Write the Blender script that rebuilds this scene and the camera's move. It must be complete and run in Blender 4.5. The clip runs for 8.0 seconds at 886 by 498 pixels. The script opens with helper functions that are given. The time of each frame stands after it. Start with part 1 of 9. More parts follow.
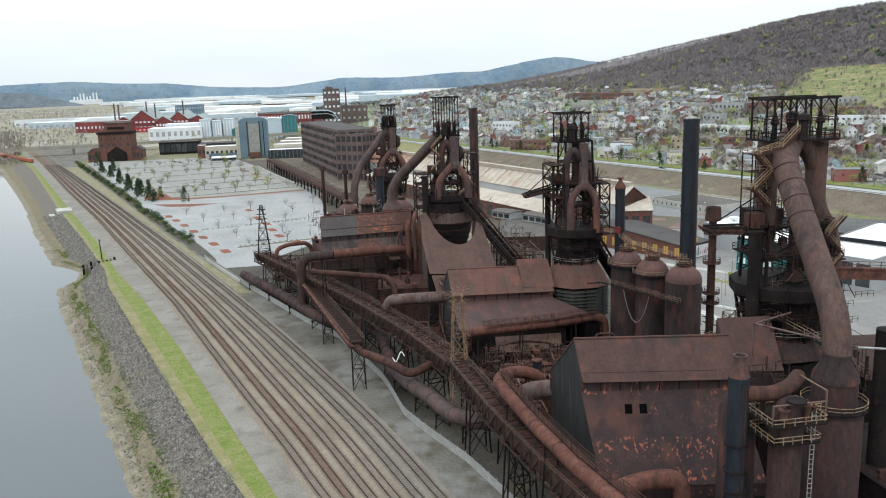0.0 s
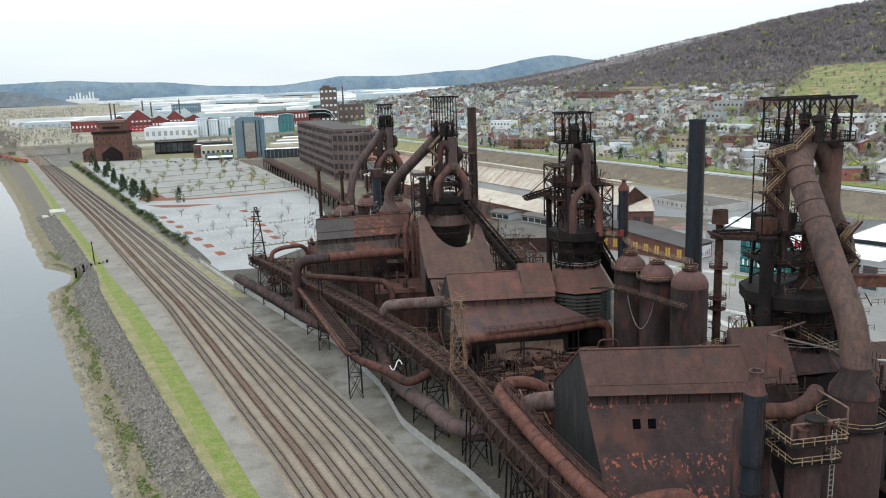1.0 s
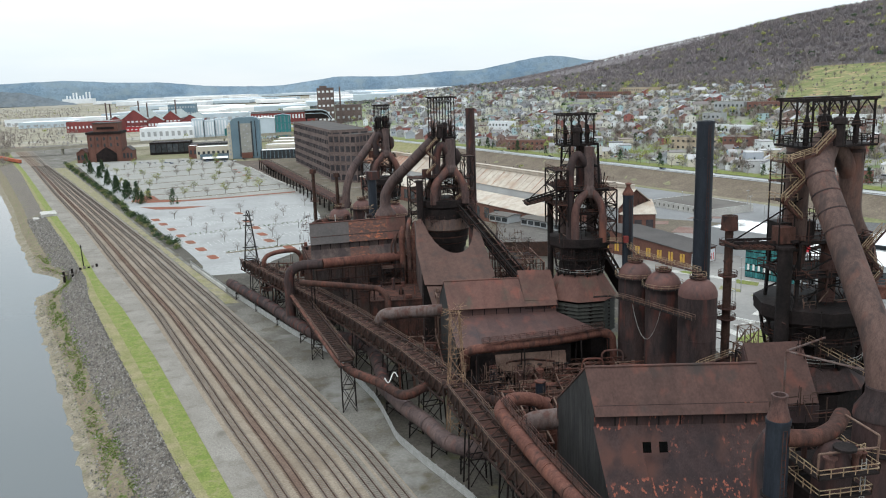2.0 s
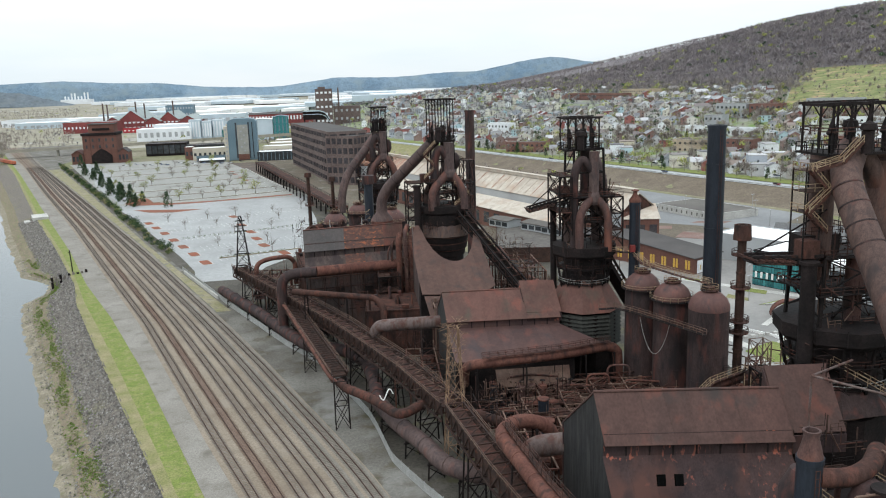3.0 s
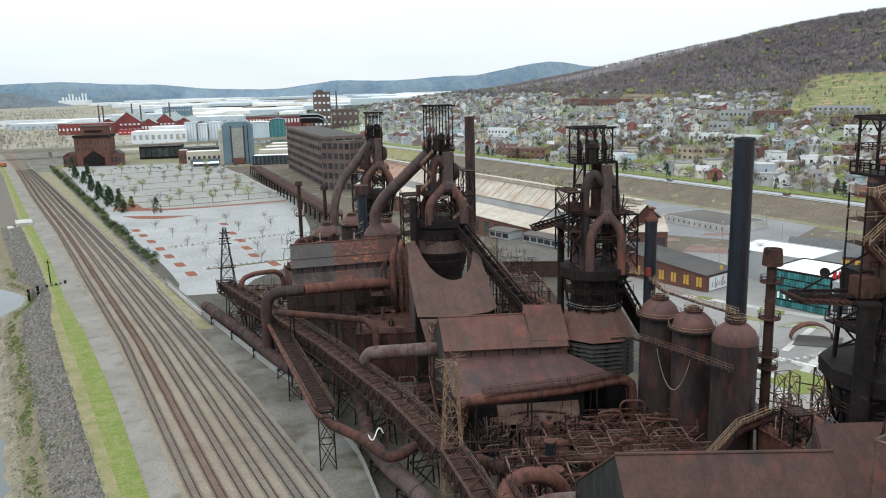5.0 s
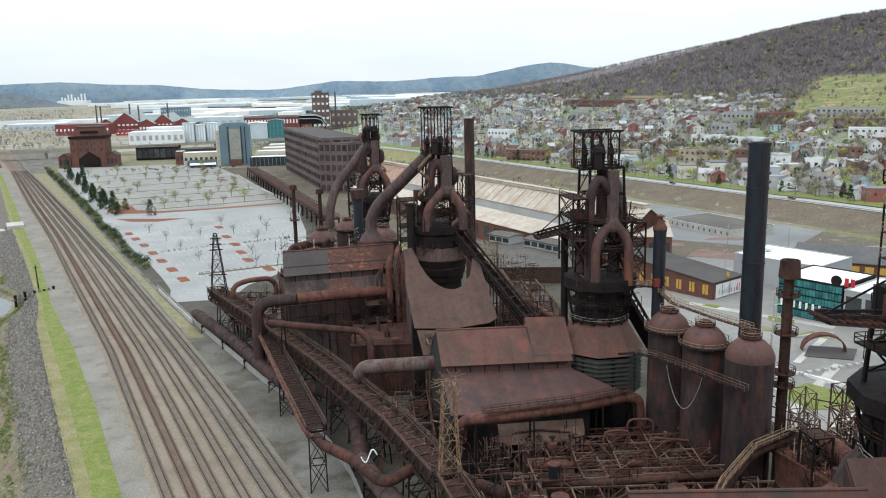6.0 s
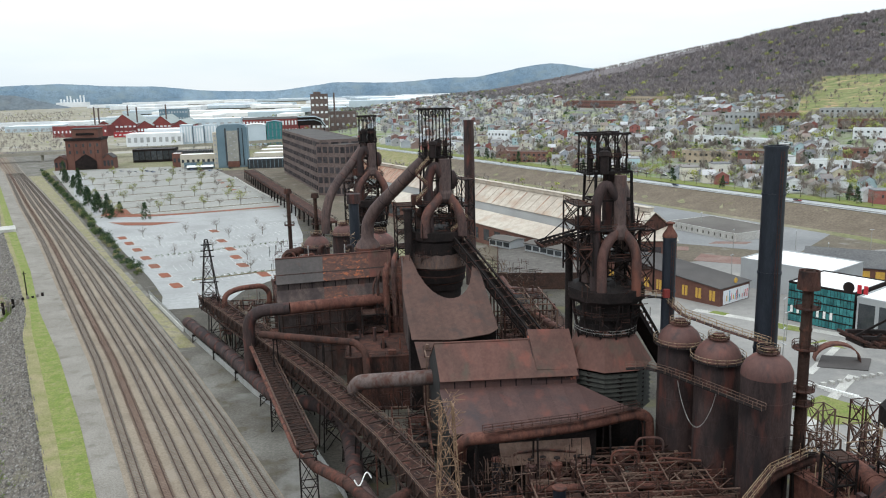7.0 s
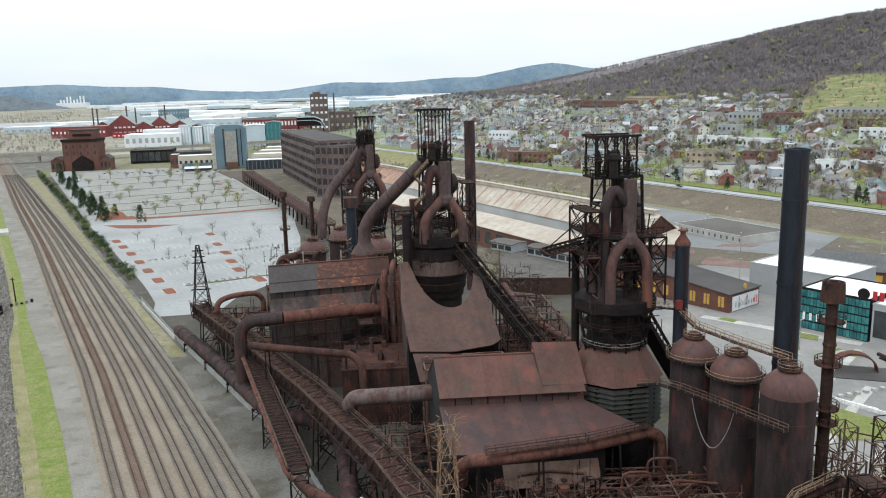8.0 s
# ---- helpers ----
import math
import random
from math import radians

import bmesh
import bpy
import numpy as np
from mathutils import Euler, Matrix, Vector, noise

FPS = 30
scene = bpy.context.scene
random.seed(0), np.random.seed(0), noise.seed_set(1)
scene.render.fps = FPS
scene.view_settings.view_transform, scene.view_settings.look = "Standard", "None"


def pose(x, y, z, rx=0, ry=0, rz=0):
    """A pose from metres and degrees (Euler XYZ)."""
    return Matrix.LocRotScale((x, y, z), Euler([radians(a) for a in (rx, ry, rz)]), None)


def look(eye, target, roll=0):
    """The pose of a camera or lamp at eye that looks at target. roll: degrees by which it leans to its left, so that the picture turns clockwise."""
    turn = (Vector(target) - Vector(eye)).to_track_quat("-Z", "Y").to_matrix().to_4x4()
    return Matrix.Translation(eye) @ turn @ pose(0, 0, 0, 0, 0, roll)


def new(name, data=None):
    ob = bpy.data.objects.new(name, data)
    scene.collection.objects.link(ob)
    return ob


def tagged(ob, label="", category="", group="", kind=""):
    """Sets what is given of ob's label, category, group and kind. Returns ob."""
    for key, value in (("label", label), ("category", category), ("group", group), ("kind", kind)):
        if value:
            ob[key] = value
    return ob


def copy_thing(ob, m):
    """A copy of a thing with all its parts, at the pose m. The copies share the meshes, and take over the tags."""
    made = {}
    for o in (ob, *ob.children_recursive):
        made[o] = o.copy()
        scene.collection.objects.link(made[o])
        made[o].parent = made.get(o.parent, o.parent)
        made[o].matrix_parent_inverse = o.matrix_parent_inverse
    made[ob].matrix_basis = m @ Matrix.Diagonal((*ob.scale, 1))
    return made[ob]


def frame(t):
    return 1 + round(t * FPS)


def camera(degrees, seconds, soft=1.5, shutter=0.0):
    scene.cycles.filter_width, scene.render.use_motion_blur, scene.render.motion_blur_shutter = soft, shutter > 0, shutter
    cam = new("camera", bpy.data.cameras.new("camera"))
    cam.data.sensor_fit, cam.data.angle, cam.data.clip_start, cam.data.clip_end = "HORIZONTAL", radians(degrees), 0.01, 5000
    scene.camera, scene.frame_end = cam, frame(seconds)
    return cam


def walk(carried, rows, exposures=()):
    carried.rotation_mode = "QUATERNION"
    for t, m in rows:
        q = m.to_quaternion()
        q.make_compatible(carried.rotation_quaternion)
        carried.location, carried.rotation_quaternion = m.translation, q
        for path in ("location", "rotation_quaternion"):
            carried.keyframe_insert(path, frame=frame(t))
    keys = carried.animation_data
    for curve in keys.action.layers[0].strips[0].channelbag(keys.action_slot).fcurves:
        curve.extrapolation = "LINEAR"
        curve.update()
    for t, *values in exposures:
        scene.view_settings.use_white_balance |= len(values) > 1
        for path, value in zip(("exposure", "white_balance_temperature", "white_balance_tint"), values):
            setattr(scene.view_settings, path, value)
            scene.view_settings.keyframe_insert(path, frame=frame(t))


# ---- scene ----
cam = camera(57.5, 8.0, soft=1.1)
PATH = [
    (0, (0.335, -4.347, 76.311), (0.647, -2.414, 75.904), -1.9),
    (1, (1.162, 1.631, 76.588), (1.479, 3.562, 76.177), -2.0),
    (1.5, (1.821, 5.457, 76.441), (2.142, 7.388, 76.03), -2.0),
    (3.5, (5.279, 23.166, 76.628), (5.606, 25.097, 76.222), -1.8),
    (4.5, (6.805, 31.582, 76.811), (7.134, 33.514, 76.41), -1.5),
    (6.5, (10.496, 48.785, 76.91), (10.827, 50.717, 76.514), -1.3),
    (7, (11.378, 52.872, 76.788), (11.709, 54.805, 76.393), -1.4),
    (8, (13.102, 61.428, 76.728), (13.431, 63.361, 76.333), -1.5),
]
walk(cam, [(t, look(eye, target, roll)) for t, eye, target, roll in PATH])

# ---------------------------------------------------------------- sky and sun
world = bpy.data.worlds.new("overcast")
scene.world = world
world.use_nodes = True
wn, wl = world.node_tree.nodes, world.node_tree.links
wn.clear()
sky = wn.new("ShaderNodeTexSky")
sky.sky_type, sky.sun_disc = "NISHITA", False
sky.sun_elevation, sky.sun_rotation = radians(48), radians(215)
dim = wn.new("ShaderNodeMix"); dim.data_type = "RGBA"; dim.blend_type = "MULTIPLY"
dim.inputs[0].default_value = 1.0
dim.inputs[7].default_value = (0.10, 0.10, 0.10, 1)
tc = wn.new("ShaderNodeTexCoord")
mp = wn.new("ShaderNodeMapping"); mp.inputs["Scale"].default_value = (1.0, 1.0, 5.0)
cloud = wn.new("ShaderNodeTexNoise")
cloud.inputs["Scale"].default_value, cloud.inputs["Detail"].default_value = 1.7, 6.0
ramp = wn.new("ShaderNodeValToRGB")
ramp.color_ramp.elements[0].position, ramp.color_ramp.elements[0].color = 0.38, (0.75, 0.86, 0.93, 1)
ramp.color_ramp.elements[1].position, ramp.color_ramp.elements[1].color = 0.66, (0.93, 0.98, 1.0, 1)
mixs = wn.new("ShaderNodeMix"); mixs.data_type = "RGBA"
mixs.inputs[0].default_value = 0.93
bg = wn.new("ShaderNodeBackground"); bg.inputs["Strength"].default_value = 1.0
out = wn.new("ShaderNodeOutputWorld")
wl.new(sky.outputs[0], dim.inputs[6])
wl.new(tc.outputs["Generated"], mp.inputs[0]); wl.new(mp.outputs[0], cloud.inputs["Vector"])
wl.new(cloud.outputs[0], ramp.inputs[0])
wl.new(dim.outputs[2], mixs.inputs[6]); wl.new(ramp.outputs[0], mixs.inputs[7])
sep = wn.new("ShaderNodeSeparateXYZ")
lift = wn.new("ShaderNodeMapRange")
lift.inputs[1].default_value, lift.inputs[2].default_value = 0.0, 1.0
lift.inputs[3].default_value, lift.inputs[4].default_value = 1.06, 2.35
wl.new(tc.outputs["Generated"], sep.inputs[0]); wl.new(sep.outputs[2], lift.inputs[0]); wl.new(lift.outputs[0], bg.inputs["Strength"])
wl.new(mixs.outputs[2], bg.inputs[0]); wl.new(bg.outputs[0], out.inputs[0])

sun = new("sun", bpy.data.lights.new("sun", "SUN"))
sun.data.energy, sun.data.angle, sun.data.color = 0.85, radians(14), (1.0, 0.96, 0.9)
sun.matrix_world = look((0, 0, 300), (90, 130, 100))


# ---------------------------------------------------------------- materials
def mat(name, c1, c2, scale=0.3, rough=0.8, metal=0.0, bump=0.3, grain=3.0, c3=None, cut=0.62, streak=1.0, vary=0.0, spec=0.2, amp=0.34, soft=0.16, flake=0.0, c4=None, cut4=0.56, scale4=0.8, streak4=0.4, dash=None):
    """Two-scale surface: broad patches c1/c2, fine grain, and c3 where wear breaks through. Scale in cycles a metre."""
    m = bpy.data.materials.new(name)
    m.use_nodes = True
    n, l = m.node_tree.nodes, m.node_tree.links
    b = n["Principled BSDF"]
    b.inputs["Roughness"].default_value, b.inputs["Metallic"].default_value = rough, metal
    b.inputs["Specular IOR Level"].default_value = spec
    geo = n.new("ShaderNodeNewGeometry")
    mapn = n.new("ShaderNodeMapping"); mapn.inputs["Scale"].default_value = (1, 1, streak)
    l.new(geo.outputs["Position"], mapn.inputs[0])

    def noise_at(s, detail, vec):
        t = n.new("ShaderNodeTexNoise")
        t.inputs["Scale"].default_value, t.inputs["Detail"].default_value = s, detail
        l.new(vec, t.inputs["Vector"])
        return t.outputs[0]

    def mixc(f, a, bcol, mode="MIX"):
        x = n.new("ShaderNodeMix"); x.data_type = "RGBA"; x.blend_type = mode
        for k, v in ((0, f), (6, a), (7, bcol)):
            if isinstance(v, (int, float)):
                x.inputs[k].default_value = v
            elif isinstance(v, tuple):
                x.inputs[k].default_value = (*v, 1)
            else:
                l.new(v, x.inputs[k])
        return x.outputs[2]

    def ramped(v, a, bb):
        r = n.new("ShaderNodeMapRange")
        r.inputs[1].default_value, r.inputs[2].default_value = a, bb
        l.new(v, r.inputs[0])
        return r.outputs[0]

    big = ramped(noise_at(scale, 5, mapn.outputs[0]), 0.35, 0.65)
    col = mixc(big, c1, c2)
    fine = noise_at(grain, 4, mapn.outputs[0])
    shade = ramped(fine, 0.25, 0.75)
    fine2 = ramped(noise_at(grain * 4.3, 3, mapn.outputs[0]), 0.3, 0.7)
    mid = n.new("ShaderNodeMath"); mid.operation = "MULTIPLY_ADD"
    mid.inputs[1].default_value, mid.inputs[2].default_value = 0.45, 0.0
    l.new(fine2, mid.inputs[0])
    both2 = n.new("ShaderNodeMath"); both2.operation = "MULTIPLY_ADD"; both2.inputs[1].default_value = 0.55
    l.new(shade, both2.inputs[0]); l.new(mid.outputs[0], both2.inputs[2])
    shade = ramped(both2.outputs[0], 0.15, 0.85)
    dark = mixc(shade, (1 - amp,) * 3, (1 + amp,) * 3)
    col = mixc(1.0, col, dark, "MULTIPLY")
    if c3:
        wear = ramped(noise_at(scale * 2.3, 8, mapn.outputs[0]), cut, cut + soft)
        if flake:
            small = ramped(noise_at(flake, 6, mapn.outputs[0]), 0.55, 0.62)
            both = n.new("ShaderNodeMath"); both.operation = "MULTIPLY"
            l.new(wear, both.inputs[0]); l.new(small, both.inputs[1])
            wear = both.outputs[0]
        col = mixc(wear, col, c3)
    if c4:
        map4 = n.new("ShaderNodeMapping"); map4.inputs["Scale"].default_value = (1, 1, streak4)
        map4.inputs["Location"].default_value = (31.0, 17.0, 5.0)
        l.new(geo.outputs["Position"], map4.inputs[0])
        col = mixc(ramped(noise_at(scale4, 6, map4.outputs[0]), cut4, cut4 + 0.22), col, c4)
    if dash:
        field = None
        for sc, off, lo, hi in (((1.9, 1.9, 0.55), 3.0, 0.57, 0.64), ((0.05, 0.05, 0.42), 11.0, 0.47, 0.53), ((0.11, 0.11, 0.11), 29.0, 0.44, 0.54)):
            mm = n.new("ShaderNodeMapping")
            mm.inputs["Scale"].default_value, mm.inputs["Location"].default_value = sc, (off, off * 0.7, off * 0.3)
            l.new(geo.outputs["Position"], mm.inputs[0])
            v = ramped(noise_at(1.0, 3, mm.outputs[0]), lo, hi)
            if field is None:
                field = v
            else:
                pr = n.new("ShaderNodeMath"); pr.operation = "MULTIPLY"
                l.new(field, pr.inputs[0]); l.new(v, pr.inputs[1]); field = pr.outputs[0]
        col = mixc(field, col, dash)
    if vary:
        info = n.new("ShaderNodeObjectInfo")
        v = n.new("ShaderNodeMapRange")
        v.inputs[3].default_value, v.inputs[4].default_value = 1 - vary, 1 + vary
        l.new(info.outputs["Random"], v.inputs[0])
        comb = n.new("ShaderNodeCombineColor")
        for k in range(3):
            l.new(v.outputs[0], comb.inputs[k])
        col = mixc(1.0, col, comb.outputs[0], "MULTIPLY")
    l.new(col, b.inputs["Base Color"])
    if bump:
        bp = n.new("ShaderNodeBump")
        bp.inputs["Strength"].default_value, bp.inputs["Distance"].default_value = bump, 0.15
        l.new(fine, bp.inputs["Height"]); l.new(bp.outputs[0], b.inputs["Normal"])
    return m


def palette(name, colours, rough=0.85, grain=0.8, island=False):
    """One of several paints, chosen by each object's own random number."""
    m = bpy.data.materials.new(name)
    m.use_nodes = True
    n, l = m.node_tree.nodes, m.node_tree.links
    b = n["Principled BSDF"]; b.inputs["Roughness"].default_value = rough
    info, rp = n.new("ShaderNodeObjectInfo"), n.new("ShaderNodeValToRGB")
    rp.color_ramp.interpolation = "CONSTANT"
    for k, c in enumerate(colours):
        e = rp.color_ramp.elements[k] if k < 2 else rp.color_ramp.elements.new(k / len(colours))
        e.position, e.color = k / len(colours), (*c, 1)
    geo, t, mr, mx = n.new("ShaderNodeNewGeometry"), n.new("ShaderNodeTexNoise"), n.new("ShaderNodeMapRange"), n.new("ShaderNodeMix")
    t.inputs["Scale"].default_value = grain
    l.new(geo.outputs["Random Per Island"] if island else info.outputs["Random"], rp.inputs[0])
    mr.inputs[3].default_value, mr.inputs[4].default_value = 0.75, 1.15
    cc = n.new("ShaderNodeCombineColor")
    l.new(geo.outputs["Position"], t.inputs["Vector"]); l.new(t.outputs[0], mr.inputs[0])
    for k in range(3):
        l.new(mr.outputs[0], cc.inputs[k])
    mx.data_type, mx.blend_type = "RGBA", "MULTIPLY"; mx.inputs[0].default_value = 1
    l.new(rp.outputs[0], mx.inputs[6]); l.new(cc.outputs[0], mx.inputs[7]); l.new(mx.outputs[2], b.inputs["Base Color"])
    return m


IRON = mat("dark_iron", (0.010, 0.0085, 0.0085), (0.022, 0.016, 0.0155), 0.25, 0.75, 0, 0.4, 2.0, (0.06, 0.026, 0.018), 0.65, spec=0.12)
RUST = mat("rusted_steel", (0.046, 0.027, 0.023), (0.078, 0.038, 0.030), 0.22, 0.85, 0, 0.4, 2.5, (0.026, 0.019, 0.018), 0.50, 0.35, spec=0.1, c4=(0.13, 0.048, 0.034), cut4=0.57)
RUSTRED = mat("red_rust", (0.095, 0.042, 0.033), (0.135, 0.062, 0.048), 0.25, 0.85, 0, 0.3, 2.0, (0.052, 0.031, 0.027), 0.52, 0.6, spec=0.1, c4=(0.17, 0.066, 0.045), cut4=0.58, scale4=0.5)
RUSTGREY = mat("weathered_grey_steel", (0.088, 0.064, 0.060), (0.128, 0.098, 0.091), 0.3, 0.75, 0.0, 0.2, 2.0, (0.080, 0.038, 0.030), 0.47, 0.5, spec=0.15, c4=(0.17, 0.135, 0.12), cut4=0.57, scale4=0.5)
MAUVE = mat("dull_purple_brown_steel", (0.028, 0.021, 0.0215), (0.056, 0.037, 0.035), 0.22, 0.75, 0, 0.25, 1.6, (0.026, 0.021, 0.022), 0.53, 0.25, spec=0.15, c4=(0.115, 0.043, 0.034), cut4=0.53, scale4=0.5, streak4=0.25)
ROOF = mat("rust_brown_sheet_roof", (0.08, 0.04465, 0.03705), (0.118, 0.05795, 0.0475), 0.10, 0.75, 0, 0.1, 0.5, (0.066, 0.057, 0.04465), 0.57, 0.5, 0.09, 0.2, 0.18, c4=(0.18, 0.0627, 0.0475), cut4=0.55, scale4=0.3, streak4=0.45)
WALLSHEET = mat("weathered_sheet_wall", (0.034, 0.0235, 0.0245), (0.052, 0.032, 0.030), 0.09, 0.75, 0, 0.1, 1.0, (0.078, 0.038, 0.031), 0.55, 0.3, 0.05, 0.15, 0.25, c4=(0.026, 0.020, 0.021), cut4=0.55, scale4=0.35, streak4=0.15, dash=(0.26, 0.085, 0.055))
ROOFDUSK = mat("dusky_brown_sheet_roof", (0.062, 0.036, 0.031), (0.084, 0.045, 0.038), 0.12, 0.75, 0, 0.1, 0.7, (0.046, 0.036, 0.033), 0.57, 0.5, 0.08, 0.2, 0.22, c4=(0.14, 0.052, 0.038), cut4=0.56, scale4=0.3, streak4=0.4)
GABLE = mat("slate_grey_sheet_wall", (0.019, 0.019, 0.020), (0.034, 0.033, 0.033), 0.3, 0.7, 0, 0.3, 1.5, (0.05, 0.049, 0.046), 0.56, 0.12, amp=0.5)
ORANGE = mat("orange_rust_patch_sheet", (0.105, 0.058, 0.048), (0.078, 0.052, 0.047), 0.25, 0.8, 0, 0.1, 1.0, (0.34, 0.115, 0.058), 0.43, 2.6, 0.0, 0.12, 0.2, 0.12, 0.8, c4=(0.20, 0.085, 0.058), cut4=0.5, streak4=1.5)
LOUVRE = mat("dark_green_grey_louvre", (0.026, 0.027, 0.024), (0.04, 0.041, 0.036), 0.4, 0.7, 0, 0.2)
BLACK = mat("black_blue_stack_steel", (0.011, 0.0145, 0.022), (0.022, 0.027, 0.037), 0.2, 0.5, 0.1, 0.1, 1.5, (0.045, 0.045, 0.05), 0.67, 0.2, spec=0.3)
RAIL = mat("pale_ochre_painted_rail", (0.30, 0.23, 0.15), (0.22, 0.14, 0.09), 1.0, 0.7, 0, 0)
GALV = mat("pale_galvanised_steel", (0.35, 0.35, 0.34), (0.27, 0.26, 0.25), 1.0, 0.5, 0.3, 0)
ORERUST = mat("orange_rusted_lattice", (0.27, 0.175, 0.108), (0.135, 0.082, 0.056), 0.6, 0.8, 0, 0.2)
STEELRAIL = mat("worn_rail_steel", (0.0546, 0.0297, 0.0221), (0.084, 0.0468, 0.0357), 0.4, 0.6, 0.1, 0)
TIE = mat("weathered_sleeper_wood", (0.155, 0.138, 0.12), (0.205, 0.185, 0.165), 0.6, 0.9, 0, 0.3, 4.0)
TIEDARK = mat("dark_sleeper_wood", (0.1054, 0.09075, 0.0768), (0.1615, 0.1403, 0.12), 0.6, 0.9, 0, 0.3, 4.0)
BALLAST = mat("tan_grey_ballast", (0.1946, 0.1575, 0.1198), (0.236, 0.1953, 0.1519), 0.05, 0.95, 0, 0.8, 2.0, (0.2318, 0.1969, 0.1592), 0.56, amp=0.32, c4=(0.1532, 0.1197, 0.09205), cut4=0.54, scale4=0.12, streak4=1.0)
BALLASTRED = mat("rust_stained_ballast", (0.1472, 0.1004, 0.0782), (0.1757, 0.1265, 0.1012), 0.15, 0.95, 0, 0.8, 3.0, amp=0.34)
BALLASTDARK = mat("dark_grey_ballast", (0.1659, 0.1488, 0.1261), (0.2052, 0.1864, 0.1605), 0.15, 0.95, 0, 0.8, 3.0, amp=0.3)
BALLASTBROWN = mat("brown_ballast", (0.1579, 0.1198, 0.08933), (0.194, 0.154, 0.1178), 0.15, 0.95, 0, 0.8, 3.0, amp=0.34)
GRAVEL = mat("grey_gravel_road", (0.1833, 0.1669, 0.1454), (0.2322, 0.2161, 0.1918), 0.07, 0.95, 0, 0.6, 2.5, (0.2526, 0.2403, 0.2198), 0.6, amp=0.3, c4=(0.1344, 0.1193, 0.1007), cut4=0.53, scale4=0.2, streak4=1.0)
YARD = mat("dark_mossy_yard_dirt", (0.085, 0.078, 0.066), (0.052, 0.047, 0.040), 0.06, 0.95, 0, 0.6, 1.5, (0.10, 0.092, 0.042), 0.56, amp=0.4, c4=(0.135, 0.125, 0.11), cut4=0.6, scale4=0.15, streak4=1.0)
GRASS = mat("spring_grass", (0.135, 0.175, 0.040), (0.185, 0.195, 0.070), 0.25, 0.95, 0, 0.8, 2.5, (0.23, 0.205, 0.11), 0.56, amp=0.4, c4=(0.10, 0.145, 0.03), cut4=0.55, scale4=0.4, streak4=1.0)
DRYGRASS = mat("dry_verge_grass", (0.24, 0.21, 0.12), (0.17, 0.17, 0.07), 0.2, 0.95, 0, 0.8, 2.5)
RIPRAP = mat("grey_riprap_stone", (0.1008, 0.088, 0.0756), (0.1512, 0.132, 0.1123), 0.8, 0.9, 0, 0.6, 3.0, (0.224, 0.2035, 0.1782), 0.56, amp=0.5, c4=(0.1344, 0.1265, 0.06696), cut4=0.57, scale4=0.09, streak4=1.0)
SAND = mat("pale_river_shore", (0.235, 0.205, 0.155), (0.155, 0.135, 0.098), 0.25, 0.95, 0, 0.6, 1.6, (0.12, 0.125, 0.062), 0.55, amp=0.4)
GROUND = mat("rough_ground", (0.1978, 0.1764, 0.128), (0.1462, 0.1512, 0.072), 0.012, 0.95, 0, 0.4, 0.15)
ASPHALTDARK = mat("dark_worn_asphalt", (0.165, 0.168, 0.172), (0.21, 0.213, 0.215), 0.03, 0.9, 0, 0.1, 0.4, amp=0.12)
DECKING = mat("dark_rusty_deck_plate", (0.038, 0.026, 0.022), (0.058, 0.034, 0.027), 0.4, 0.85, 0, 0.3, 2.0, (0.10, 0.045, 0.032), 0.58, spec=0.1)
BRIDGE = mat("dark_rusted_bridge_steel", (0.0299, 0.02145, 0.01925), (0.0552, 0.03245, 0.02695), 0.4, 0.8, 0, 0.3, 2.0, (0.1265, 0.055, 0.0396), 0.58, spec=0.12)
FRAMEPALE = mat("worn_pale_brown_steel", (0.155, 0.105, 0.082), (0.105, 0.062, 0.048), 0.5, 0.8, 0, 0.2, 2.0)
ASPHALT = mat("pale_worn_asphalt", (0.2724, 0.2767, 0.2752), (0.3168, 0.3199, 0.317), 0.02, 0.9, 0, 0.1, 0.5, (0.2482, 0.2503, 0.2478), 0.53, amp=0.16, c4=(0.2376, 0.2387, 0.2341), cut4=0.54, scale4=0.05, streak4=1.0)
ROADGREY = mat("highway_asphalt", (0.30, 0.31, 0.32), (0.35, 0.36, 0.36), 0.05, 0.9, 0, 0.1, amp=0.1)
PAINTW = mat("white_road_paint", (0.62, 0.62, 0.60), (0.5, 0.5, 0.48), 0.5, 0.8, 0, 0)
REDBED = mat("red_mulch_bed", (0.22, 0.075, 0.045), (0.17, 0.08, 0.055), 0.2, 0.95, 0, 0.5)
CONC = mat("pale_concrete", (0.46, 0.45, 0.42), (0.36, 0.35, 0.33), 0.15, 0.9, 0, 0.2)
PAVING = mat("pale_plaza_paving", (0.2542, 0.244, 0.231), (0.1927, 0.188, 0.1809), 0.02, 0.85, 0, 0.1, 0.4, amp=0.12, c4=(0.2952, 0.28, 0.258), cut4=0.54, scale4=0.08, streak4=1.0)
BRICK = mat("red_brown_brick", (0.112, 0.054, 0.043), (0.145, 0.072, 0.056), 0.1, 0.9, 0, 0.2, 1.0, amp=0.18)
DARKBRICK = mat("sooty_brown_brick", (0.108, 0.080, 0.074), (0.145, 0.110, 0.100), 0.06, 0.9, 0, 0.2, 0.8)
REDWALL = mat("dull_red_factory_wall", (0.215, 0.058, 0.054), (0.165, 0.048, 0.048), 0.05, 0.8, 0, 0.1)
WHITEROOF = mat("white_membrane_roof", (0.78, 0.78, 0.77), (0.68, 0.69, 0.69), 0.05, 0.7, 0, 0.1, amp=0.06)
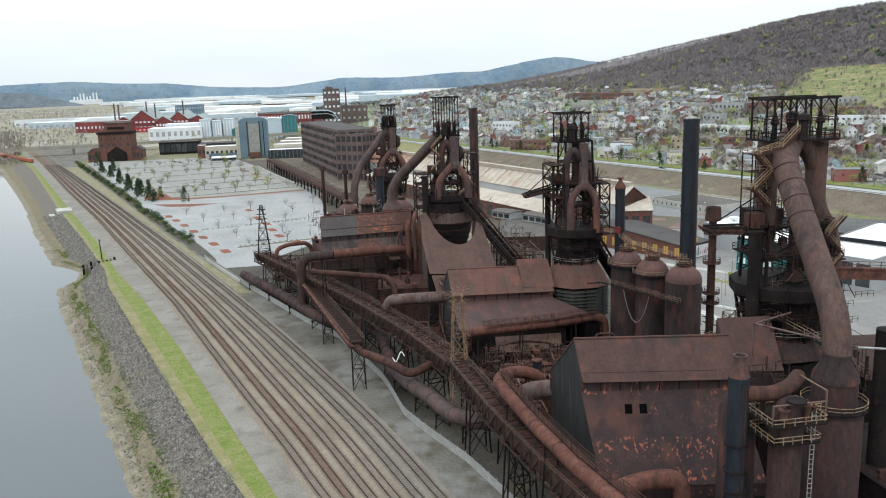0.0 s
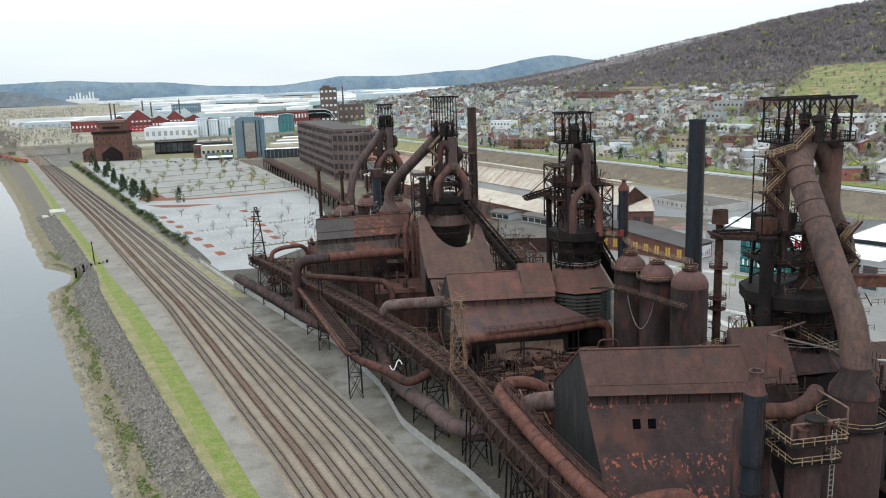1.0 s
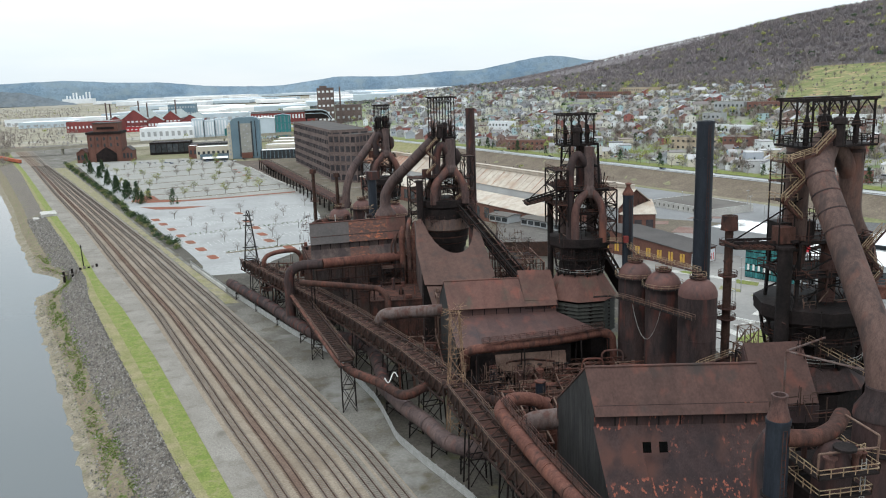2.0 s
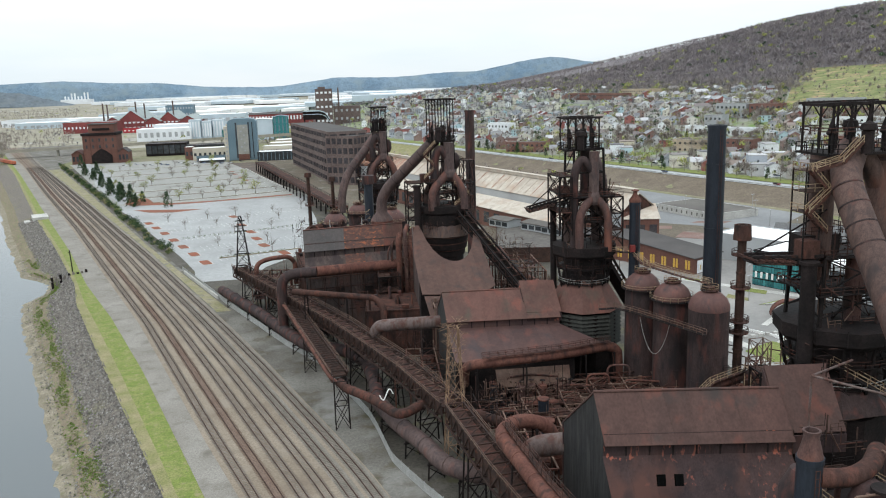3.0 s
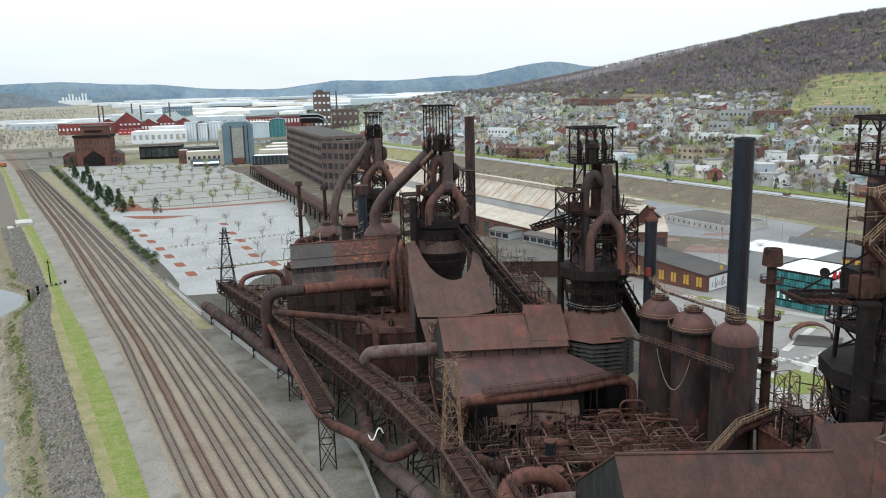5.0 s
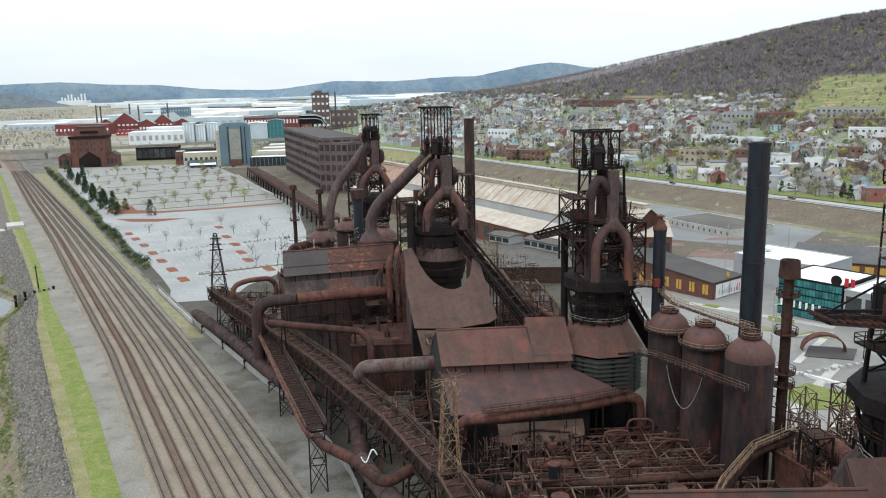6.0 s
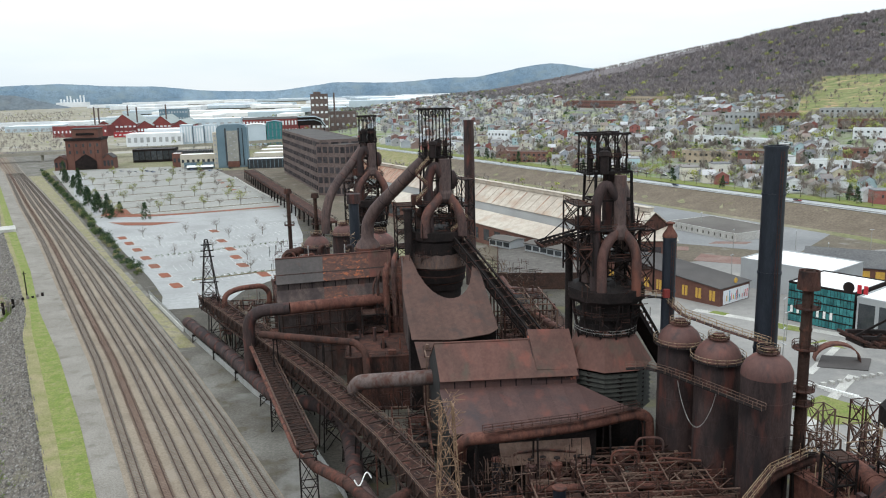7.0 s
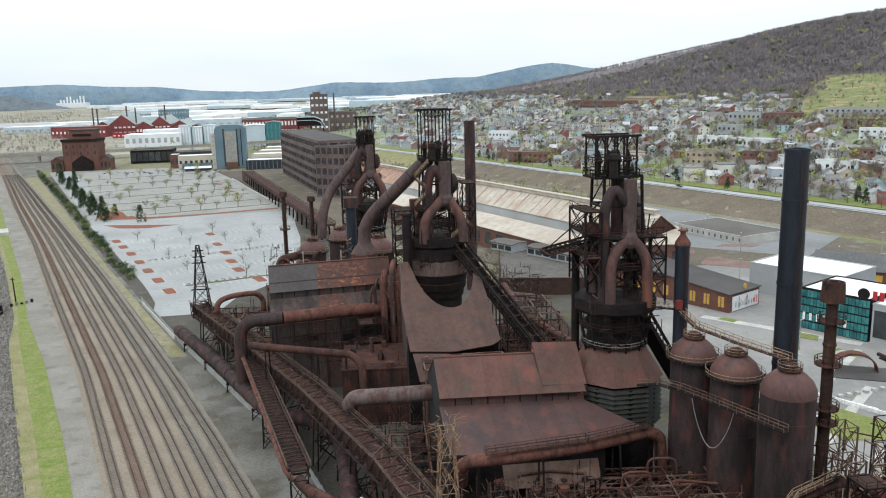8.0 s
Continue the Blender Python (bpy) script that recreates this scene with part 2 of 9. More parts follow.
PALEROOF = mat("pale_rust_stained_roof", (0.46, 0.4133, 0.352), (0.3864, 0.3306, 0.276), 0.04, 0.75, 0, 0.1, 0.4, (0.2944, 0.1827, 0.12), 0.53, 1.0, 0.0, 0.2, 0.16, 0.3, c4=(0.3496, 0.3045, 0.256), cut4=0.5, scale4=0.3, streak4=1.0)
DARKROOF = mat("dark_felt_roof", (0.058, 0.053, 0.052), (0.08, 0.073, 0.07), 0.08, 0.85, 0, 0.2, amp=0.12)
GREYROOF = mat("grey_flat_roof", (0.128, 0.1185, 0.1078), (0.088, 0.079, 0.07238), 0.05, 0.9, 0, 0.2, amp=0.12)
YELLOW = mat("yellow_window_panel", (0.55, 0.33, 0.06), (0.45, 0.28, 0.07), 0.6, 0.6, 0, 0)
GLASS = mat("dark_window_glass", (0.03, 0.035, 0.04), (0.05, 0.055, 0.06), 0.3, 0.15, 0, 0, 3.0, None, 0.6, 1.0, 0.3, 0.5)
TEAL = mat("teal_glass_panel", (0.05, 0.20, 0.20), (0.03, 0.12, 0.13), 0.6, 0.2, 0, 0, 3.0, None, 0.6, 1.0, 0.35)
WHITEWALL = mat("white_cladding", (0.70, 0.72, 0.74), (0.60, 0.62, 0.64), 0.05, 0.6, 0, 0.1, amp=0.06)
PLYGREY = mat("pale_grey_cladding", (0.36, 0.3712, 0.3773), (0.3, 0.3119, 0.3185), 0.08, 0.6, 0, 0.1, amp=0.08)
BARK = mat("grey_brown_bark", (0.10, 0.08, 0.065), (0.15, 0.125, 0.105), 1.0, 0.95, 0, 0.3)
TWIG = mat("bare_grey_twigs", (0.1733, 0.1449, 0.1302), (0.2363, 0.2037, 0.1827), 0.05, 0.95, 0, 0, 0.2, None, 0.6, 1.0, 0.25)
BUD = mat("yellow_green_spring_leaf", (0.2451, 0.252, 0.0765), (0.1763, 0.1974, 0.0675), 0.05, 0.9, 0, 0, 0.3, None, 0.6, 1.0, 0.3)
EVERGREEN = mat("dark_evergreen_leaf", (0.022, 0.045, 0.022), (0.045, 0.075, 0.03), 0.4, 0.9, 0, 0, 1.0, None, 0.6, 1.0, 0.2)
HEDGE = mat("green_shrub_leaf", (0.06, 0.10, 0.03), (0.11, 0.13, 0.045), 0.3, 0.9, 0, 0, 1.0, None, 0.6, 1.0, 0.2)
# Grey of bare crowns, with a little distance haze mixed into the colour.
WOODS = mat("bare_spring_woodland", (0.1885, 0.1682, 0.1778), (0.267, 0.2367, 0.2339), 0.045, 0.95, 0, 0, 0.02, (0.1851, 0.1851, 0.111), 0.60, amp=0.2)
# Far trees: lighter, bluer grey paints distance haze over bare twigs.
FARWOODS = mat("haze_grey_bare_woodland", (0.180, 0.176, 0.188), (0.240, 0.229, 0.230), 0.03, 0.95, 0, 0, 0.05, (0.19, 0.19, 0.13), 0.6, amp=0.15)
BROWNTREE = mat("bare_brown_twigs", (0.215, 0.185, 0.165), (0.275, 0.242, 0.215), 0.03, 0.95, 0, 0, 0.2, (0.22, 0.215, 0.10), 0.62, amp=0.2)
WHITE = mat("white_paint", (0.8, 0.8, 0.78), (0.72, 0.72, 0.70), 1.0, 0.5, 0, 0)
# Ridge blues: the haze of distance is put into the base colour.
FARHILL = mat("far_ridge_haze_blue", (0.140, 0.205, 0.27), (0.195, 0.26, 0.315), 0.006, 1.0, 0, 0, 0.03, amp=0.22, c4=(0.20, 0.255, 0.285), cut4=0.5, scale4=0.012, streak4=2.0)
FARHILL2 = mat("near_ridge_haze_blue", (0.115, 0.14, 0.165), (0.135, 0.158, 0.178), 0.004, 1.0, 0, 0, 0.02, amp=0.25, c4=(0.16, 0.175, 0.18), cut4=0.5, scale4=0.02, streak4=2.0)
CARS = palette("car_paint", [(0.5, 0.5, 0.5), (0.03, 0.03, 0.035), (0.6, 0.6, 0.6), (0.2, 0.03, 0.03), (0.05, 0.08, 0.15), (0.3, 0.3, 0.32)], 0.3)
MEADOW = mat("pale_hill_meadow", (0.1442, 0.1628, 0.0612), (0.1906, 0.1892, 0.08925), 0.025, 0.95, 0, 0.2, 0.25, (0.3162, 0.2288, 0.1318), 0.53, amp=0.45, soft=0.1, c4=(0.093, 0.1232, 0.03825), cut4=0.5, scale4=0.06, streak4=1.0)
MOSS = mat("brown_bank_scrub", (0.135, 0.108, 0.076), (0.185, 0.152, 0.108), 0.4, 0.95, 0, 0.7, 2.0, (0.10, 0.145, 0.035), 0.53, amp=0.45)
DOME = mat("dull_red_dome_steel", (0.080, 0.042, 0.038), (0.115, 0.056, 0.048), 0.3, 0.65, 0, 0.15, 2.0, (0.050, 0.036, 0.035), 0.56, 0.5, spec=0.25, amp=0.15, c4=(0.17, 0.062, 0.048), cut4=0.56, scale4=0.4)
SHEETMAUVE = mat("purple_brown_sheet", (0.063, 0.03906, 0.03772), (0.09, 0.04929, 0.04324), 0.10, 0.7, 0, 0.1, 0.6, (0.048, 0.0372, 0.03864), 0.55, 0.35, 0.07, 0.2, 0.15, c4=(0.145, 0.05394, 0.04232), cut4=0.575, scale4=0.3, streak4=0.5)
STONES = palette("riprap_stone", [(0.085, 0.076, 0.067), (0.125, 0.113, 0.100), (0.165, 0.152, 0.136), (0.10, 0.09, 0.08), (0.225, 0.212, 0.194), (0.07, 0.064, 0.058), (0.185, 0.171, 0.154), (0.14, 0.124, 0.106), (0.27, 0.258, 0.24)], 0.9, 3.0, True)
LITTER = mat("brown_leaf_litter", (0.1322, 0.1187, 0.1272), (0.1624, 0.1456, 0.1464), 0.02, 0.95, 0, 0.2, 0.2, (0.1008, 0.103, 0.066), 0.68)
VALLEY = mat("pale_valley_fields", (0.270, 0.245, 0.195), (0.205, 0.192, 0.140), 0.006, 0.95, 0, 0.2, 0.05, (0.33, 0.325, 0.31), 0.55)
TOWNGROUND = mat("town_lots", (0.250, 0.243, 0.228), (0.165, 0.190, 0.095), 0.03, 0.95, 0, 0.2, 0.3, (0.12, 0.195, 0.045), 0.53)
WALLS = [(0.6572, 0.6758, 0.6893), (0.53, 0.5123, 0.4859), (0.2332, 0.1363, 0.1186), (0.6148, 0.5995, 0.5424), (0.3816, 0.4142, 0.4633), (0.742, 0.763, 0.7797), (0.265, 0.1853, 0.1638), (0.424, 0.5668, 0.6102), (0.5512, 0.5014, 0.3842), (0.4664, 0.4687, 0.4746), (0.2862, 0.1036, 0.0904), (0.3604, 0.3597, 0.3616), (0.4452, 0.4251, 0.4068), (0.636, 0.6104, 0.5198)]
ROOFS = [(0.1344, 0.1344, 0.1419), (0.2352, 0.2335, 0.2408), (0.1596, 0.1386, 0.1333), (0.3192, 0.315, 0.3182), (0.1848, 0.168, 0.1634), (0.4368, 0.4368, 0.4472), (0.168, 0.1697, 0.1806), (0.1176, 0.1176, 0.1247), (0.2772, 0.273, 0.2752), (0.21, 0.168, 0.1462)]
HOUSEWALL = palette("house_paint", WALLS)
HOUSEROOF = palette("house_shingle", ROOFS)
TOWNWALL = palette("town_paint", WALLS, island=True)
TOWNROOF = palette("town_shingle", ROOFS, island=True)

water = bpy.data.materials.new("slow_river_water")
water.use_nodes = True
_n, _l = water.node_tree.nodes, water.node_tree.links
_b = _n["Principled BSDF"]
_b.inputs["Base Color"].default_value = (0.098, 0.110, 0.116, 1)
_b.inputs["Roughness"].default_value = 0.06
_b.inputs["IOR"].default_value = 1.33
_g, _t, _p = _n.new("ShaderNodeNewGeometry"), _n.new("ShaderNodeTexNoise"), _n.new("ShaderNodeBump")
_t.inputs["Scale"].default_value, _t.inputs["Detail"].default_value = 0.25, 5
_p.inputs["Strength"].default_value, _p.inputs["Distance"].default_value = 0.10, 0.3
_l.new(_g.outputs["Position"], _t.inputs["Vector"]); _l.new(_t.outputs[0], _p.inputs["Height"]); _l.new(_p.outputs[0], _b.inputs["Normal"])


EMBRED = mat("bright_red_wall", (0.36, 0.04, 0.045), (0.30, 0.04, 0.045), 0.1, 0.7, 0, 0.1, amp=0.1)
OVERPASS = mat("tan_concrete", (0.33, 0.305, 0.25), (0.27, 0.255, 0.215), 0.1, 0.9, 0, 0.2)


# ---------------------------------------------------------------- mesh tools
def V(*a):
    return Vector(a)


def where(ob):
    m = Matrix()
    while ob is not None:
        m = ob.matrix_basis @ m
        ob = ob.parent
    return m


def part(name, bm, material, parent=None, label="", smooth=False):
    """Links a bmesh, given in world places, as one mesh under a thing or a part."""
    if parent is not None:
        bm.transform(where(parent).inverted())
    bmesh.ops.recalc_face_normals(bm, faces=bm.faces[:])
    me = bpy.data.meshes.new(name)
    bm.to_mesh(me)
    bm.free()
    if smooth:
        for p in me.polygons:
            p.use_smooth = True
        me.set_sharp_from_angle(angle=radians(40))
    me.materials.append(material)
    ob = new(name, me)
    ob.parent = parent
    if label:
        ob["label"] = label
    return ob


def share(name, mesh, m, parent):
    """One more object on a mesh already made, at the pose m in its parent's space."""
    ob = new(name, mesh)
    ob.parent = parent
    ob.matrix_basis = m
    return ob


def thing(name, loc, label, category, group="", rz=0.0):
    ob = new(name)
    ob.matrix_basis = pose(*loc, 0, 0, rz)
    ob.empty_display_size = 0.5
    return tagged(ob, label, category, group)


def solid(name, bm, material, label, category, group="", kind="", loc=None, smooth=False):
    """A thing that is a single mesh."""
    loc = loc if loc is not None else (0, 0, 0)
    bm.transform(Matrix.Translation(-Vector(loc)))
    ob = part(name, bm, material, None, "", smooth)
    ob.location = loc
    return tagged(ob, label, category, group, kind)


def B():
    return bmesh.new()


def box(bm, c, s, rz=0.0, rx=0.0, ry=0.0):
    m = pose(*c, rx, ry, rz) @ Matrix.Diagonal((*s, 1))
    bmesh.ops.create_cube(bm, size=1, matrix=m)
    return bm


def beam(bm, p, q, w, h=None):
    p, q = Vector(p), Vector(q)
    d = q - p
    if d.length < 1e-4:
        return bm
    z = d.normalized()
    up = V(0, 0, 1) if abs(z.z) < 0.98 else V(0, 1, 0)
    x = up.cross(z).normalized()
    y = z.cross(x)
    h = h or w
    vs = []
    for e in (p, q):
        for a, b in ((-1, -1), (1, -1), (1, 1), (-1, 1)):
            vs.append(bm.verts.new(e + x * a * w / 2 + y * b * h / 2))
    for f in ((3, 2, 1, 0), (4, 5, 6, 7), (0, 1, 5, 4), (1, 2, 6, 5), (2, 3, 7, 6), (3, 0, 4, 7)):
        bm.faces.new([vs[i] for i in f])
    return bm


def rounded(pts, rad, n=5):
    """A path with its corners turned into arcs."""
    pts = [Vector(p) for p in pts]
    res = [pts[0]]
    for a, b, c in zip(pts, pts[1:], pts[2:]):
        u, v = (a - b), (c - b)
        r = min(rad, u.length * 0.48, v.length * 0.48)
        p, q = b + u.normalized() * r, b + v.normalized() * r
        for k in range(n + 1):
            t = k / n
            res.append(p * (1 - t) ** 2 + b * 2 * t * (1 - t) + q * t * t)
    return res + [pts[-1]]


def tube(bm, pts, r, seg=14, cap=True):
    pts = [Vector(p) for p in pts]
    rs = r if isinstance(r, (list, tuple)) else [r] * len(pts)
    prev, rings, x = None, [], None
    for k, p in enumerate(pts):
        d = (pts[min(k + 1, len(pts) - 1)] - pts[max(k - 1, 0)]).normalized()
        if x is None:
            x = (V(0, 0, 1) if abs(d.z) < 0.95 else V(1, 0, 0)).cross(d).normalized()
        x = (x - d * x.dot(d)).normalized()
        y = d.cross(x)
        ring = [bm.verts.new(p + (x * math.cos(2 * math.pi * i / seg) + y * math.sin(2 * math.pi * i / seg)) * rs[k]) for i in range(seg)]
        if prev:
            for i in range(seg):
                bm.faces.new((prev[i], prev[(i + 1) % seg], ring[(i + 1) % seg], ring[i]))
        elif cap:
            bm.faces.new(ring[::-1])
        prev = ring
    if cap:
        bm.faces.new(prev)
    return bm


def lathe(bm, c, prof, seg=28):
    """Turns a profile of (radius, z) round the upright through c = (x, y)."""
    prev = None
    for r, z in prof:
        ring = [bm.verts.new((c[0] + r * math.cos(2 * math.pi * i / seg), c[1] + r * math.sin(2 * math.pi * i / seg), z)) for i in range(seg)] if r > 0.01 else [bm.verts.new((c[0], c[1], z))]
        if prev:
            for i in range(seg):
                a, b = prev[i % len(prev)], prev[(i + 1) % len(prev)]
                d, e = ring[(i + 1) % len(ring)], ring[i % len(ring)]
                vs = [v for k, v in enumerate((a, b, d, e)) if v not in (a, b, d, e)[:k]]
                if len(vs) > 2:
                    bm.faces.new(vs)
        elif len(ring) > 2:
            bm.faces.new(ring[::-1])
        prev = ring
    if len(prev) > 2:
        bm.faces.new(prev)
    return bm


def slab(bm, pts, thick, down=True):
    """A flat or sloping plate from its corner places, with thickness."""
    pts = [Vector(p) for p in pts]
    nrm = (pts[1] - pts[0]).cross(pts[2] - pts[0]).normalized()
    if nrm.z < 0:
        nrm.negate()
    off = nrm * (-thick if down else thick)
    a = [bm.verts.new(p) for p in pts]
    b = [bm.verts.new(p + off) for p in pts]
    bm.faces.new(a); bm.faces.new(b[::-1])
    for i in range(len(a)):
        j = (i + 1) % len(a)
        bm.faces.new((a[i], b[i], b[j], a[j]))
    return bm


def railing(bm, pts, h=1.1, gap=1.8, w=0.09):
    pts = [Vector(p) for p in pts]
    for a, b in zip(pts, pts[1:]):
        for k in (0.5, 1.0):
            beam(bm, a + V(0, 0, h * k), b + V(0, 0, h * k), w)
        n = max(1, round((b - a).length / gap))
        for i in range(n + 1):
            p = a.lerp(b, i / n)
            beam(bm, p, p + V(0, 0, h), w)
    return bm


def ring_pts(c, r, z, n=16, a0=0.0, a1=360.0):
    return [V(c[0] + r * math.cos(radians(a0 + (a1 - a0) * k / n)), c[1] + r * math.sin(radians(a0 + (a1 - a0) * k / n)), z) for k in range(n + 1)]


def curve_of(rows):
    ys, xs = [r[0] for r in rows], [r[1] for r in rows]
    return lambda y: float(np.interp(y, ys, xs))

# ---------------------------------------------------------------- plan curves: x of each line, by y
WATER = curve_of([(-600, 200), (-120, 40), (30, 0), (95, -20), (156, -39), (186, -50), (223, -63), (275, -82), (324, -100), (352, -108), (368, -104), (386, -108), (404, -125), (513, -167), (622, -206), (787, -270), (907, -318), (1300, -470), (5000, -2300)])
GRASSL = curve_of([(-600, 232), (-120, 72), (30, 27), (141, -16.3), (166, -25.9), (204, -39.4), (246, -54.3), (326, -82.2), (359, -91), (434, -118), (559, -165), (865, -274), (1300, -440), (5000, -2200)])
GRASSR = curve_of([(-600, 240), (-120, 80), (30, 33), (140, -10.4), (178, -22.7), (243, -43.8), (303, -65), (357, -86), (432, -111.5), (556, -157), (863, -268.5), (1300, -432), (5000, -2190)])
RAILL = curve_of([(-600, 247), (-120, 87), (30, 42), (100, 11), (138, -1.9), (163, -9.6), (191, -19), (241, -35.1), (292, -51.5), (381, -83.4), (512, -129.8), (673, -190), (952, -291), (1300, -424), (5000, -2180)])
RAILR = curve_of([(-600, 274), (-120, 114), (30, 66), (100, 32), (132, 21.4), (149, 17.2), (169, 12.0), (189, 5.9), (239, -10.1), (277, -23.0), (313, -35.7), (415, -72.2), (588, -137), (768, -205), (943, -272), (1300, -402), (5000, -2160)])
FENCE = curve_of([(-120, 125), (30, 78), (110, 38), (130, 32.2), (145, 28.3), (160, 22.5), (172.5, 18.3), (189, 16.7), (197, 15.5), (235, 5.8), (256, -4.5), (309, -26.1), (364, -47.1), (444, -76.7), (657, -152), (948, -257)])
HIGHWAY = curve_of([(-500, 600), (300, 350), (403, 322), (445, 308), (530, 278), (616, 249), (679, 222), (820, 176), (1000, 110), (1400, 0), (2000, -120), (5000, -300)])
CREST = curve_of([(-500, 191), (1100, 191), (1452, 190), (1524, 183), (1628, 176), (1720, 168), (1796, 162), (1916, 148), (1988, 136), (2064, 127), (2216, 117), (2392, 108), (2596, 98), (2836, 83), (3124, 62), (3476, 34), (5000, 25)])
SLOPE = curve_of([(-60, 0), (-30, 1), (-18, 6.6), (0, 7), (40, 8), (370, 48), (520, 66)])


def ground_z(x, y):
    plain = 25 * min(max((y - 1500) / 3100, 0), 1)
    gl = GRASSL(y)
    if x < gl:
        w = WATER(y)
        f = (x - w) / max(gl - w, 1)
        if f > 0:
            return -5.0 * (1 - f) ** 0.8 - 0.25
        return max(-9.0, -5.25 + (x - w) * 0.12) if x > w - 170 else min(6, -9 + (w - 170 - x) * 0.25)
    d = (x - HIGHWAY(y)) * 0.95
    if d < -60:
        return plain - 0.25
    z = SLOPE(min(d, 520))
    if d > 520:
        top = CREST(y)
        f = min((d - 520) / 530, 1)
        low = min(66 * (0.35 + 0.65 * min(max((2700 - y) / 900, 0), 1)), top)
        z = low + (top - low) * (f * 0.45 + 0.55 * f * f * (3 - 2 * f)) if d < 1050 else top - (d - 1050) * 0.05
    fade = min(max((2700 - y) / 900, 0), 1)
    z = z * (0.35 + 0.65 * fade) if d < 520 else z
    bumps = 5 * noise.noise(V(x * 0.004, y * 0.004, 0)) * min(max(d - 380, 0) / 300, 1)
    return max(z + bumps, plain) - 0.25


def strip(left, right, ys, lift, thick=0.0, dl=0.0, dr=0.0, flat=None):
    """A ribbon of ground between two plan curves."""
    bm, prev = B(), None
    for y in ys:
        a, b = left(y) + dl, right(y) + dr
        z = flat if flat is not None else 0.0
        row = [bm.verts.new((a, y, z + lift)), bm.verts.new((b, y, z + lift))]
        if prev:
            bm.faces.new((prev[0], prev[1], row[1], row[0]))
        prev = row
    return bm


def spaced(a, b, step):
    return [a + (b - a) * k / max(1, round((b - a) / step)) for k in range(max(1, round((b - a) / step)) + 1)]


# ground sheet to the horizon
gx = spaced(-3200, -460, 120) + spaced(-430, -330, 25) + spaced(-320, 60, 4)[0:] + spaced(72, 700, 12) + spaced(720, 1500, 26) + spaced(1560, 3600, 120)
gy = spaced(-500, 20, 40) + spaced(30, 480, 6) + spaced(492, 1000, 14) + spaced(1025, 2600, 32) + spaced(2700, 4950, 150)
gv = [(x, y, ground_z(x, y)) for y in gy for x in gx]
gf = [(j * len(gx) + i, j * len(gx) + i + 1, (j + 1) * len(gx) + i + 1, (j + 1) * len(gx) + i) for j in range(len(gy) - 1) for i in range(len(gx) - 1)]
gm = bpy.data.meshes.new("ground")
gm.from_pydata(gv, [], gf)
gm.polygons.foreach_set("use_smooth", [True] * len(gf))
for m in (GROUND, TOWNGROUND, LITTER, VALLEY):
    gm.materials.append(m)


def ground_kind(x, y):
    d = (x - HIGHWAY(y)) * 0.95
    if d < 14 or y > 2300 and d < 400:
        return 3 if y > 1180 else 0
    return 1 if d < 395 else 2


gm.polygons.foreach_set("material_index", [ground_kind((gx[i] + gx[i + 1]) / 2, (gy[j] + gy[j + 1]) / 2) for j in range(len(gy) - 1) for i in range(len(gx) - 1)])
tagged(new("ground", gm), "rough brown and green valley ground", "ground", kind="structure")

bm = B()
slab(bm, [(-2600, -600, -5), (210, -600, -5), (210, 400, -5), (-300, 1500, -5), (-2600, 1500, -5)], 0.5)
solid("water", bm, water, "calm grey-blue river water reflecting cloudy sky", "river", kind="structure")

YS = spaced(30, 480, 8) + spaced(500, 1300, 25)
MIDGRASS = lambda y: GRASSL(y) * 0.55 + GRASSR(y) * 0.45
solid("dry_verge", strip(GRASSL, MIDGRASS, YS, 0.12, dl=0.3, dr=0.0), DRYGRASS, "pale dry grass verge along the river bank", "grass", kind="structure")
solid("verge_grass", strip(MIDGRASS, GRASSR, YS, 0.13, dl=-0.3, dr=0.4), GRASS, "strip of bright spring grass along the river bank", "grass", kind="structure")
solid("service_road", strip(GRASSR, RAILL, YS, 0.05), GRAVEL, "grey compacted gravel service road beside the tracks", "road", kind="structure")
solid("ballast_bed", strip(RAILL, RAILR, YS, 0.10, dl=-1.8, dr=1.6), BALLAST, "tan stone ballast bed under six railway tracks", "ballast", kind="structure")
YARDGREY = mat("dark_grey_fines", (0.098, 0.090, 0.077), (0.165, 0.156, 0.140), 0.07, 0.95, 0, 0.5, 1.5, (0.078, 0.068, 0.044), 0.52, amp=0.3, c4=(0.215, 0.21, 0.20), cut4=0.54, scale4=0.10, streak4=1.0)
solid("yard_ground", strip(RAILR, FENCE, YS, 0.04, dr=0.3), YARDGREY, "grey gravel track beside the railway fence", "gravel", kind="structure")
solid("works_yard", strip(FENCE, curve_of([(0, 140), (300, 125), (330, 122), (375, 70), (480, 30), (800, -40), (1300, -200)]), spaced(30, 480, 10) + spaced(500, 900, 25), 0.03), YARD, "dirty grey and mossy works yard", "yard", kind="structure")


def shore(f0, f1, ys, material, name, label, n=4, lift=0.06, rough=0.0):
    bm, prev = B(), None
    for y in ys:
        w, g = WATER(y), GRASSL(y)
        row = []
        for k in range(n + 1):
            f = f0 + (f1 - f0) * k / n
            x = w + (g - w) * f
            z = -5.0 * max(1 - max(f, 0), 0) ** 0.8 if f > 0 else -5.0 + (x - w) * 0.12
            row.append(bm.verts.new((x, y, z + lift + rough * noise.noise(V(x * 0.35, y * 0.35, 1)))))
        if prev:
            for k in range(n):
                bm.faces.new((prev[k], prev[k + 1], row[k + 1], row[k]))
        prev = row
    return solid(name, bm, material, label, "river bank", kind="structure", smooth=True)


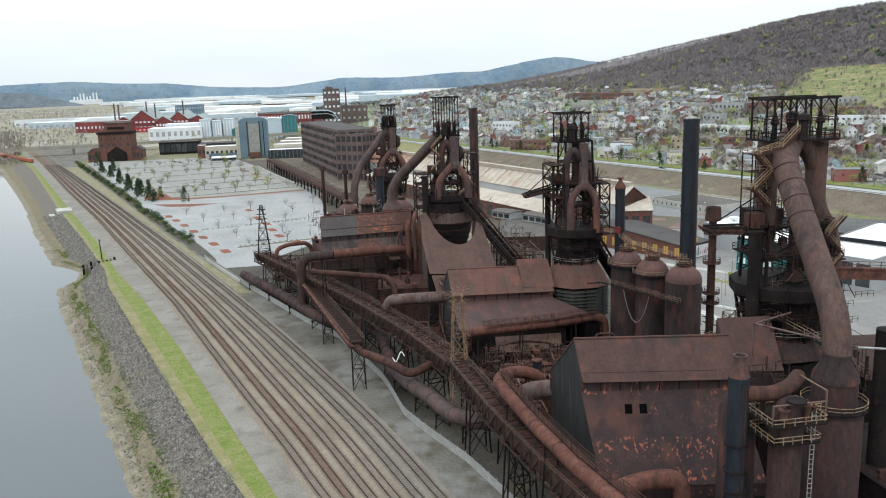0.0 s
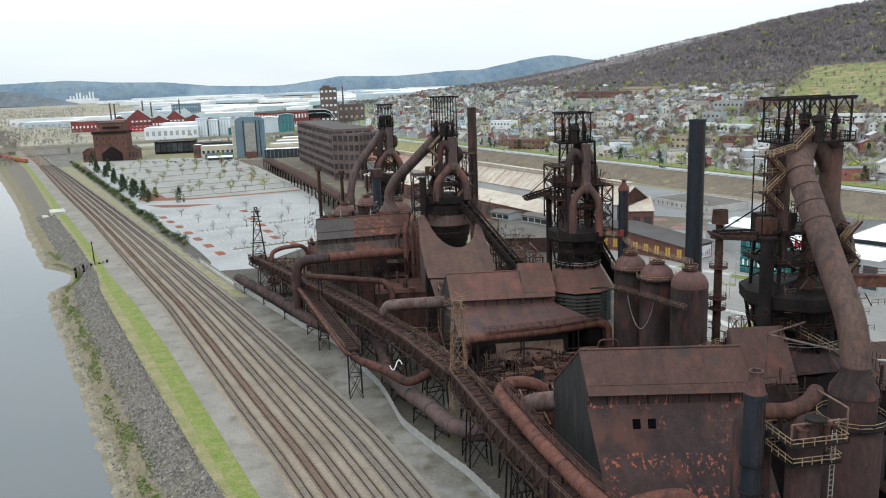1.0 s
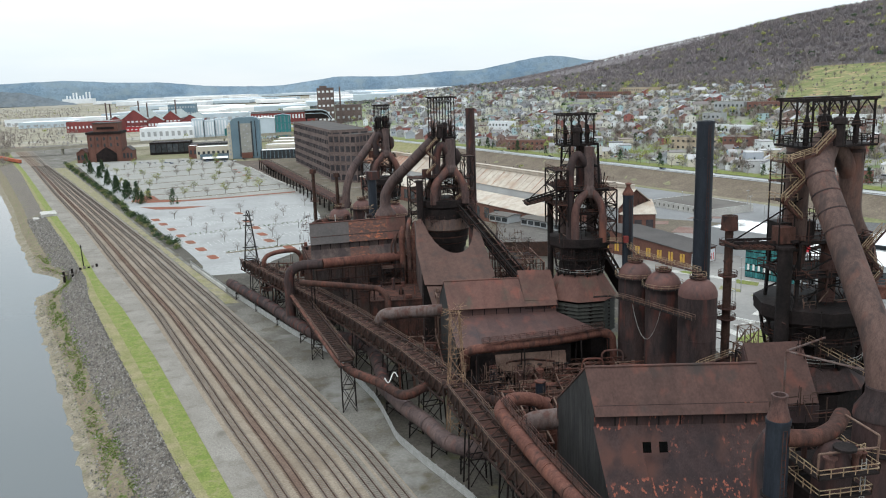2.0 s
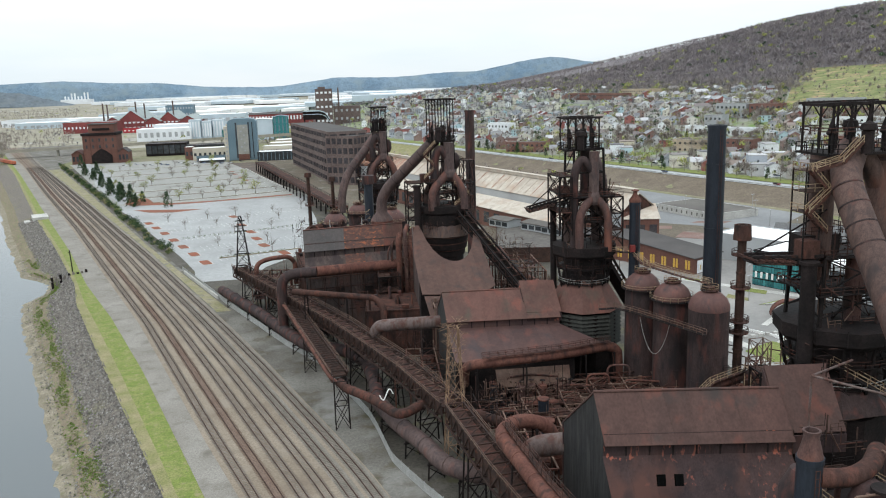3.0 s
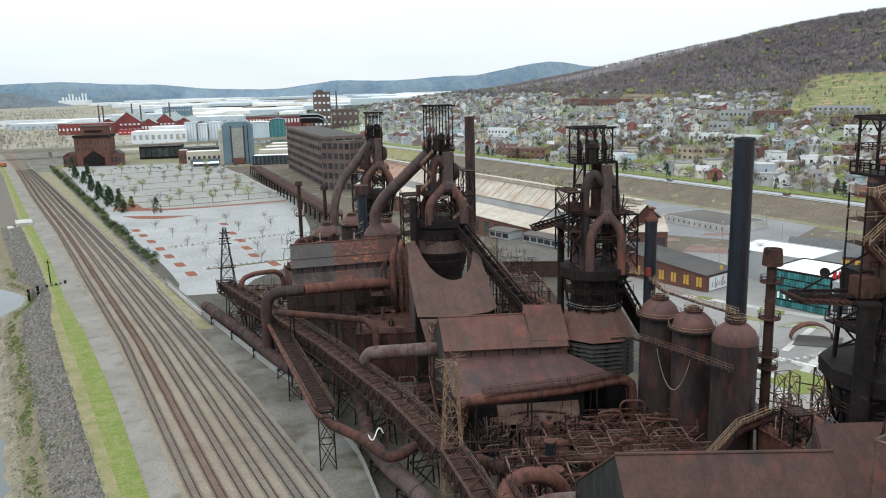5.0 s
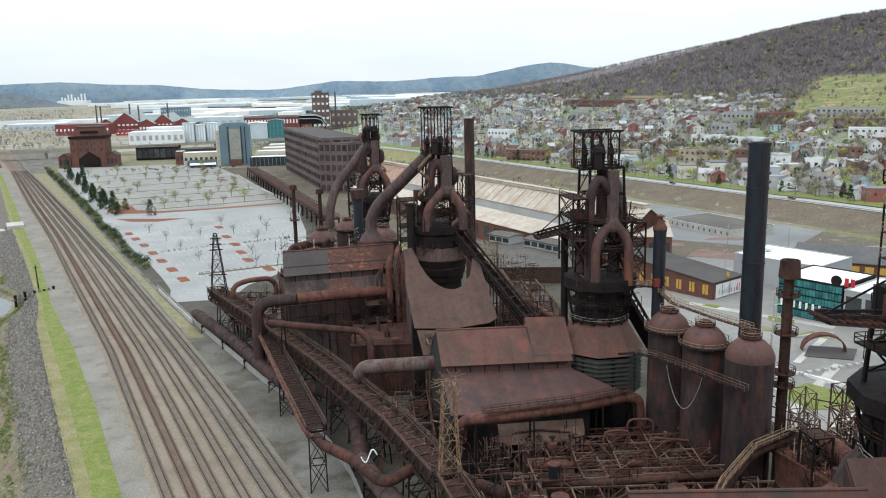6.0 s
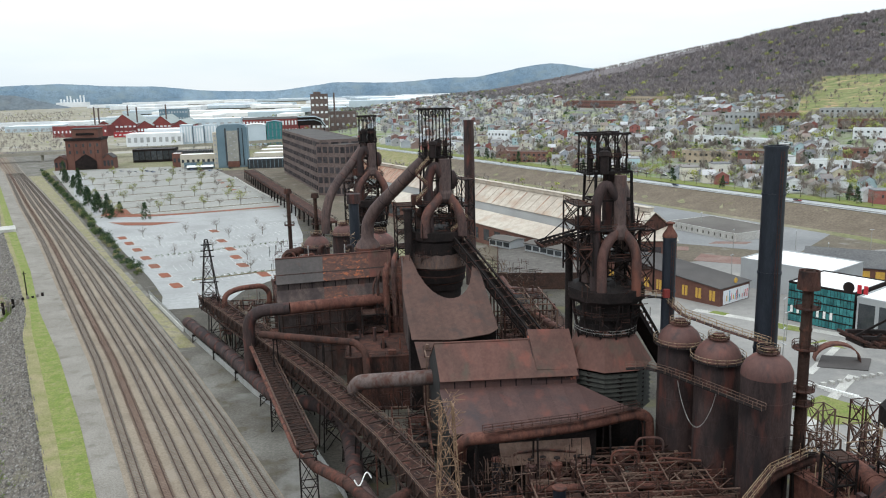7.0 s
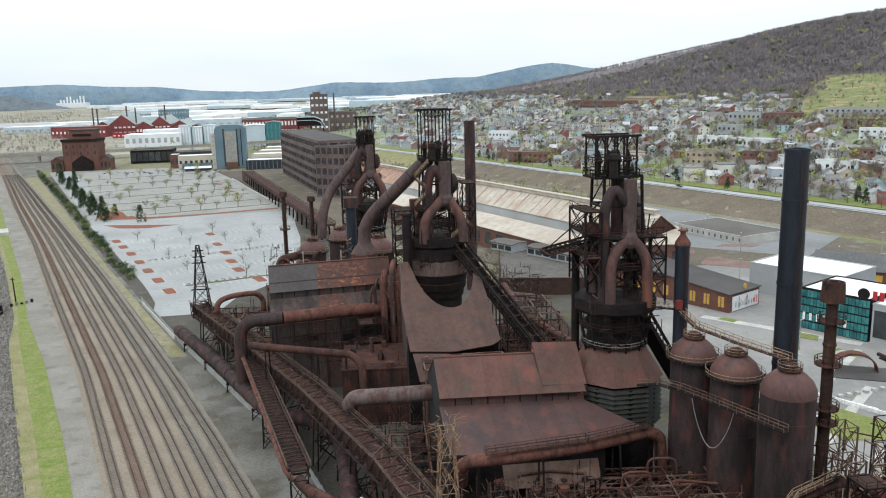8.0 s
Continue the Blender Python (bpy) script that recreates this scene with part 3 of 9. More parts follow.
BY = spaced(30, 480, 3) + spaced(485, 1000, 12)
shore(-0.2, 0.18, BY, SAND, "river_shore", "pale sandy river shore with drift", 6, 0.1, 0.22)
shore(0.16, 0.48, BY, MOSS, "bank_scrub", "brown scrub bank with green tufts", 4, 0.14, 0.3)
shore(0.46, 1.05, BY, RIPRAP, "bank_slope", "dark grey broken stone bank slope", 5, 0.10, 0.3)

# broken stones on the bank
rng = random.Random(4)
rock_v, rock_f = [], []
for _ in range(30000):
    y = 100 + 460 * rng.random() ** 1.5
    w, g = WATER(y), GRASSL(y)
    f = 0.44 + 0.58 * rng.random() ** 0.85
    x = w + (g - w) * f
    z = -5.0 * max(1 - f, 0) ** 0.8 + 0.12
    s = 0.15 + 0.30 * rng.random() ** 2.5 + max(y - 260, 0) * 0.0006
    k = len(rock_v)
    a = rng.random() * 6.3
    for q in range(4):
        rock_v.append((x + s * math.cos(a + q * 1.57) * (0.7 + 0.6 * rng.random()), y + s * math.sin(a + q * 1.57) * (0.7 + 0.6 * rng.random()), z - 0.1))
    rock_v.append((x + rng.uniform(-0.3, 0.3) * s, y + rng.uniform(-0.3, 0.3) * s, z + s * (0.5 + 0.5 * rng.random())))
    rock_f += [(k, k + 1, k + 4), (k + 1, k + 2, k + 4), (k + 2, k + 3, k + 4), (k + 3, k, k + 4)]
for _ in range(5200):
    y = 95 + 345 * rng.random() ** 1.4
    w, g = WATER(y), GRASSL(y)
    f = 0.03 + 0.46 * rng.random()
    x, z = w + (g - w) * f, -5.0 * (1 - f) ** 0.8 + 0.16
    s = 0.10 + 0.30 * rng.random() ** 3
    k = len(rock_v)
    for q in range(4):
        rock_v.append((x + s * math.cos(q * 1.57 + f * 40) * (0.7 + 0.6 * rng.random()), y + s * math.sin(q * 1.57 + f * 40) * (0.7 + 0.6 * rng.random()), z - 0.1))
    rock_v.append((x, y, z + s * (0.4 + 0.4 * rng.random())))
    rock_f += [(k, k + 1, k + 4), (k + 1, k + 2, k + 4), (k + 2, k + 3, k + 4), (k + 3, k, k + 4)]
rm = bpy.data.meshes.new("riprap_stones")
rm.from_pydata(rock_v, [], rock_f)
rm.materials.append(STONES)
tagged(new("riprap_stones", rm), "loose angular grey stones covering the bank", "stones", kind="stuff")


# driftwood along the shore
rgd = random.Random(14)
for _ in range(22):
    y = rgd.uniform(110, 380)
    f = rgd.uniform(0.06, 0.5)
    x, z = WATER(y) + (GRASSL(y) - WATER(y)) * f, -5.0 * (1 - f) ** 0.8 + 0.25
    a, ln = rgd.uniform(0, 6.28), rgd.uniform(0.9, 3.4)
    bm = B(); tube(bm, [(x, y, z), (x + ln * 0.5 * math.cos(a), y + ln * 0.5 * math.sin(a), z + 0.15), (x + ln * math.cos(a + 0.3), y + ln * math.sin(a + 0.3), z + 0.1)], [0.09, 0.07, 0.03], 5)
    solid("driftwood", bm, TIE, "bleached grey driftwood stick on the river shore", "driftwood", "driftwood sticks", loc=(x, y, z))


# ---------------------------------------------------------------- railway
def track_x(k):
    return lambda y: RAILL(y) + 0.8 + (RAILR(y) - RAILL(y) - 1.6) * k / 5


def rail_mesh(bm, fx, ys, off):
    prev = None
    for y in ys:
        x = fx(y) + off
        row = [bm.verts.new((x + a, y, z)) for a, z in ((-0.08, 0.2), (-0.06, 0.44), (0.06, 0.44), (0.08, 0.2))]
        if prev:
            for i in range(3):
                bm.faces.new((prev[i], prev[i + 1], row[i + 1], row[i]))
        prev = row
    return bm


BEDS = [BALLASTBROWN, BALLASTRED, BALLASTBROWN, BALLAST, BALLASTDARK, BALLASTDARK]
for k in range(6):
    fx = track_x(k)
    tr = thing("railway_track", (fx(200), 200, 0), ["rust-brown railway track on stained ballast", "disused railway track thick with red rust", "worn railway track on brown ballast", "railway track on pale tan ballast", "railway track with dark timber sleepers", "railway track with dark timber sleepers"][k], "railway track", "parallel railway tracks")
    part("bed", strip(fx, fx, YS, 0.16, dl=-(0.78 if k < 4 else 1.5), dr=0.78 if k < 4 else 2.1), BEDS[k], tr)
    for off in (-0.78, 0.78):
        part("rail", rail_mesh(B(), fx, YS, off), STEELRAIL, tr)
    tv, tf = [], []
    y = 105.0
    while y < 940:
        x = fx(y)
        dx = fx(y + 1) - x
        n = V(1, -dx, 0).normalized()
        u = V(dx, 1, 0).normalized()
        c = V(x, y, 0.17 + 0.02 * ((y * 7.3) % 1)) + n * (((y * 3.7) % 1) - 0.5) * 0.15
        i = len(tv)
        for zz in (0.0, 0.045):
            for a, b in ((-1.3, -0.12), (1.3, -0.12), (1.3, 0.12), (-1.3, 0.12)):
                tv.append(tuple(c + n * a + u * b + V(0, 0, zz)))
        tf += [(i + 4, i + 5, i + 6, i + 7), (i, i + 1, i + 5, i + 4), (i + 1, i + 2, i + 6, i + 5), (i + 2, i + 3, i + 7, i + 6), (i + 3, i, i + 4, i + 7)]
        y += 0.72
    tm = bpy.data.meshes.new("sleepers")
    tm.from_pydata([tuple(Vector(v) - V(fx(200), 200, 0)) for v in tv], [], tf)
    tm.materials.append(BALLASTRED if k == 1 else TIEDARK if k > 3 else TIE)
    so = share("sleeper", tm, Matrix(), tr)
    so["kind"] = "stuff"

VERGEL, VERGER = (lambda y: RAILR(y) + 2.2), (lambda y: max(FENCE(y) - 1.5, RAILR(y) + 2.3))
solid("dry_verge", strip(VERGEL, VERGER, spaced(300, 900, 9), 0.15), mat("tan_weedy_verge", (0.245, 0.215, 0.145), (0.19, 0.18, 0.09), 0.15, 0.95, 0, 0.8, 1.5, (0.15, 0.14, 0.12), 0.52), "tan weedy verge between railway and fence", "grass", kind="structure")

# chain-link fence between yard and railway
fn = thing("chain_link_fence", (FENCE(200), 200, 0), "weathered pale grey chain-link fence along the yard", "fence")
mesh_m = mat("pale_wire_mesh", (0.33, 0.33, 0.32), (0.26, 0.26, 0.25), 0.5, 0.7, 0, 0.3, 6.0)
fys = spaced(60, 372, 3.2)
bm = B()
for a, b in zip(fys, fys[1:]):
    beam(bm, (FENCE(a), a, 1.0), (FENCE(b), b, 1.0), 0.05, 2.0)
part("wire_mesh", bm, mesh_m, fn)
pm = None
for y in fys:
    if pm is None:
        bm = B(); beam(bm, (FENCE(y), y, 0), (FENCE(y), y, 2.3), 0.12)
        pm = part("post", bm, GALV, fn)
    else:
        share("post", pm.data, Matrix.Translation((FENCE(y) - FENCE(fys[0]), y - fys[0], 0)), fn)
bw = thing("barrier_wall", (FENCE(355), 355, 0), "low white concrete barrier wall along the tracks", "wall")
for a, b in ((318, 330), (330.4, 342), (342.4, 354), (354.4, 366)):
    bm = B(); beam(bm, (FENCE(a) - 0.6, a, 0.7), (FENCE(b) - 0.6, b, 0.7), 0.4, 1.4)
    part("panel", bm, CONC, bw)

# ---------------------------------------------------------------- car park
PARKL = curve_of([(360, -42), (400, -54), (444, -70), (560, -112), (700, -160), (950, -245)])
PARKR = curve_of([(360, -20), (400, 6), (480, 10), (545, 6), (585, 7), (660, -15), (710, -28), (802, -49), (950, -90)])
ASPHALTWARM = mat("warm_grey_asphalt", (0.2313, 0.2292, 0.2145), (0.2729, 0.2687, 0.2489), 0.03, 0.9, 0, 0.1, 0.5, amp=0.18, c4=(0.1823, 0.1781, 0.1599), cut4=0.54, scale4=0.06, streak4=1.0)
solid("car_park", strip(PARKL, PARKR, spaced(348, 590, 20), 0.07), ASPHALT, "large empty car park of pale worn asphalt", "car park", kind="structure")
solid("car_park", strip(PARKL, PARKR, spaced(590, 950, 20), 0.07), ASPHALTWARM, "upper car park of warm grey asphalt with planted rows", "car park", kind="structure")
solid("trestle_yard", strip(PARKR, lambda y: PARKR(y) + 34, spaced(540, 880, 20), 0.05), mat("dark_brown_fines", (0.115, 0.088, 0.072), (0.085, 0.072, 0.062), 0.05, 0.95, 0, 0.5, 0.8, (0.16, 0.145, 0.125), 0.58), "dark brown yard strip below a steel trestle", "yard", kind="structure")
kw = thing("kerb_wall", (-28, 700, 0), "low white concrete wall curving along a car park", "wall")
kys = spaced(548, 806, 21)
for a, b in zip(kys, kys[1:]):
    bm = B(); beam(bm, (PARKR(a), a + 0.2, 0.55), (PARKR(b), b - 0.2, 0.55), 0.7, 1.1)
    part("panel", bm, CONC, kw)


def flat_patch(name, pts, z, material, label, category, kind="structure"):
    bm = B()
    slab(bm, [(x, y, z) for x, y in pts], 0.05)
    return solid(name, bm, material, label, category, kind=kind)


SL = 0.31                                # rows of bays lean by this much
LOWROWS, UPROWS = (386, 417, 449, 481, 513), (612, 645, 684, 727, 775, 828, 885)


def row_y(ry, x):
    return ry + SL * (x + 60)


def row_ends(ry):
    y0 = row_y(ry, -90 if ry > 560 else -50)
    return PARKL(y0) + (20 if ry > 560 else 14), PARKR(row_y(ry, -20)) - 5


lines_v, lines_f = [], []
for ry in LOWROWS + UPROWS:
    x0, x1 = row_ends(ry)
    x = x0
    while x < x1:
        y = row_y(ry, x)
        for side in (-1, 1):
            i = len(lines_v)
            a, b = side * 0.9, side * 5.6
            lines_v += [(x - 0.08 - SL * a, y + a, 0.085), (x + 0.08 - SL * a, y + a, 0.085), (x + 0.08 - SL * b, y + b, 0.085), (x - 0.08 - SL * b, y + b, 0.085)]
            lines_f.append((i, i + 1, i + 2, i + 3))
        x += 2.75
lm = bpy.data.meshes.new("bay_lines")
lm.from_pydata(lines_v, [], lines_f)
lm.materials.append(PAINTW)
tagged(new("bay_lines", lm), "faded white parking bay lines on asphalt", "road marking", kind="structure")
STRIPBED = mat("brown_planted_strip", (0.165, 0.125, 0.085), (0.115, 0.105, 0.055), 0.1, 0.95, 0, 0.5, 0.8)
for ry in UPROWS + (386,):
    x0, x1 = row_ends(ry)
    bm = B()
    beam(bm, (x0, row_y(ry, x0), 0.12), (x1, row_y(ry, x1), 0.12), 1.7, 0.2)
    solid("planting_strip", bm, STRIPBED, "narrow brown planted strip between parking rows", "verge", "planting strips", loc=(x0, row_y(ry, x0), 0.04))


def mulch_island(x, y, l, w, label):
    th = thing("planting_island", (x, y, 0), label, "planting bed", "red islands")
    u, n = V(-0.36, 1, 0).normalized(), V(1, 0.31, 0).normalized()
    c = V(x, y, 0)
    for nm, e, z, m in (("kerb", 0.35, 0.15, CONC), ("mulch", 0.0, 0.21, REDBED)):
        bm = B()
        slab(bm, [c + u * (l / 2 + e) * a + n * (w / 2 + e) * b + V(0, 0, z) for a, b in ((-1, -0.75), (-0.8, -1), (0.8, -1), (1, -0.75), (1, 0.75), (0.8, 1), (-0.8, 1), (-1, 0.75))], z)
        part(nm, bm, m, th)


for x, y in ((-87.3, 508.4), (-80.2, 490.2), (-72.5, 470.1), (-64.5, 447.6), (-57.2, 427.2), (-49.5, 406.4), (-41.9, 385.6), (-39.6, 515.6), (-32.6, 483.1), (-26.3, 458.8), (-22.0, 437.4), (-17.6, 417.9), (-7.4, 396.4)):
    mulch_island(x, y, 9.5, 4.2, "kerbed red mulch planting island in a car park")
for x, y in ((-62, 790), (-57, 765), (-50, 738), (-44, 712)):
    mulch_island(x, y, 8, 4, "small kerbed red mulch island at a row end")
flat_patch("mulch_bed", [(-122, 634), (-119, 600), (-112, 590), (-85, 585), (-60, 588), (-5, 602), (-6, 607), (-60, 594), (-84, 593), (-100, 601), (-108, 625)], 0.16, REDBED, "long curved bed of red mulch beside the cross road", "planting bed")
flat_patch("mulch_bed", [(-107, 568), (-95, 553), (-79, 548), (-62, 556), (-80, 560)], 0.16, REDBED, "crescent bed of red mulch beside the cross road", "planting bed")
flat_patch("side_road", [(-250, 985), (-238, 990), (-170, 800), (-150, 725), (-112, 612), (-122, 600), (-166, 722), (-184, 790)], 0.10, ASPHALT, "pale side road along the railway edge", "road")

# clipped hedge rows across the car park
hv, hf = [], []
rgh = random.Random(29)
for (ax1, ay1), (bx1, by1) in (((-61, 448.5), (2, 470)), ((-37, 393.5), (-7, 402))):
    n = int(math.hypot(bx1 - ax1, by1 - ay1) / 2.6)
    for k in range(n):
        t = (k + 0.5) / n
        cx, cy = ax1 + (bx1 - ax1) * t, ay1 + (by1 - ay1) * t
        for _ in range(26):
            q = [cx + rgh.gauss(0, 0.5), cy + rgh.gauss(0, 0.35), 0.15 + rgh.random() * 0.9]
            i = len(hv)
            hv += [tuple(c + rgh.uniform(-0.28, 0.28) for c in q) for _k in range(3)]
            hf.append((i, i + 1, i + 2))
hm = bpy.data.meshes.new("clipped_hedge")
hm.from_pydata(hv, [], hf)
hm.materials.append(HEDGE)
tagged(new("clipped_hedge", hm), "rows of low dark green hedge tufts between parking bays", "hedge", kind="stuff")

# ---------------------------------------------------------------- highway
HY = spaced(-400, 1000, 20) + spaced(1040, 2000, 60)
for dl, dr, z, m, nm, lb in ((-15, -1, 7.2, ROADGREY, "highway", "grey four-lane highway on an embankment"), (-1, 14, 7.6, GRASS, "highway_verge", "mown green verge beside a highway"), (-42, -15.5, None, None, "", "")):
    if m is not None:
        solid(nm, strip(HIGHWAY, HIGHWAY, HY, 0.25 if z is None else z, dl=dl, dr=dr), m, lb, "road" if nm == "highway" else "grass", kind="structure")
bm = B()
for a, b in zip(HY, HY[1:]):
    for off in (-8.2, -14.6, -1.6):
        beam(bm, (HIGHWAY(a) + off, a, 7.24), (HIGHWAY(b) + off, b, 7.24), 0.25, 0.02)
solid("lane_lines", bm, PAINTW, "white lane lines on a highway", "road marking", kind="structure")
BROWNBANK = mat("brown_scrub_bank", (0.115, 0.092, 0.070), (0.148, 0.120, 0.090), 0.08, 0.95, 0, 0.6, 0.8, (0.13, 0.125, 0.06), 0.62)
for far_part, ys in ((0, [y for y in HY if y <= 860]), (1, [y for y in HY if y >= 840])):
  bm, prev = B(), None
  for y in ys:
    h = HIGHWAY(y)
    row = [bm.verts.new((h - 46, y, 0.3)), bm.verts.new((h - 34, y, 1.6)), bm.verts.new((h - 16, y, 7.1))]
    if prev:
        for i in range(2):
            bm.faces.new((prev[i], prev[i + 1], row[i + 1], row[i]))
    prev = row
  solid("embankment", bm, DRYGRASS if far_part else BROWNBANK, "dry grassy embankment below a highway" if far_part else "brown scrubby embankment below a highway", "embankment", kind="structure", smooth=True)
SCRUBL = curve_of([(330, 124), (400, 92), (480, 34), (560, 12), (700, -6), (850, -30), (1000, -66)])
solid("scrub_ground", strip(SCRUBL, HIGHWAY, spaced(370, 1000, 20), 0.06, dr=-45.0), mat("brown_waste_ground", (0.135, 0.110, 0.086), (0.105, 0.092, 0.068), 0.04, 0.95, 0, 0.5, 0.6, (0.21, 0.20, 0.185), 0.58), "brown waste ground with worn grey patches", "ground", kind="structure")
bm = B()
for a, b in zip(HY, HY[1:]):
    beam(bm, (HIGHWAY(a) - 15.5, a, 7.9), (HIGHWAY(b) - 15.5, b, 7.9), 0.12, 0.4)
solid("guard_rail", bm, GALV, "grey steel guard rail along a highway", "guard rail", kind="structure")

tw = thing("timber_wing_wall", (-97, 378, -5), "dark rotten timber wing wall at a bank inlet", "retaining wall")
for k in range(9):
    bm = B(); beam(bm, (-103 + k * 1.4, 372 + k * 1.3, -5), (-103 + k * 1.4, 372 + k * 1.3, 0.8 + 0.3 * (k % 3)), 0.9, 0.5)
    part("pile", bm, TIE if k % 2 else IRON, tw)
bm = B(); beam(bm, (-104, 371, -1), (-91, 383, -0.6), 0.4, 0.5); part("waler", bm, TIE, tw)
po = thing("utility_post", (-97.2, 381, 0), "dark leaning timber utility post", "post")
bm = B(); tube(bm, [(-96.6, 380, -1), (-97.2, 381, 10.5)], [0.28, 0.2], 8); part("pole", bm, IRON, po)
bm = B(); beam(bm, (-98, 381, 9.6), (-96.4, 381, 9.6), 0.2); part("crossarm", bm, IRON, po)
ch = thing("culvert_box", (-161, 556, 0), "pale concrete culvert head on the bank", "culvert")
bm = B(); box(bm, (-161, 556, -0.6), (9, 16, 4.6), 20); part("head_wall", bm, CONC, ch)
bm = B(); box(bm, (-167, 553, -2.5), (5, 9, 3), 20); part("apron", bm, CONC, ch)
ORANGECAR = mat("orange_freight_paint", (0.42, 0.12, 0.06), (0.33, 0.10, 0.06), 0.1, 0.7, 0, 0.1)
for k in range(9):
    y0 = 985 + k * 19
    x0, x1 = RAILL(y0) - 8 - k * 4.5, RAILL(y0 + 17) - 8 - (k + 1) * 4.5
    fc = thing("freight_car", (x0, y0, 0), "orange-red open freight car on the railway", "freight car", "freight train")
    a, b = V(x0, y0, 2.6), V(x1, y0 + 17, 2.6)
    bm = B(); beam(bm, a, b, 3.1, 3.2); part("body", bm, ORANGECAR, fc)
    bm = B(); beam(bm, a - V(0, 0, 1.8), b - V(0, 0, 1.8), 2.4, 0.8); part("underframe", bm, IRON, fc)
    for t in (0.15, 0.85):
        p = a.lerp(b, t)
        bm = B(); box(bm, (p.x, p.y, 0.7), (2.3, 2.6, 0.9)); part("bogie", bm, IRON, fc)

weed_v, weed_f = [], []
for _ in range(6500):
    y = 100 + 340 * rng.random() ** 1.4
    f = rng.gauss(0.36, 0.09)
    if not 0.05 < f < 0.9 or noise.noise(V(y * 0.06, f * 6, 5)) < -0.1:
        continue
    w, g = WATER(y), GRASSL(y)
    x, z = w + (g - w) * f, -5.0 * (1 - f) ** 0.8 + 0.1
    for _k in range(5):
        a, s = rng.uniform(0, 6.28), rng.uniform(0.12, 0.38)
        i = len(weed_v)
        weed_v += [(x + 0.2 * math.cos(a), y + 0.2 * math.sin(a), z), (x + s * math.cos(a + 0.6), y + s * math.sin(a + 0.6), z + s * 0.9), (x + s * math.cos(a - 0.6), y + s * math.sin(a - 0.6), z + s * 0.7)]
        weed_f.append((i, i + 1, i + 2))
wd = bpy.data.meshes.new("bank_weeds")
wd.from_pydata(weed_v, [], weed_f)
wd.materials.append(mat("fresh_weed_leaf", (0.10, 0.17, 0.03), (0.16, 0.19, 0.06), 0.1, 0.9, 0, 0))
tagged(new("bank_weeds", wd), "tufts of fresh green weeds on the river bank", "weeds", kind="stuff")

# ================================================================ steelworks
def pipe(name, pts, r, material, label, bend=3.0, group="", seg=16, ribs=0.0, supports=True, parent=None, end=None):
    """A gas main with round elbows, flange rings and, where it runs high, trestle legs."""
    path = rounded(pts, bend, 6)
    th = parent or thing(name, tuple(pts[0][:2]) + (0,), label, "pipe", group)
    part("pipe_run", tube(B(), path, r, seg), material, th, "" if parent is None else label, smooth=True)
    if ribs:
        acc, nxt = 0.0, ribs * 0.5
        for a, b in zip(path, path[1:]):
            ln = (b - a).length
            while nxt <= acc + ln:
                p = a.lerp(b, (nxt - acc) / ln)
                d = (b - a).normalized()
                part("flange", tube(B(), [p - d * 0.12, p + d * 0.12], r * 1.07, seg), material, th)
                nxt += ribs
            acc += ln
    if supports:
        for a, b in zip(pts, pts[1:]):
            a, b = Vector(a), Vector(b)
            if abs(b.z - a.z) > 0.5 * (b - a).length:
                continue
            n = max(1, int((b - a).length / 16))
            for k in range(n):
                p = a.lerp(b, (k + 0.5) / n)
                if p.z - r > 1.5:
                    d = (b - a).normalized()
                    s = V(-d.y, d.x, 0).normalized()
                    bm = B()
                    for q in (-1, 1):
                        beam(bm, V(p.x, p.y, p.z - r * 0.7) + s * r * 0.8 * q, V(p.x, p.y, 0) + s * (r * 0.8 + p.z * 0.06) * q, 0.3)
                    beam(bm, V(p.x, p.y, p.z - r) + s * r * q, V(p.x, p.y, p.z - r) - s * r * q, 0.35)
                    beam(bm, V(p.x, p.y, p.z * 0.55) + s * (r * 0.8 + p.z * 0.025), V(p.x, p.y, 0.3) - s * (r * 0.8 + p.z * 0.06), 0.16)
                    beam(bm, V(p.x, p.y, p.z * 0.55) - s * (r * 0.8 + p.z * 0.025), V(p.x, p.y, 0.3) + s * (r * 0.8 + p.z * 0.06), 0.16)
                    part("trestle_leg", bm, IRON, th)
    return th


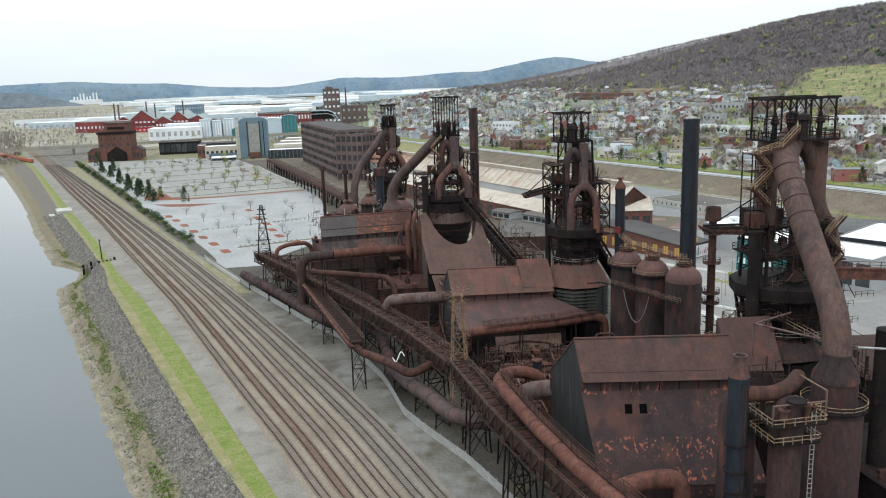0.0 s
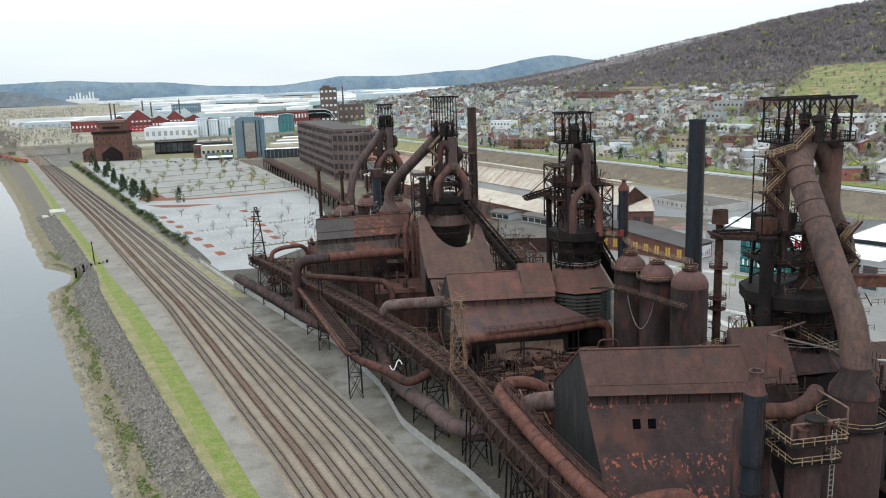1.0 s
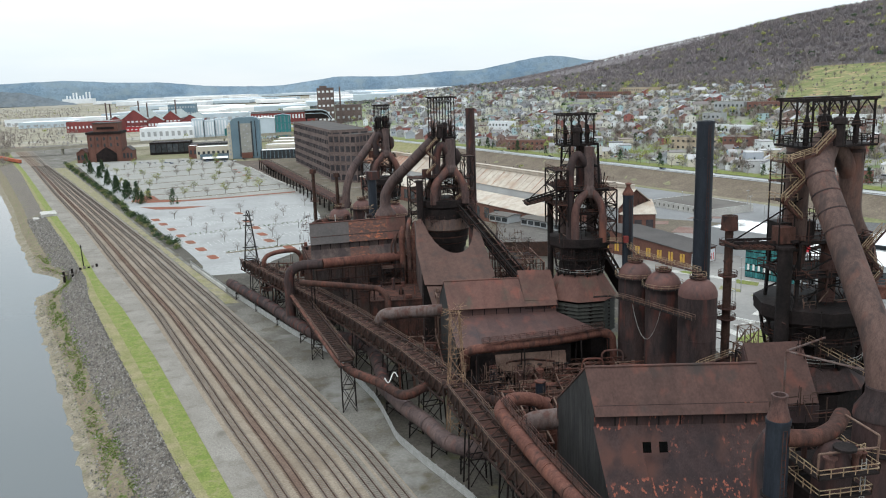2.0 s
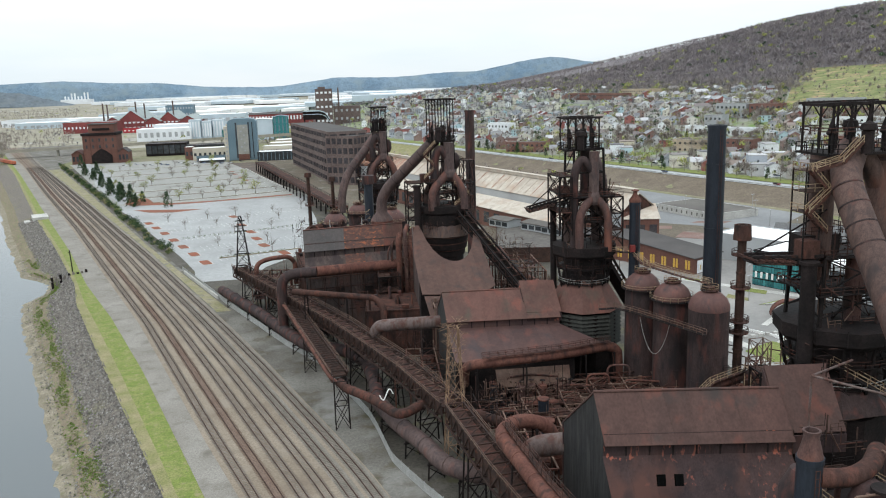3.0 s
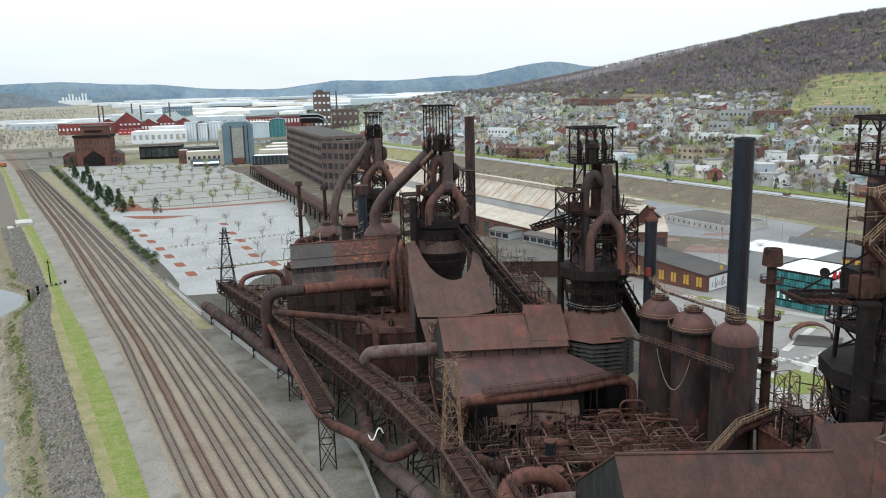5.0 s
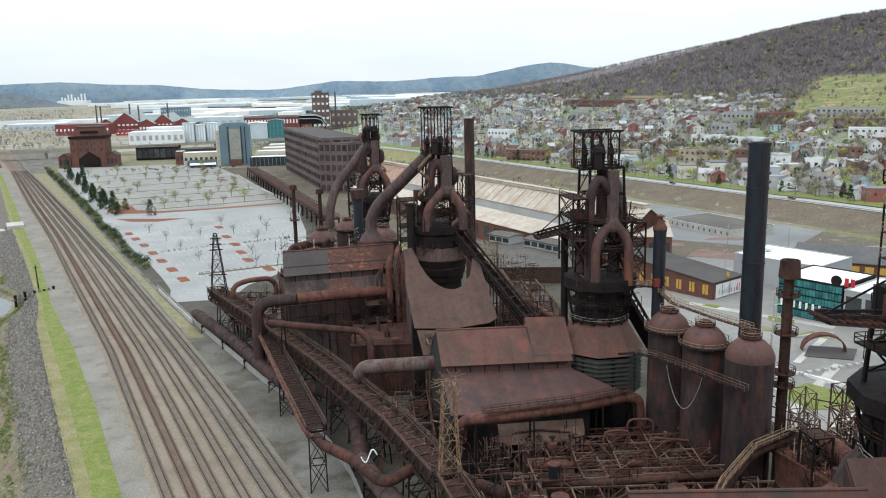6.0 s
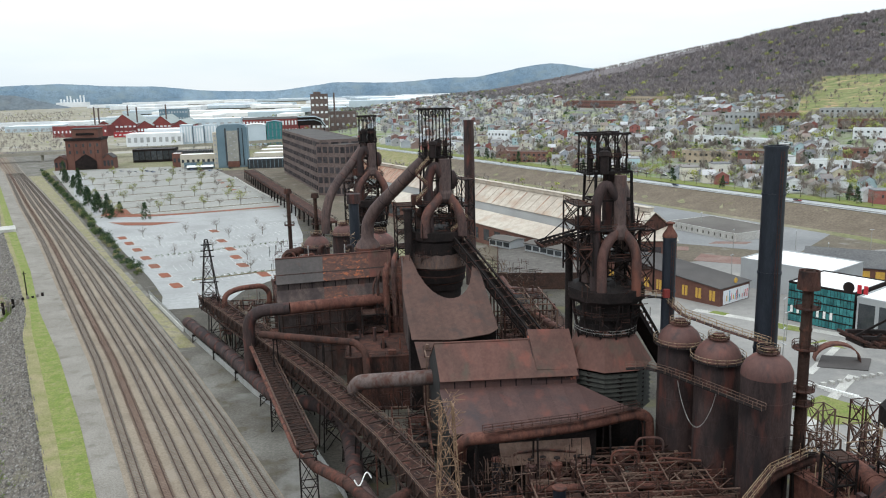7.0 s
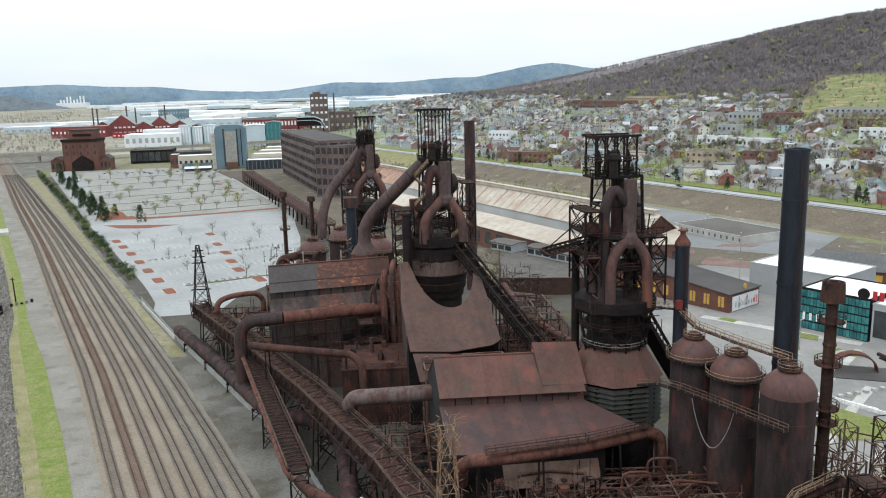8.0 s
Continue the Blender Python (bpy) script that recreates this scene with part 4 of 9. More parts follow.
def stack(x, y, top, r, material, label, base=0.0, cap=None, bands=3, taper=0.9, rings=()):
    th = thing("smokestack", (x, y, base), label, "smokestack")
    part("shaft", lathe(B(), (x, y), [(r, base), (r * taper, top - 0.6), (r * taper * 1.08, top - 0.6), (r * taper * 1.08, top), (r * taper * 0.85, top), (r * taper * 0.85, top - 1.5), (0, top - 1.5)], 24), material, th, smooth=True)
    for k in range(bands):
        z = base + (top - base) * (k + 1) / (bands + 0.6)
        rr = r + (r * taper - r) * (z - base) / (top - base)
        part("band", lathe(B(), (x, y), [(rr, z - 0.2), (rr + 0.12, z - 0.2), (rr + 0.12, z + 0.2), (rr, z + 0.2)], 24), material, th)
    if cap:
        part("cap", lathe(B(), (x, y), [(r * 0.8, top - cap - 0.4), (r * 1.9, top - cap - 0.2), (r * 1.7, top), (r * 1.5, top), (r * 1.4, top - 0.8), (0, top - 0.8)], 24), RUST, th, "rusted flared cap")
    for z in rings:
        part("gallery", lathe(B(), (x, y), [(r, z), (r + 1.1, z), (r + 1.1, z + 0.18), (r, z + 0.18)], 16), RUST, th)
        part("gallery_rail", railing(B(), ring_pts((x, y), r + 1.05, z + 0.15, 10), 1.1, 5, 0.08), RUST, th)
    bm = B()
    for s in (-0.25, 0.25):
        beam(bm, (x + s, y - r - 0.15, base + 1), (x + s, y - r * taper - 0.15, top - 1), 0.07)
    for z in spaced(base + 1, top - 1, 0.9):
        rr = r + (r * taper - r) * (z - base) / (top - base)
        beam(bm, (x - 0.25, y - rr - 0.15, z), (x + 0.25, y - rr - 0.15, z), 0.05)
    part("ladder", bm, RUST, th)
    return th


def shed(name, x0, x1, yr, zr, ye, ze, ylow, zlow, zbot, back, skew, label, roofm, wallm, low=None):
    """Cast-house: a pitched sheet roof, a recessed clerestory strip, and a steep lower roof on the river side.
    x0..x1 along, y at x0; skew: dy per metre along the ridge."""
    th = thing(name, (x0, yr, 0), label, "industrial shed")
    sk = lambda x: (x - x0) * skew
    P = lambda x, y, z: V(x, y + sk(x), z)
    n = max(4, round((x1 - x0) / 3.0))
    xs = spaced(x0, x1, (x1 - x0) / n)
    pick = lambda ms, k: ms[k * len(ms) // n] if isinstance(ms, list) else ms
    roofs, walls = roofm, wallm
    roofm, wallm = pick(roofs, n - 1), pick(walls, n - 1)
    for k, (a, b) in enumerate(zip(xs, xs[1:])):
        part("roof_sheet", slab(B(), [P(a + 0.006, yr, zr), P(b - 0.006, yr, zr), P(b - 0.006, ye, ze), P(a + 0.006, ye, ze)], 0.25), pick(roofs, k), th)
    part("back_roof", slab(B(), [P(x0, yr + 0.05, zr), P(x1, yr + 0.05, zr), P(x1, back, zr - (back - yr) * 0.75), P(x0, back, zr - (back - yr) * 0.75)], 0.25), roofm, th)
    zb = zr - (back - yr) * 0.75
    yi = ye + 1.3
    zt = ze + (zr - ze) * 1.3 / (yr - ye) - 0.3
    part("clerestory", slab(B(), [P(x0 + 0.2, yi, zt), P(x1, yi, zt), P(x1, yi, ze - 2.2), P(x0 + 0.2, yi, ze - 2.2)], 0.3), wallm, th)
    for x in xs[1:-1]:
        bm = B(); beam(bm, P(x, yi - 0.25, ze - 0.1), P(x, yi - 0.25, ze - 1.9), 0.25)
        part("bracket", bm, IRON, th)
    for k, (a, b) in enumerate(zip(xs, xs[1:])):
        part("wall_sheet", slab(B(), [P(a + 0.006, yi - 0.3, ze - 1.9), P(b - 0.006, yi - 0.3, ze - 1.9), P(b - 0.006, ylow, zlow), P(a + 0.006, ylow, zlow)], 0.25), pick(walls, k), th)
    part("front_wall", slab(B(), [P(x0, ylow + 0.5, zlow - 0.2), P(x1, ylow + 0.5, zlow - 0.2), P(x1, ylow + 0.5, zbot), P(x0, ylow + 0.5, zbot)], 0.4), low or wallm, th)
    bm = B()
    prof = [P(x0, yr, zr - 0.2), P(x0, back, zb - 0.2), P(x0, back, 0), P(x0, ylow + 0.5, 0), P(x0, ylow, zlow - 0.1), P(x0, yi - 0.3, ze - 2.0), P(x0, yi, zt)]
    vs = [bm.verts.new(p + V(0.12, 0, 0)) for p in prof]
    ws = [bm.verts.new(p + V(0.5, 0, 0)) for p in prof]
    bm.faces.new(vs); bm.faces.new(ws[::-1])
    for i in range(len(vs)):
        j = (i + 1) % len(vs)
        bm.faces.new((vs[i], ws[i], ws[j], vs[j]))
    part("gable_wall", bm, GABLE, th, "slate-grey ribbed sheet end wall")
    part("back_wall", slab(B(), [P(x0, back, zb), P(x1, back, zb), P(x1, back, 0), P(x0, back, 0)], 0.3), wallm, th)
    part("ridge_cap", tube(B(), [P(x0, yr, zr + 0.02), P(x1, yr, zr + 0.02)], 0.22, 8), roofm, th)
    return th


def stove(x, y, top, r, base=0.0, rail=True):
    th = thing("hot_blast_stove", (x, y, base), "tall rust-brown domed hot blast stove with gallery", "stove", "row of hot blast stoves")
    part("shell", lathe(B(), (x, y), [(r, base), (r, top - r * 0.95)], 32), MAUVE, th, smooth=True)
    part("dome", lathe(B(), (x, y), [(r * 1.02, top - r * 0.97), (r * 1.0, top - r * 0.75), (r * 0.86, top - r * 0.45), (r * 0.6, top - r * 0.2), (r * 0.3, top - 0.2), (0, top)], 32), DOME, th, "red-rusted dome", smooth=True)
    part("manhole", lathe(B(), (x, y), [(0.9, top - 0.8), (0.9, top + 0.35), (1.1, top + 0.35), (1.1, top + 0.6), (0, top + 0.6)], 16), RUST, th)
    part("cap_gallery", lathe(B(), (x, y), [(0.9, top - 0.15), (1.9, top - 0.15), (1.9, top), (0.9, top)], 16), RUST, th)
    part("cap_rail", railing(B(), ring_pts((x, y), 1.85, top, 10), 1.0, 3, 0.07), RAIL, th)
    for k in range(4):
        z = base + (top - base) * (0.2 + 0.18 * k)
        part("seam_band", lathe(B(), (x, y), [(r, z), (r + 0.06, z), (r + 0.06, z + 0.3), (r, z + 0.3)], 32), MAUVE, th)
    if rail:
        z = top - r * 1.0
        part("gallery", lathe(B(), (x, y), [(r, z), (r + 0.9, z), (r + 0.9, z + 0.15), (r, z + 0.15)], 24), IRON, th)
        part("gallery_rail", railing(B(), ring_pts((x, y), r + 0.85, z + 0.15, 18), 1.1, 4, 0.08), RAIL, th)
    return th


def lattice_tower(name, x, y, base, top, w0, w1, material, label, category, bar=1.0, group=""):
    """A tapering four-legged lattice mast."""
    th = thing(name, (x, y, base), label, category, group)
    c = [(-1, -1), (1, -1), (1, 1), (-1, 1)]
    at = lambda k, z: V(x + c[k][0] * (w0 + (w1 - w0) * (z - base) / (top - base)) / 2, y + c[k][1] * (w0 + (w1 - w0) * (z - base) / (top - base)) / 2, z)
    for k in range(4):
        bm = B(); beam(bm, at(k, base), at(k, top), 0.24 * bar)
        part("leg", bm, material, th)
    zs = spaced(base, top, (w0 + w1) * 0.75)
    for a, b in zip(zs, zs[1:]):
        bm = B()
        for k in range(4):
            j = (k + 1) % 4
            beam(bm, at(k, a), at(j, b), 0.13 * bar)
            beam(bm, at(j, a), at(k, b), 0.13 * bar)
            beam(bm, at(k, b), at(j, b), 0.15 * bar)
        part("lattice_panel", bm, material, th)
    return th


def stairs(bm_s, bm_r, p, q, w=1.0):
    p, q = Vector(p), Vector(q)
    d = (q - p); flat = V(d.x, d.y, 0).normalized()
    s = V(-flat.y, flat.x, 0) * w / 2
    for k in (-1, 1):
        beam(bm_s, p + s * k, q + s * k, 0.1, 0.35)
        railing(bm_r, [p + s * k, q + s * k], 1.05, 2.0, 0.09)
    n = max(2, int(abs(d.z) / 0.5))
    for i in range(1, n):
        c = p.lerp(q, i / n)
        beam(bm_s, c - s, c + s, 0.3, 0.06)


DOWNCOMER = mat("brown_weathered_downcomer", (0.066, 0.042, 0.037), (0.098, 0.060, 0.051), 0.25, 0.7, 0, 0.2, 1.8, (0.040, 0.030, 0.029), 0.54, 0.3, spec=0.2, c4=(0.135, 0.060, 0.045), cut4=0.56, scale4=0.5)
COLLAR = mat("streaked_brown_plate", (0.082, 0.055, 0.046), (0.062, 0.045, 0.041), 0.5, 0.75, 0, 0.2, 2.0, (0.11, 0.062, 0.046), 0.55, 0.15, spec=0.15)
UPTAKE = mat("grey_purple_uptake_steel", (0.070, 0.050, 0.048), (0.104, 0.071, 0.065), 0.25, 0.7, 0, 0.2, 1.6, (0.05, 0.039, 0.04), 0.55, 0.3, spec=0.15, c4=(0.14, 0.066, 0.052), cut4=0.59, scale4=0.4)
REDLEG = mat("red_brown_uptake_steel", (0.105, 0.052, 0.043), (0.072, 0.046, 0.043), 0.22, 0.75, 0, 0.2, 1.6, (0.055, 0.039, 0.037), 0.55, 0.5, spec=0.15, c4=(0.185, 0.072, 0.050), cut4=0.53, scale4=0.3)
PANEL = mat("grey_brown_wall_panel", (0.066, 0.052, 0.050), (0.092, 0.068, 0.062), 0.12, 0.8, 0, 0.1, 1.2, (0.045, 0.036, 0.036), 0.56, 0.35, 0.05, 0.12, c4=(0.14, 0.058, 0.045), cut4=0.57, scale4=0.3)
APRON = mat("dull_brown_apron_sheet", (0.06653, 0.03922, 0.03261), (0.0887, 0.05022, 0.04076), 0.12, 0.75, 0, 0.1, 1.0, (0.05544, 0.03853, 0.03465), 0.55, 0.7, 0.07, 0.2, 0.2, c4=(0.1109, 0.04954, 0.03737), cut4=0.6, scale4=0.35, streak4=0.7)


def lattice_bays(th, x0, x1, y0, y1, zs):
    """Open braced frame: corner posts, and for each storey its beams, crossed braces and a railed half deck."""
    cs = [(x0, y0), (x1, y0), (x1, y1), (x0, y1)]
    for cx, cy in cs:
        bm = B(); beam(bm, (cx, cy, zs[0] - 1), (cx, cy, zs[-1]), 0.3); part("frame_post", bm, IRON, th)
    for i, (za, zb) in enumerate(zip(zs, zs[1:])):
        for k in range(4):
            (ax, ay), (bx, by) = cs[k], cs[(k + 1) % 4]
            bm = B()
            beam(bm, (ax, ay, zb), (bx, by, zb), 0.26)
            beam(bm, (ax, ay, za), (bx, by, zb), 0.15)
            beam(bm, (bx, by, za), (ax, ay, zb), 0.15)
            part("frame_bay", bm, IRON if (i + k) % 3 else RUST, th)
        f = 0.55 if i % 2 else 1.0
        part("frame_deck", slab(B(), [(x0, y0, zb), (x0 + (x1 - x0) * f, y0, zb), (x0 + (x1 - x0) * f, y1, zb), (x0, y1, zb)], 0.12), DECKING, th)
        part("frame_rail", railing(B(), [(x0, y1, zb), (x0, y0, zb), (x1, y0, zb)], 1.1, 1.6, 0.09), RUST, th)


def clutter(parent, lo, hi, n, seed, mats, name="small_steel", w=(0.07, 0.16), long=(1.2, 4.5), upright=0.45):
    """Thin service pipes, brackets and bits of rail fixed all over a structure, one part for each paint."""
    rgk = random.Random(seed)
    bms = [B() for _ in mats]
    for _ in range(n):
        bm = bms[rgk.randrange(len(mats))]
        p = V(*(rgk.uniform(a, b) for a, b in zip(lo, hi)))
        ln, t = rgk.uniform(*long), rgk.uniform(*w)
        kind = rgk.random()
        if kind < upright:
            q = p + V(0, 0, ln)
        elif kind < upright + 0.25:
            q = p + V(ln, rgk.uniform(-0.1, 0.1), 0)
        elif kind < upright + 0.42:
            q = p + V(rgk.uniform(-0.1, 0.1), ln, 0)
        else:
            q = p + V(rgk.uniform(-1, 1), rgk.uniform(-1, 1), rgk.uniform(-1, 1)).normalized() * ln
        beam(bm, p, q, t)
        if kind > 0.82:
            railing(bm, [p, p + V(ln * 0.8, 0, 0)], 1.0, 1.2, 0.06)
    for bm, m in zip(bms, mats):
        part(name, bm, m, parent)["kind"] = "stuff"


def furnace(x, y, top, z_plat, z_mid, z_ring, cw, cd, label, down, seed, bosh=False, skip=None, jut=None, r_up=1.45, scale=1.0, ux=2.0, fork=3.4, railm=None, stair_from=None, wings=(), stairs_right=None, upm=None, legs=True, span=None, cage_x=0.0, zigzag=True):
    """Blast furnace: jacket, charging ring, uptakes that join upwards, braced tower, top platform with open cage, downcomer."""
    rg = random.Random(seed)
    upm = upm or UPTAKE
    th = thing("blast_furnace", (x, y, 0), label, "blast furnace", "row of blast furnaces")
    c = (x, y)
    zr = z_ring
    part("hearth_jacket", lathe(B(), c, [(5.6 * scale, 0), (6.0 * scale, 8), (6.3 * scale, zr - 14), (5.2 * scale, zr - 6), (4.6 * scale, zr)], 28), IRON, th, smooth=True)
    # charging ring
    R = 7.9 * scale
    part("ring_platform", lathe(B(), c, [(R * 0.6, zr - 1.6), (R * 0.92, zr - 1.6), (R, zr - 0.9), (R, zr), (R * 0.6, zr)], 10), IRON, th, "heavy dark octagonal platform")
    part("ring_parapet", lathe(B(), c, [(R, zr), (R + 0.1, zr), (R + 0.1, zr + 1.2), (R, zr + 1.2)], 10), IRON, th)
    for k in range(12):
        a = k * math.pi / 6
        bm = B(); beam(bm, (x + R * 0.72 * math.cos(a), y + R * 0.72 * math.sin(a), zr - 9.5), (x + R * 0.88 * math.cos(a), y + R * 0.88 * math.sin(a), zr - 1.5), 0.4)
        part("ring_column", bm, IRON, th)
    for dz, k in ((4.6, 0.86), (8.2, 0.80)):
        part("gallery", lathe(B(), c, [(R * 0.6, zr - dz), (R * k, zr - dz), (R * k, zr - dz + 0.18), (R * 0.6, zr - dz + 0.18)], 24), IRON, th)
        part("gallery_rail", railing(B(), ring_pts(c, R * k, zr - dz + 0.15, 22), 1.1, 4, 0.09), GALV if dz > 5 else RUST, th, "pale pipe railing" if dz > 5 else "")
    if bosh:
        part("neck", lathe(B(), c, [(R * 0.93, zr - 1.6), (R * 0.9, zr - 5.0), (R * 0.7, zr - 5.0)], 16), IRON, th)
        part("collar", lathe(B(), c, [(R * 0.88, zr - 4.6), (R * 1.06, zr - 8.2), (R * 1.0, zr - 8.5), (R * 0.7, zr - 6)], 28), COLLAR, th, "streaked brown conical steel collar", smooth=True)
        for k in range(5):
            rr, z = R * (0.99 - 0.045 * k * k * 0.62), zr - 8.6 - k * 2.1
            part("basket_band", lathe(B(), c, [(rr, z), (rr * 0.97, z - 1.85), (rr * 0.86, z - 1.85), (rr * 0.86, z)], 28), IRON, th, smooth=True)
            part("basket_rim", lathe(B(), c, [(rr * 1.01, z + 0.1), (rr * 1.01, z - 0.12), (rr * 0.95, z - 0.12)], 28), RUST, th)
    # tower frame
    hw, hd = cw * 0.56, cd * 0.62
    cor = [(-hw, -hd), (hw, -hd), (hw, hd), (-hw, hd)]
    levels = [zr + 2.5, (zr + z_mid) / 2 + 0.5, z_mid, (z_mid + z_plat) / 2, z_plat] if legs else [zr + 2.5, (zr + z_mid) / 2 + 0.5, z_mid]
    for k, (a, b) in enumerate(cor):
        e = 0.85 if legs else 1 - 0.15 * (z_mid - zr) / (z_plat - zr)
        bm = B(); beam(bm, (x + a, y + b, zr), (x + a * e, y + b * e, levels[-1]), 0.45)
        part("column", bm, IRON, th)
    pt = lambda k, z: V(x + cor[k][0] * (1 - 0.15 * (z - zr) / (z_plat - zr)), y + cor[k][1] * (1 - 0.15 * (z - zr) / (z_plat - zr)), z)
    for i, (za, zb) in enumerate(zip(levels, levels[1:])):
        for k in range(4):
            j = (k + 1) % 4
            bm = B()
            beam(bm, pt(k, zb), pt(j, zb), 0.4)
            if i < 2:
                beam(bm, pt(k, za), pt(j, zb), 0.22)
                beam(bm, pt(j, za), pt(k, zb), 0.22)
            elif k == 3 or k == 1 and i == 2:
                beam(bm, pt(k, za), pt(j, zb), 0.18)
            part("bracing", bm, IRON, th)
    for x0, x1, y0, y1, zs in wings:
        lattice_bays(th, x0, x1, y0, y1, zs)
    # mid platform with railings and stray steel
    for z, e in ((z_mid, 1.9 if legs else 0.3), ((zr + z_mid) / 2 + 0.5, 1.2)):
        part("platform", slab(B(), [pt(0, z) + V(-e, -e, 0), pt(1, z) + V(e, -e, 0), pt(2, z) + V(e, e, 0), pt(3, z) + V(-e, e, 0)], 0.25), IRON, th)
        part("platform_rail", railing(B(), [pt(0, z) + V(-e, -e, 0), pt(1, z) + V(e, -e, 0), pt(2, z) + V(e, e, 0), pt(3, z) + V(-e, e, 0), pt(0, z) + V(-e, -e, 0)], 1.1, 1.8, 0.1), RUST, th)
    for _ in range(22):
        z = rg.uniform(zr + 1, z_mid + 1)
        p = V(x + rg.uniform(-hw, hw) * 1.25, y + rg.uniform(-hd, hd) * 1.2, z)
        q = p + rg.choice((V(rg.uniform(2, 5), 0, 0), V(0, 0, rg.uniform(2, 5)), V(rg.uniform(-3, 3), rg.uniform(-1, 1), rg.uniform(2, 4))))
        bm = B(); beam(bm, p, q, rg.choice((0.14, 0.2, 0.3)))
        part("loose_strut", bm, rg.choice((IRON, IRON, RUST)), th)
    # uptakes
    zj = zr + (z_plat - zr) * 0.56
    for sy in (-1, 1):
        yy = y - hd - 0.7 if sy < 0 else y + hd * 0.5
        if legs:
            part("uptake", tube(B(), [(x + ux, yy, z_plat - 0.5), (x + ux, yy, zj - 0.6)], r_up, 18), upm if sy < 0 else MAUVE, th, smooth=True)
            bm = B(); lathe(bm, (x + ux, yy), [(r_up * 0.9, zj - 2.4), (r_up * 1.25, zj - 1.6), (r_up * 1.25, zj - 0.2), (r_up, zj + 0.8)], 8)
            part("junction_box", bm, upm if sy < 0 else MAUVE, th, "faceted steel junction box")
            for sx in (-1, 1):
                part("uptake_leg", tube(B(), rounded([(x + ux, yy, zj), (x + ux * 0.5 + sx * fork, yy + sy * 1.2, zj - fork * 1.15), (x + ux * 0.5 + sx * fork, yy + sy * 1.4, zr)], 3.0, 6), r_up * 0.82, 14), REDLEG if sy < 0 else upm, th, smooth=True)
        else:
            # a pair of plain upright uptakes, each leaning in to the downcomer's head
            ax = x + 0.3 + sy * 4.7
            foot = [(ax, y, z_mid - 4)] if sy < 0 else [(ax, y, 52.5), (ax + 3.2, y - 0.3, 47), (ax + 4.4, y - 0.3, 38)]
            part("uptake", tube(B(), rounded([(ax, y, z_plat - 0.4)] + foot, 2.6, 6), r_up, 20), upm, th, "dull brown upright gas uptake", smooth=True)
            part("uptake_branch", tube(B(), rounded([(ax, y, 58.6), (ax - sy * 1.1, y - 0.3, 61.0), (ax - sy * 4.2, y - 0.9, 64.6)], 1.6, 5), r_up * 0.86, 18), upm, th, smooth=True)
            part("uptake_band", lathe(B(), (ax, y), [(r_up, 63.0), (r_up * 1.04, 63.1), (r_up * 1.04, 63.5), (r_up, 63.6)], 20), MAUVE, th)
        part("bleeder", lathe(B(), (x + cage_x + sy * 1.2, yy), [(0.8, z_plat), (0.8, z_plat + 3.2), (1.15, z_plat + 3.4), (1.0, z_plat + 4.2), (0, z_plat + 4.6)], 14), IRON, th)
    if legs:
        yb, sp = y - hd - 0.3, span or r_up * 2.9
        part("arch_uptake", tube(B(), rounded([(x + ux - sp, yb, zr + 0.5), (x + ux - sp, yb, z_plat - 5.4), (x + ux - sp * 0.62, yb, z_plat - 1.6), (x + ux - 0.2, yb - 0.3, z_plat - 5.2)], 2.0, 7), r_up * 0.85, 16), MAUVE, th, smooth=True)
        part("relief_drum", lathe(B(), (x + ux + r_up * 1.5, y + 1.6), [(0, z_plat - 9.6), (r_up * 0.8, z_plat - 9.2), (r_up * 1.3, z_plat - 8), (r_up * 1.3, z_plat - 5.4), (r_up * 0.8, z_plat - 4.2), (0, z_plat - 3.9)], 18), MAUVE, th, smooth=True)
    else:
        part("lower_uptake", tube(B(), [(84.9, y - 1.5, 48.8), (84.6, y - 1.5, zr - 3)], 1.35, 16), REDLEG, th, smooth=True)
        part("winch_house", box(B(), (79.2, y + 0.6, 50.4), (6.0, 3.6, 4.0)), IRON, th, "black steel winch house")
        for zz in (53.0, 48.2):
            part("winch_house_rail", railing(B(), [(74.3, y - 3.4, zz), (82.6, y - 3.4, zz), (82.6, y + 2.4, zz)], 1.1, 1.6, 0.09), RUST, th)
        for cx, cy in ((74.5, 122.4), (77.0, 122.4), (77.0, 125.6), (74.5, 125.6)):
            bm = B(); beam(bm, (cx, cy, 47), (cx, cy, 62.6), 0.17); part("stair_post", bm, IRON, th)
        for zz in (56.4, 59.4, 62.4):
            part("stair_landing", slab(B(), [(74.3, 122.2, zz), (77.6, 122.2, zz), (77.6, 125.6, zz), (74.3, 125.6, zz)], 0.1), DECKING, th)
            part("landing_rail", railing(B(), [(77.2, 122.2, zz), (74.4, 122.2, zz), (74.4, 125.6, zz)], 1.1, 1.5, 0.09), RAIL, th)
        for p, q in (((74.4, 121.6, 56.4), (77.8, 121.6, 59.4)), ((77.6, 121.9, 59.4), (74.8, 121.9, 62.4)), ((75.0, 121.4, 62.4), (79.0, 121.4, 63.4)), ((79.0, 121.2, 63.4), (81.9, 121.2, 66.2)), ((77.6, 121.9, 53.4), (74.6, 121.9, 56.4))):
            bs, br = B(), B()
            stairs(bs, br, p, q)
            flight = part("stair_flight", bs, RUST, th)
            part("stair_rail", br, RAIL, flight, "thin ochre stair railing")
    bm = B(); box(bm, (x - hw - 1.6, y - hd * 0.6, z_mid + 1.3), (2.6, 2.4, 2.6)); part("hut", bm, RUST, th, "small rusted winch hut")
    # top platform and cage
    w, d, x = cw / 2, cd / 2, x + cage_x
    q = [(-w, -d), (w, -d), (w, d), (-w, d)]
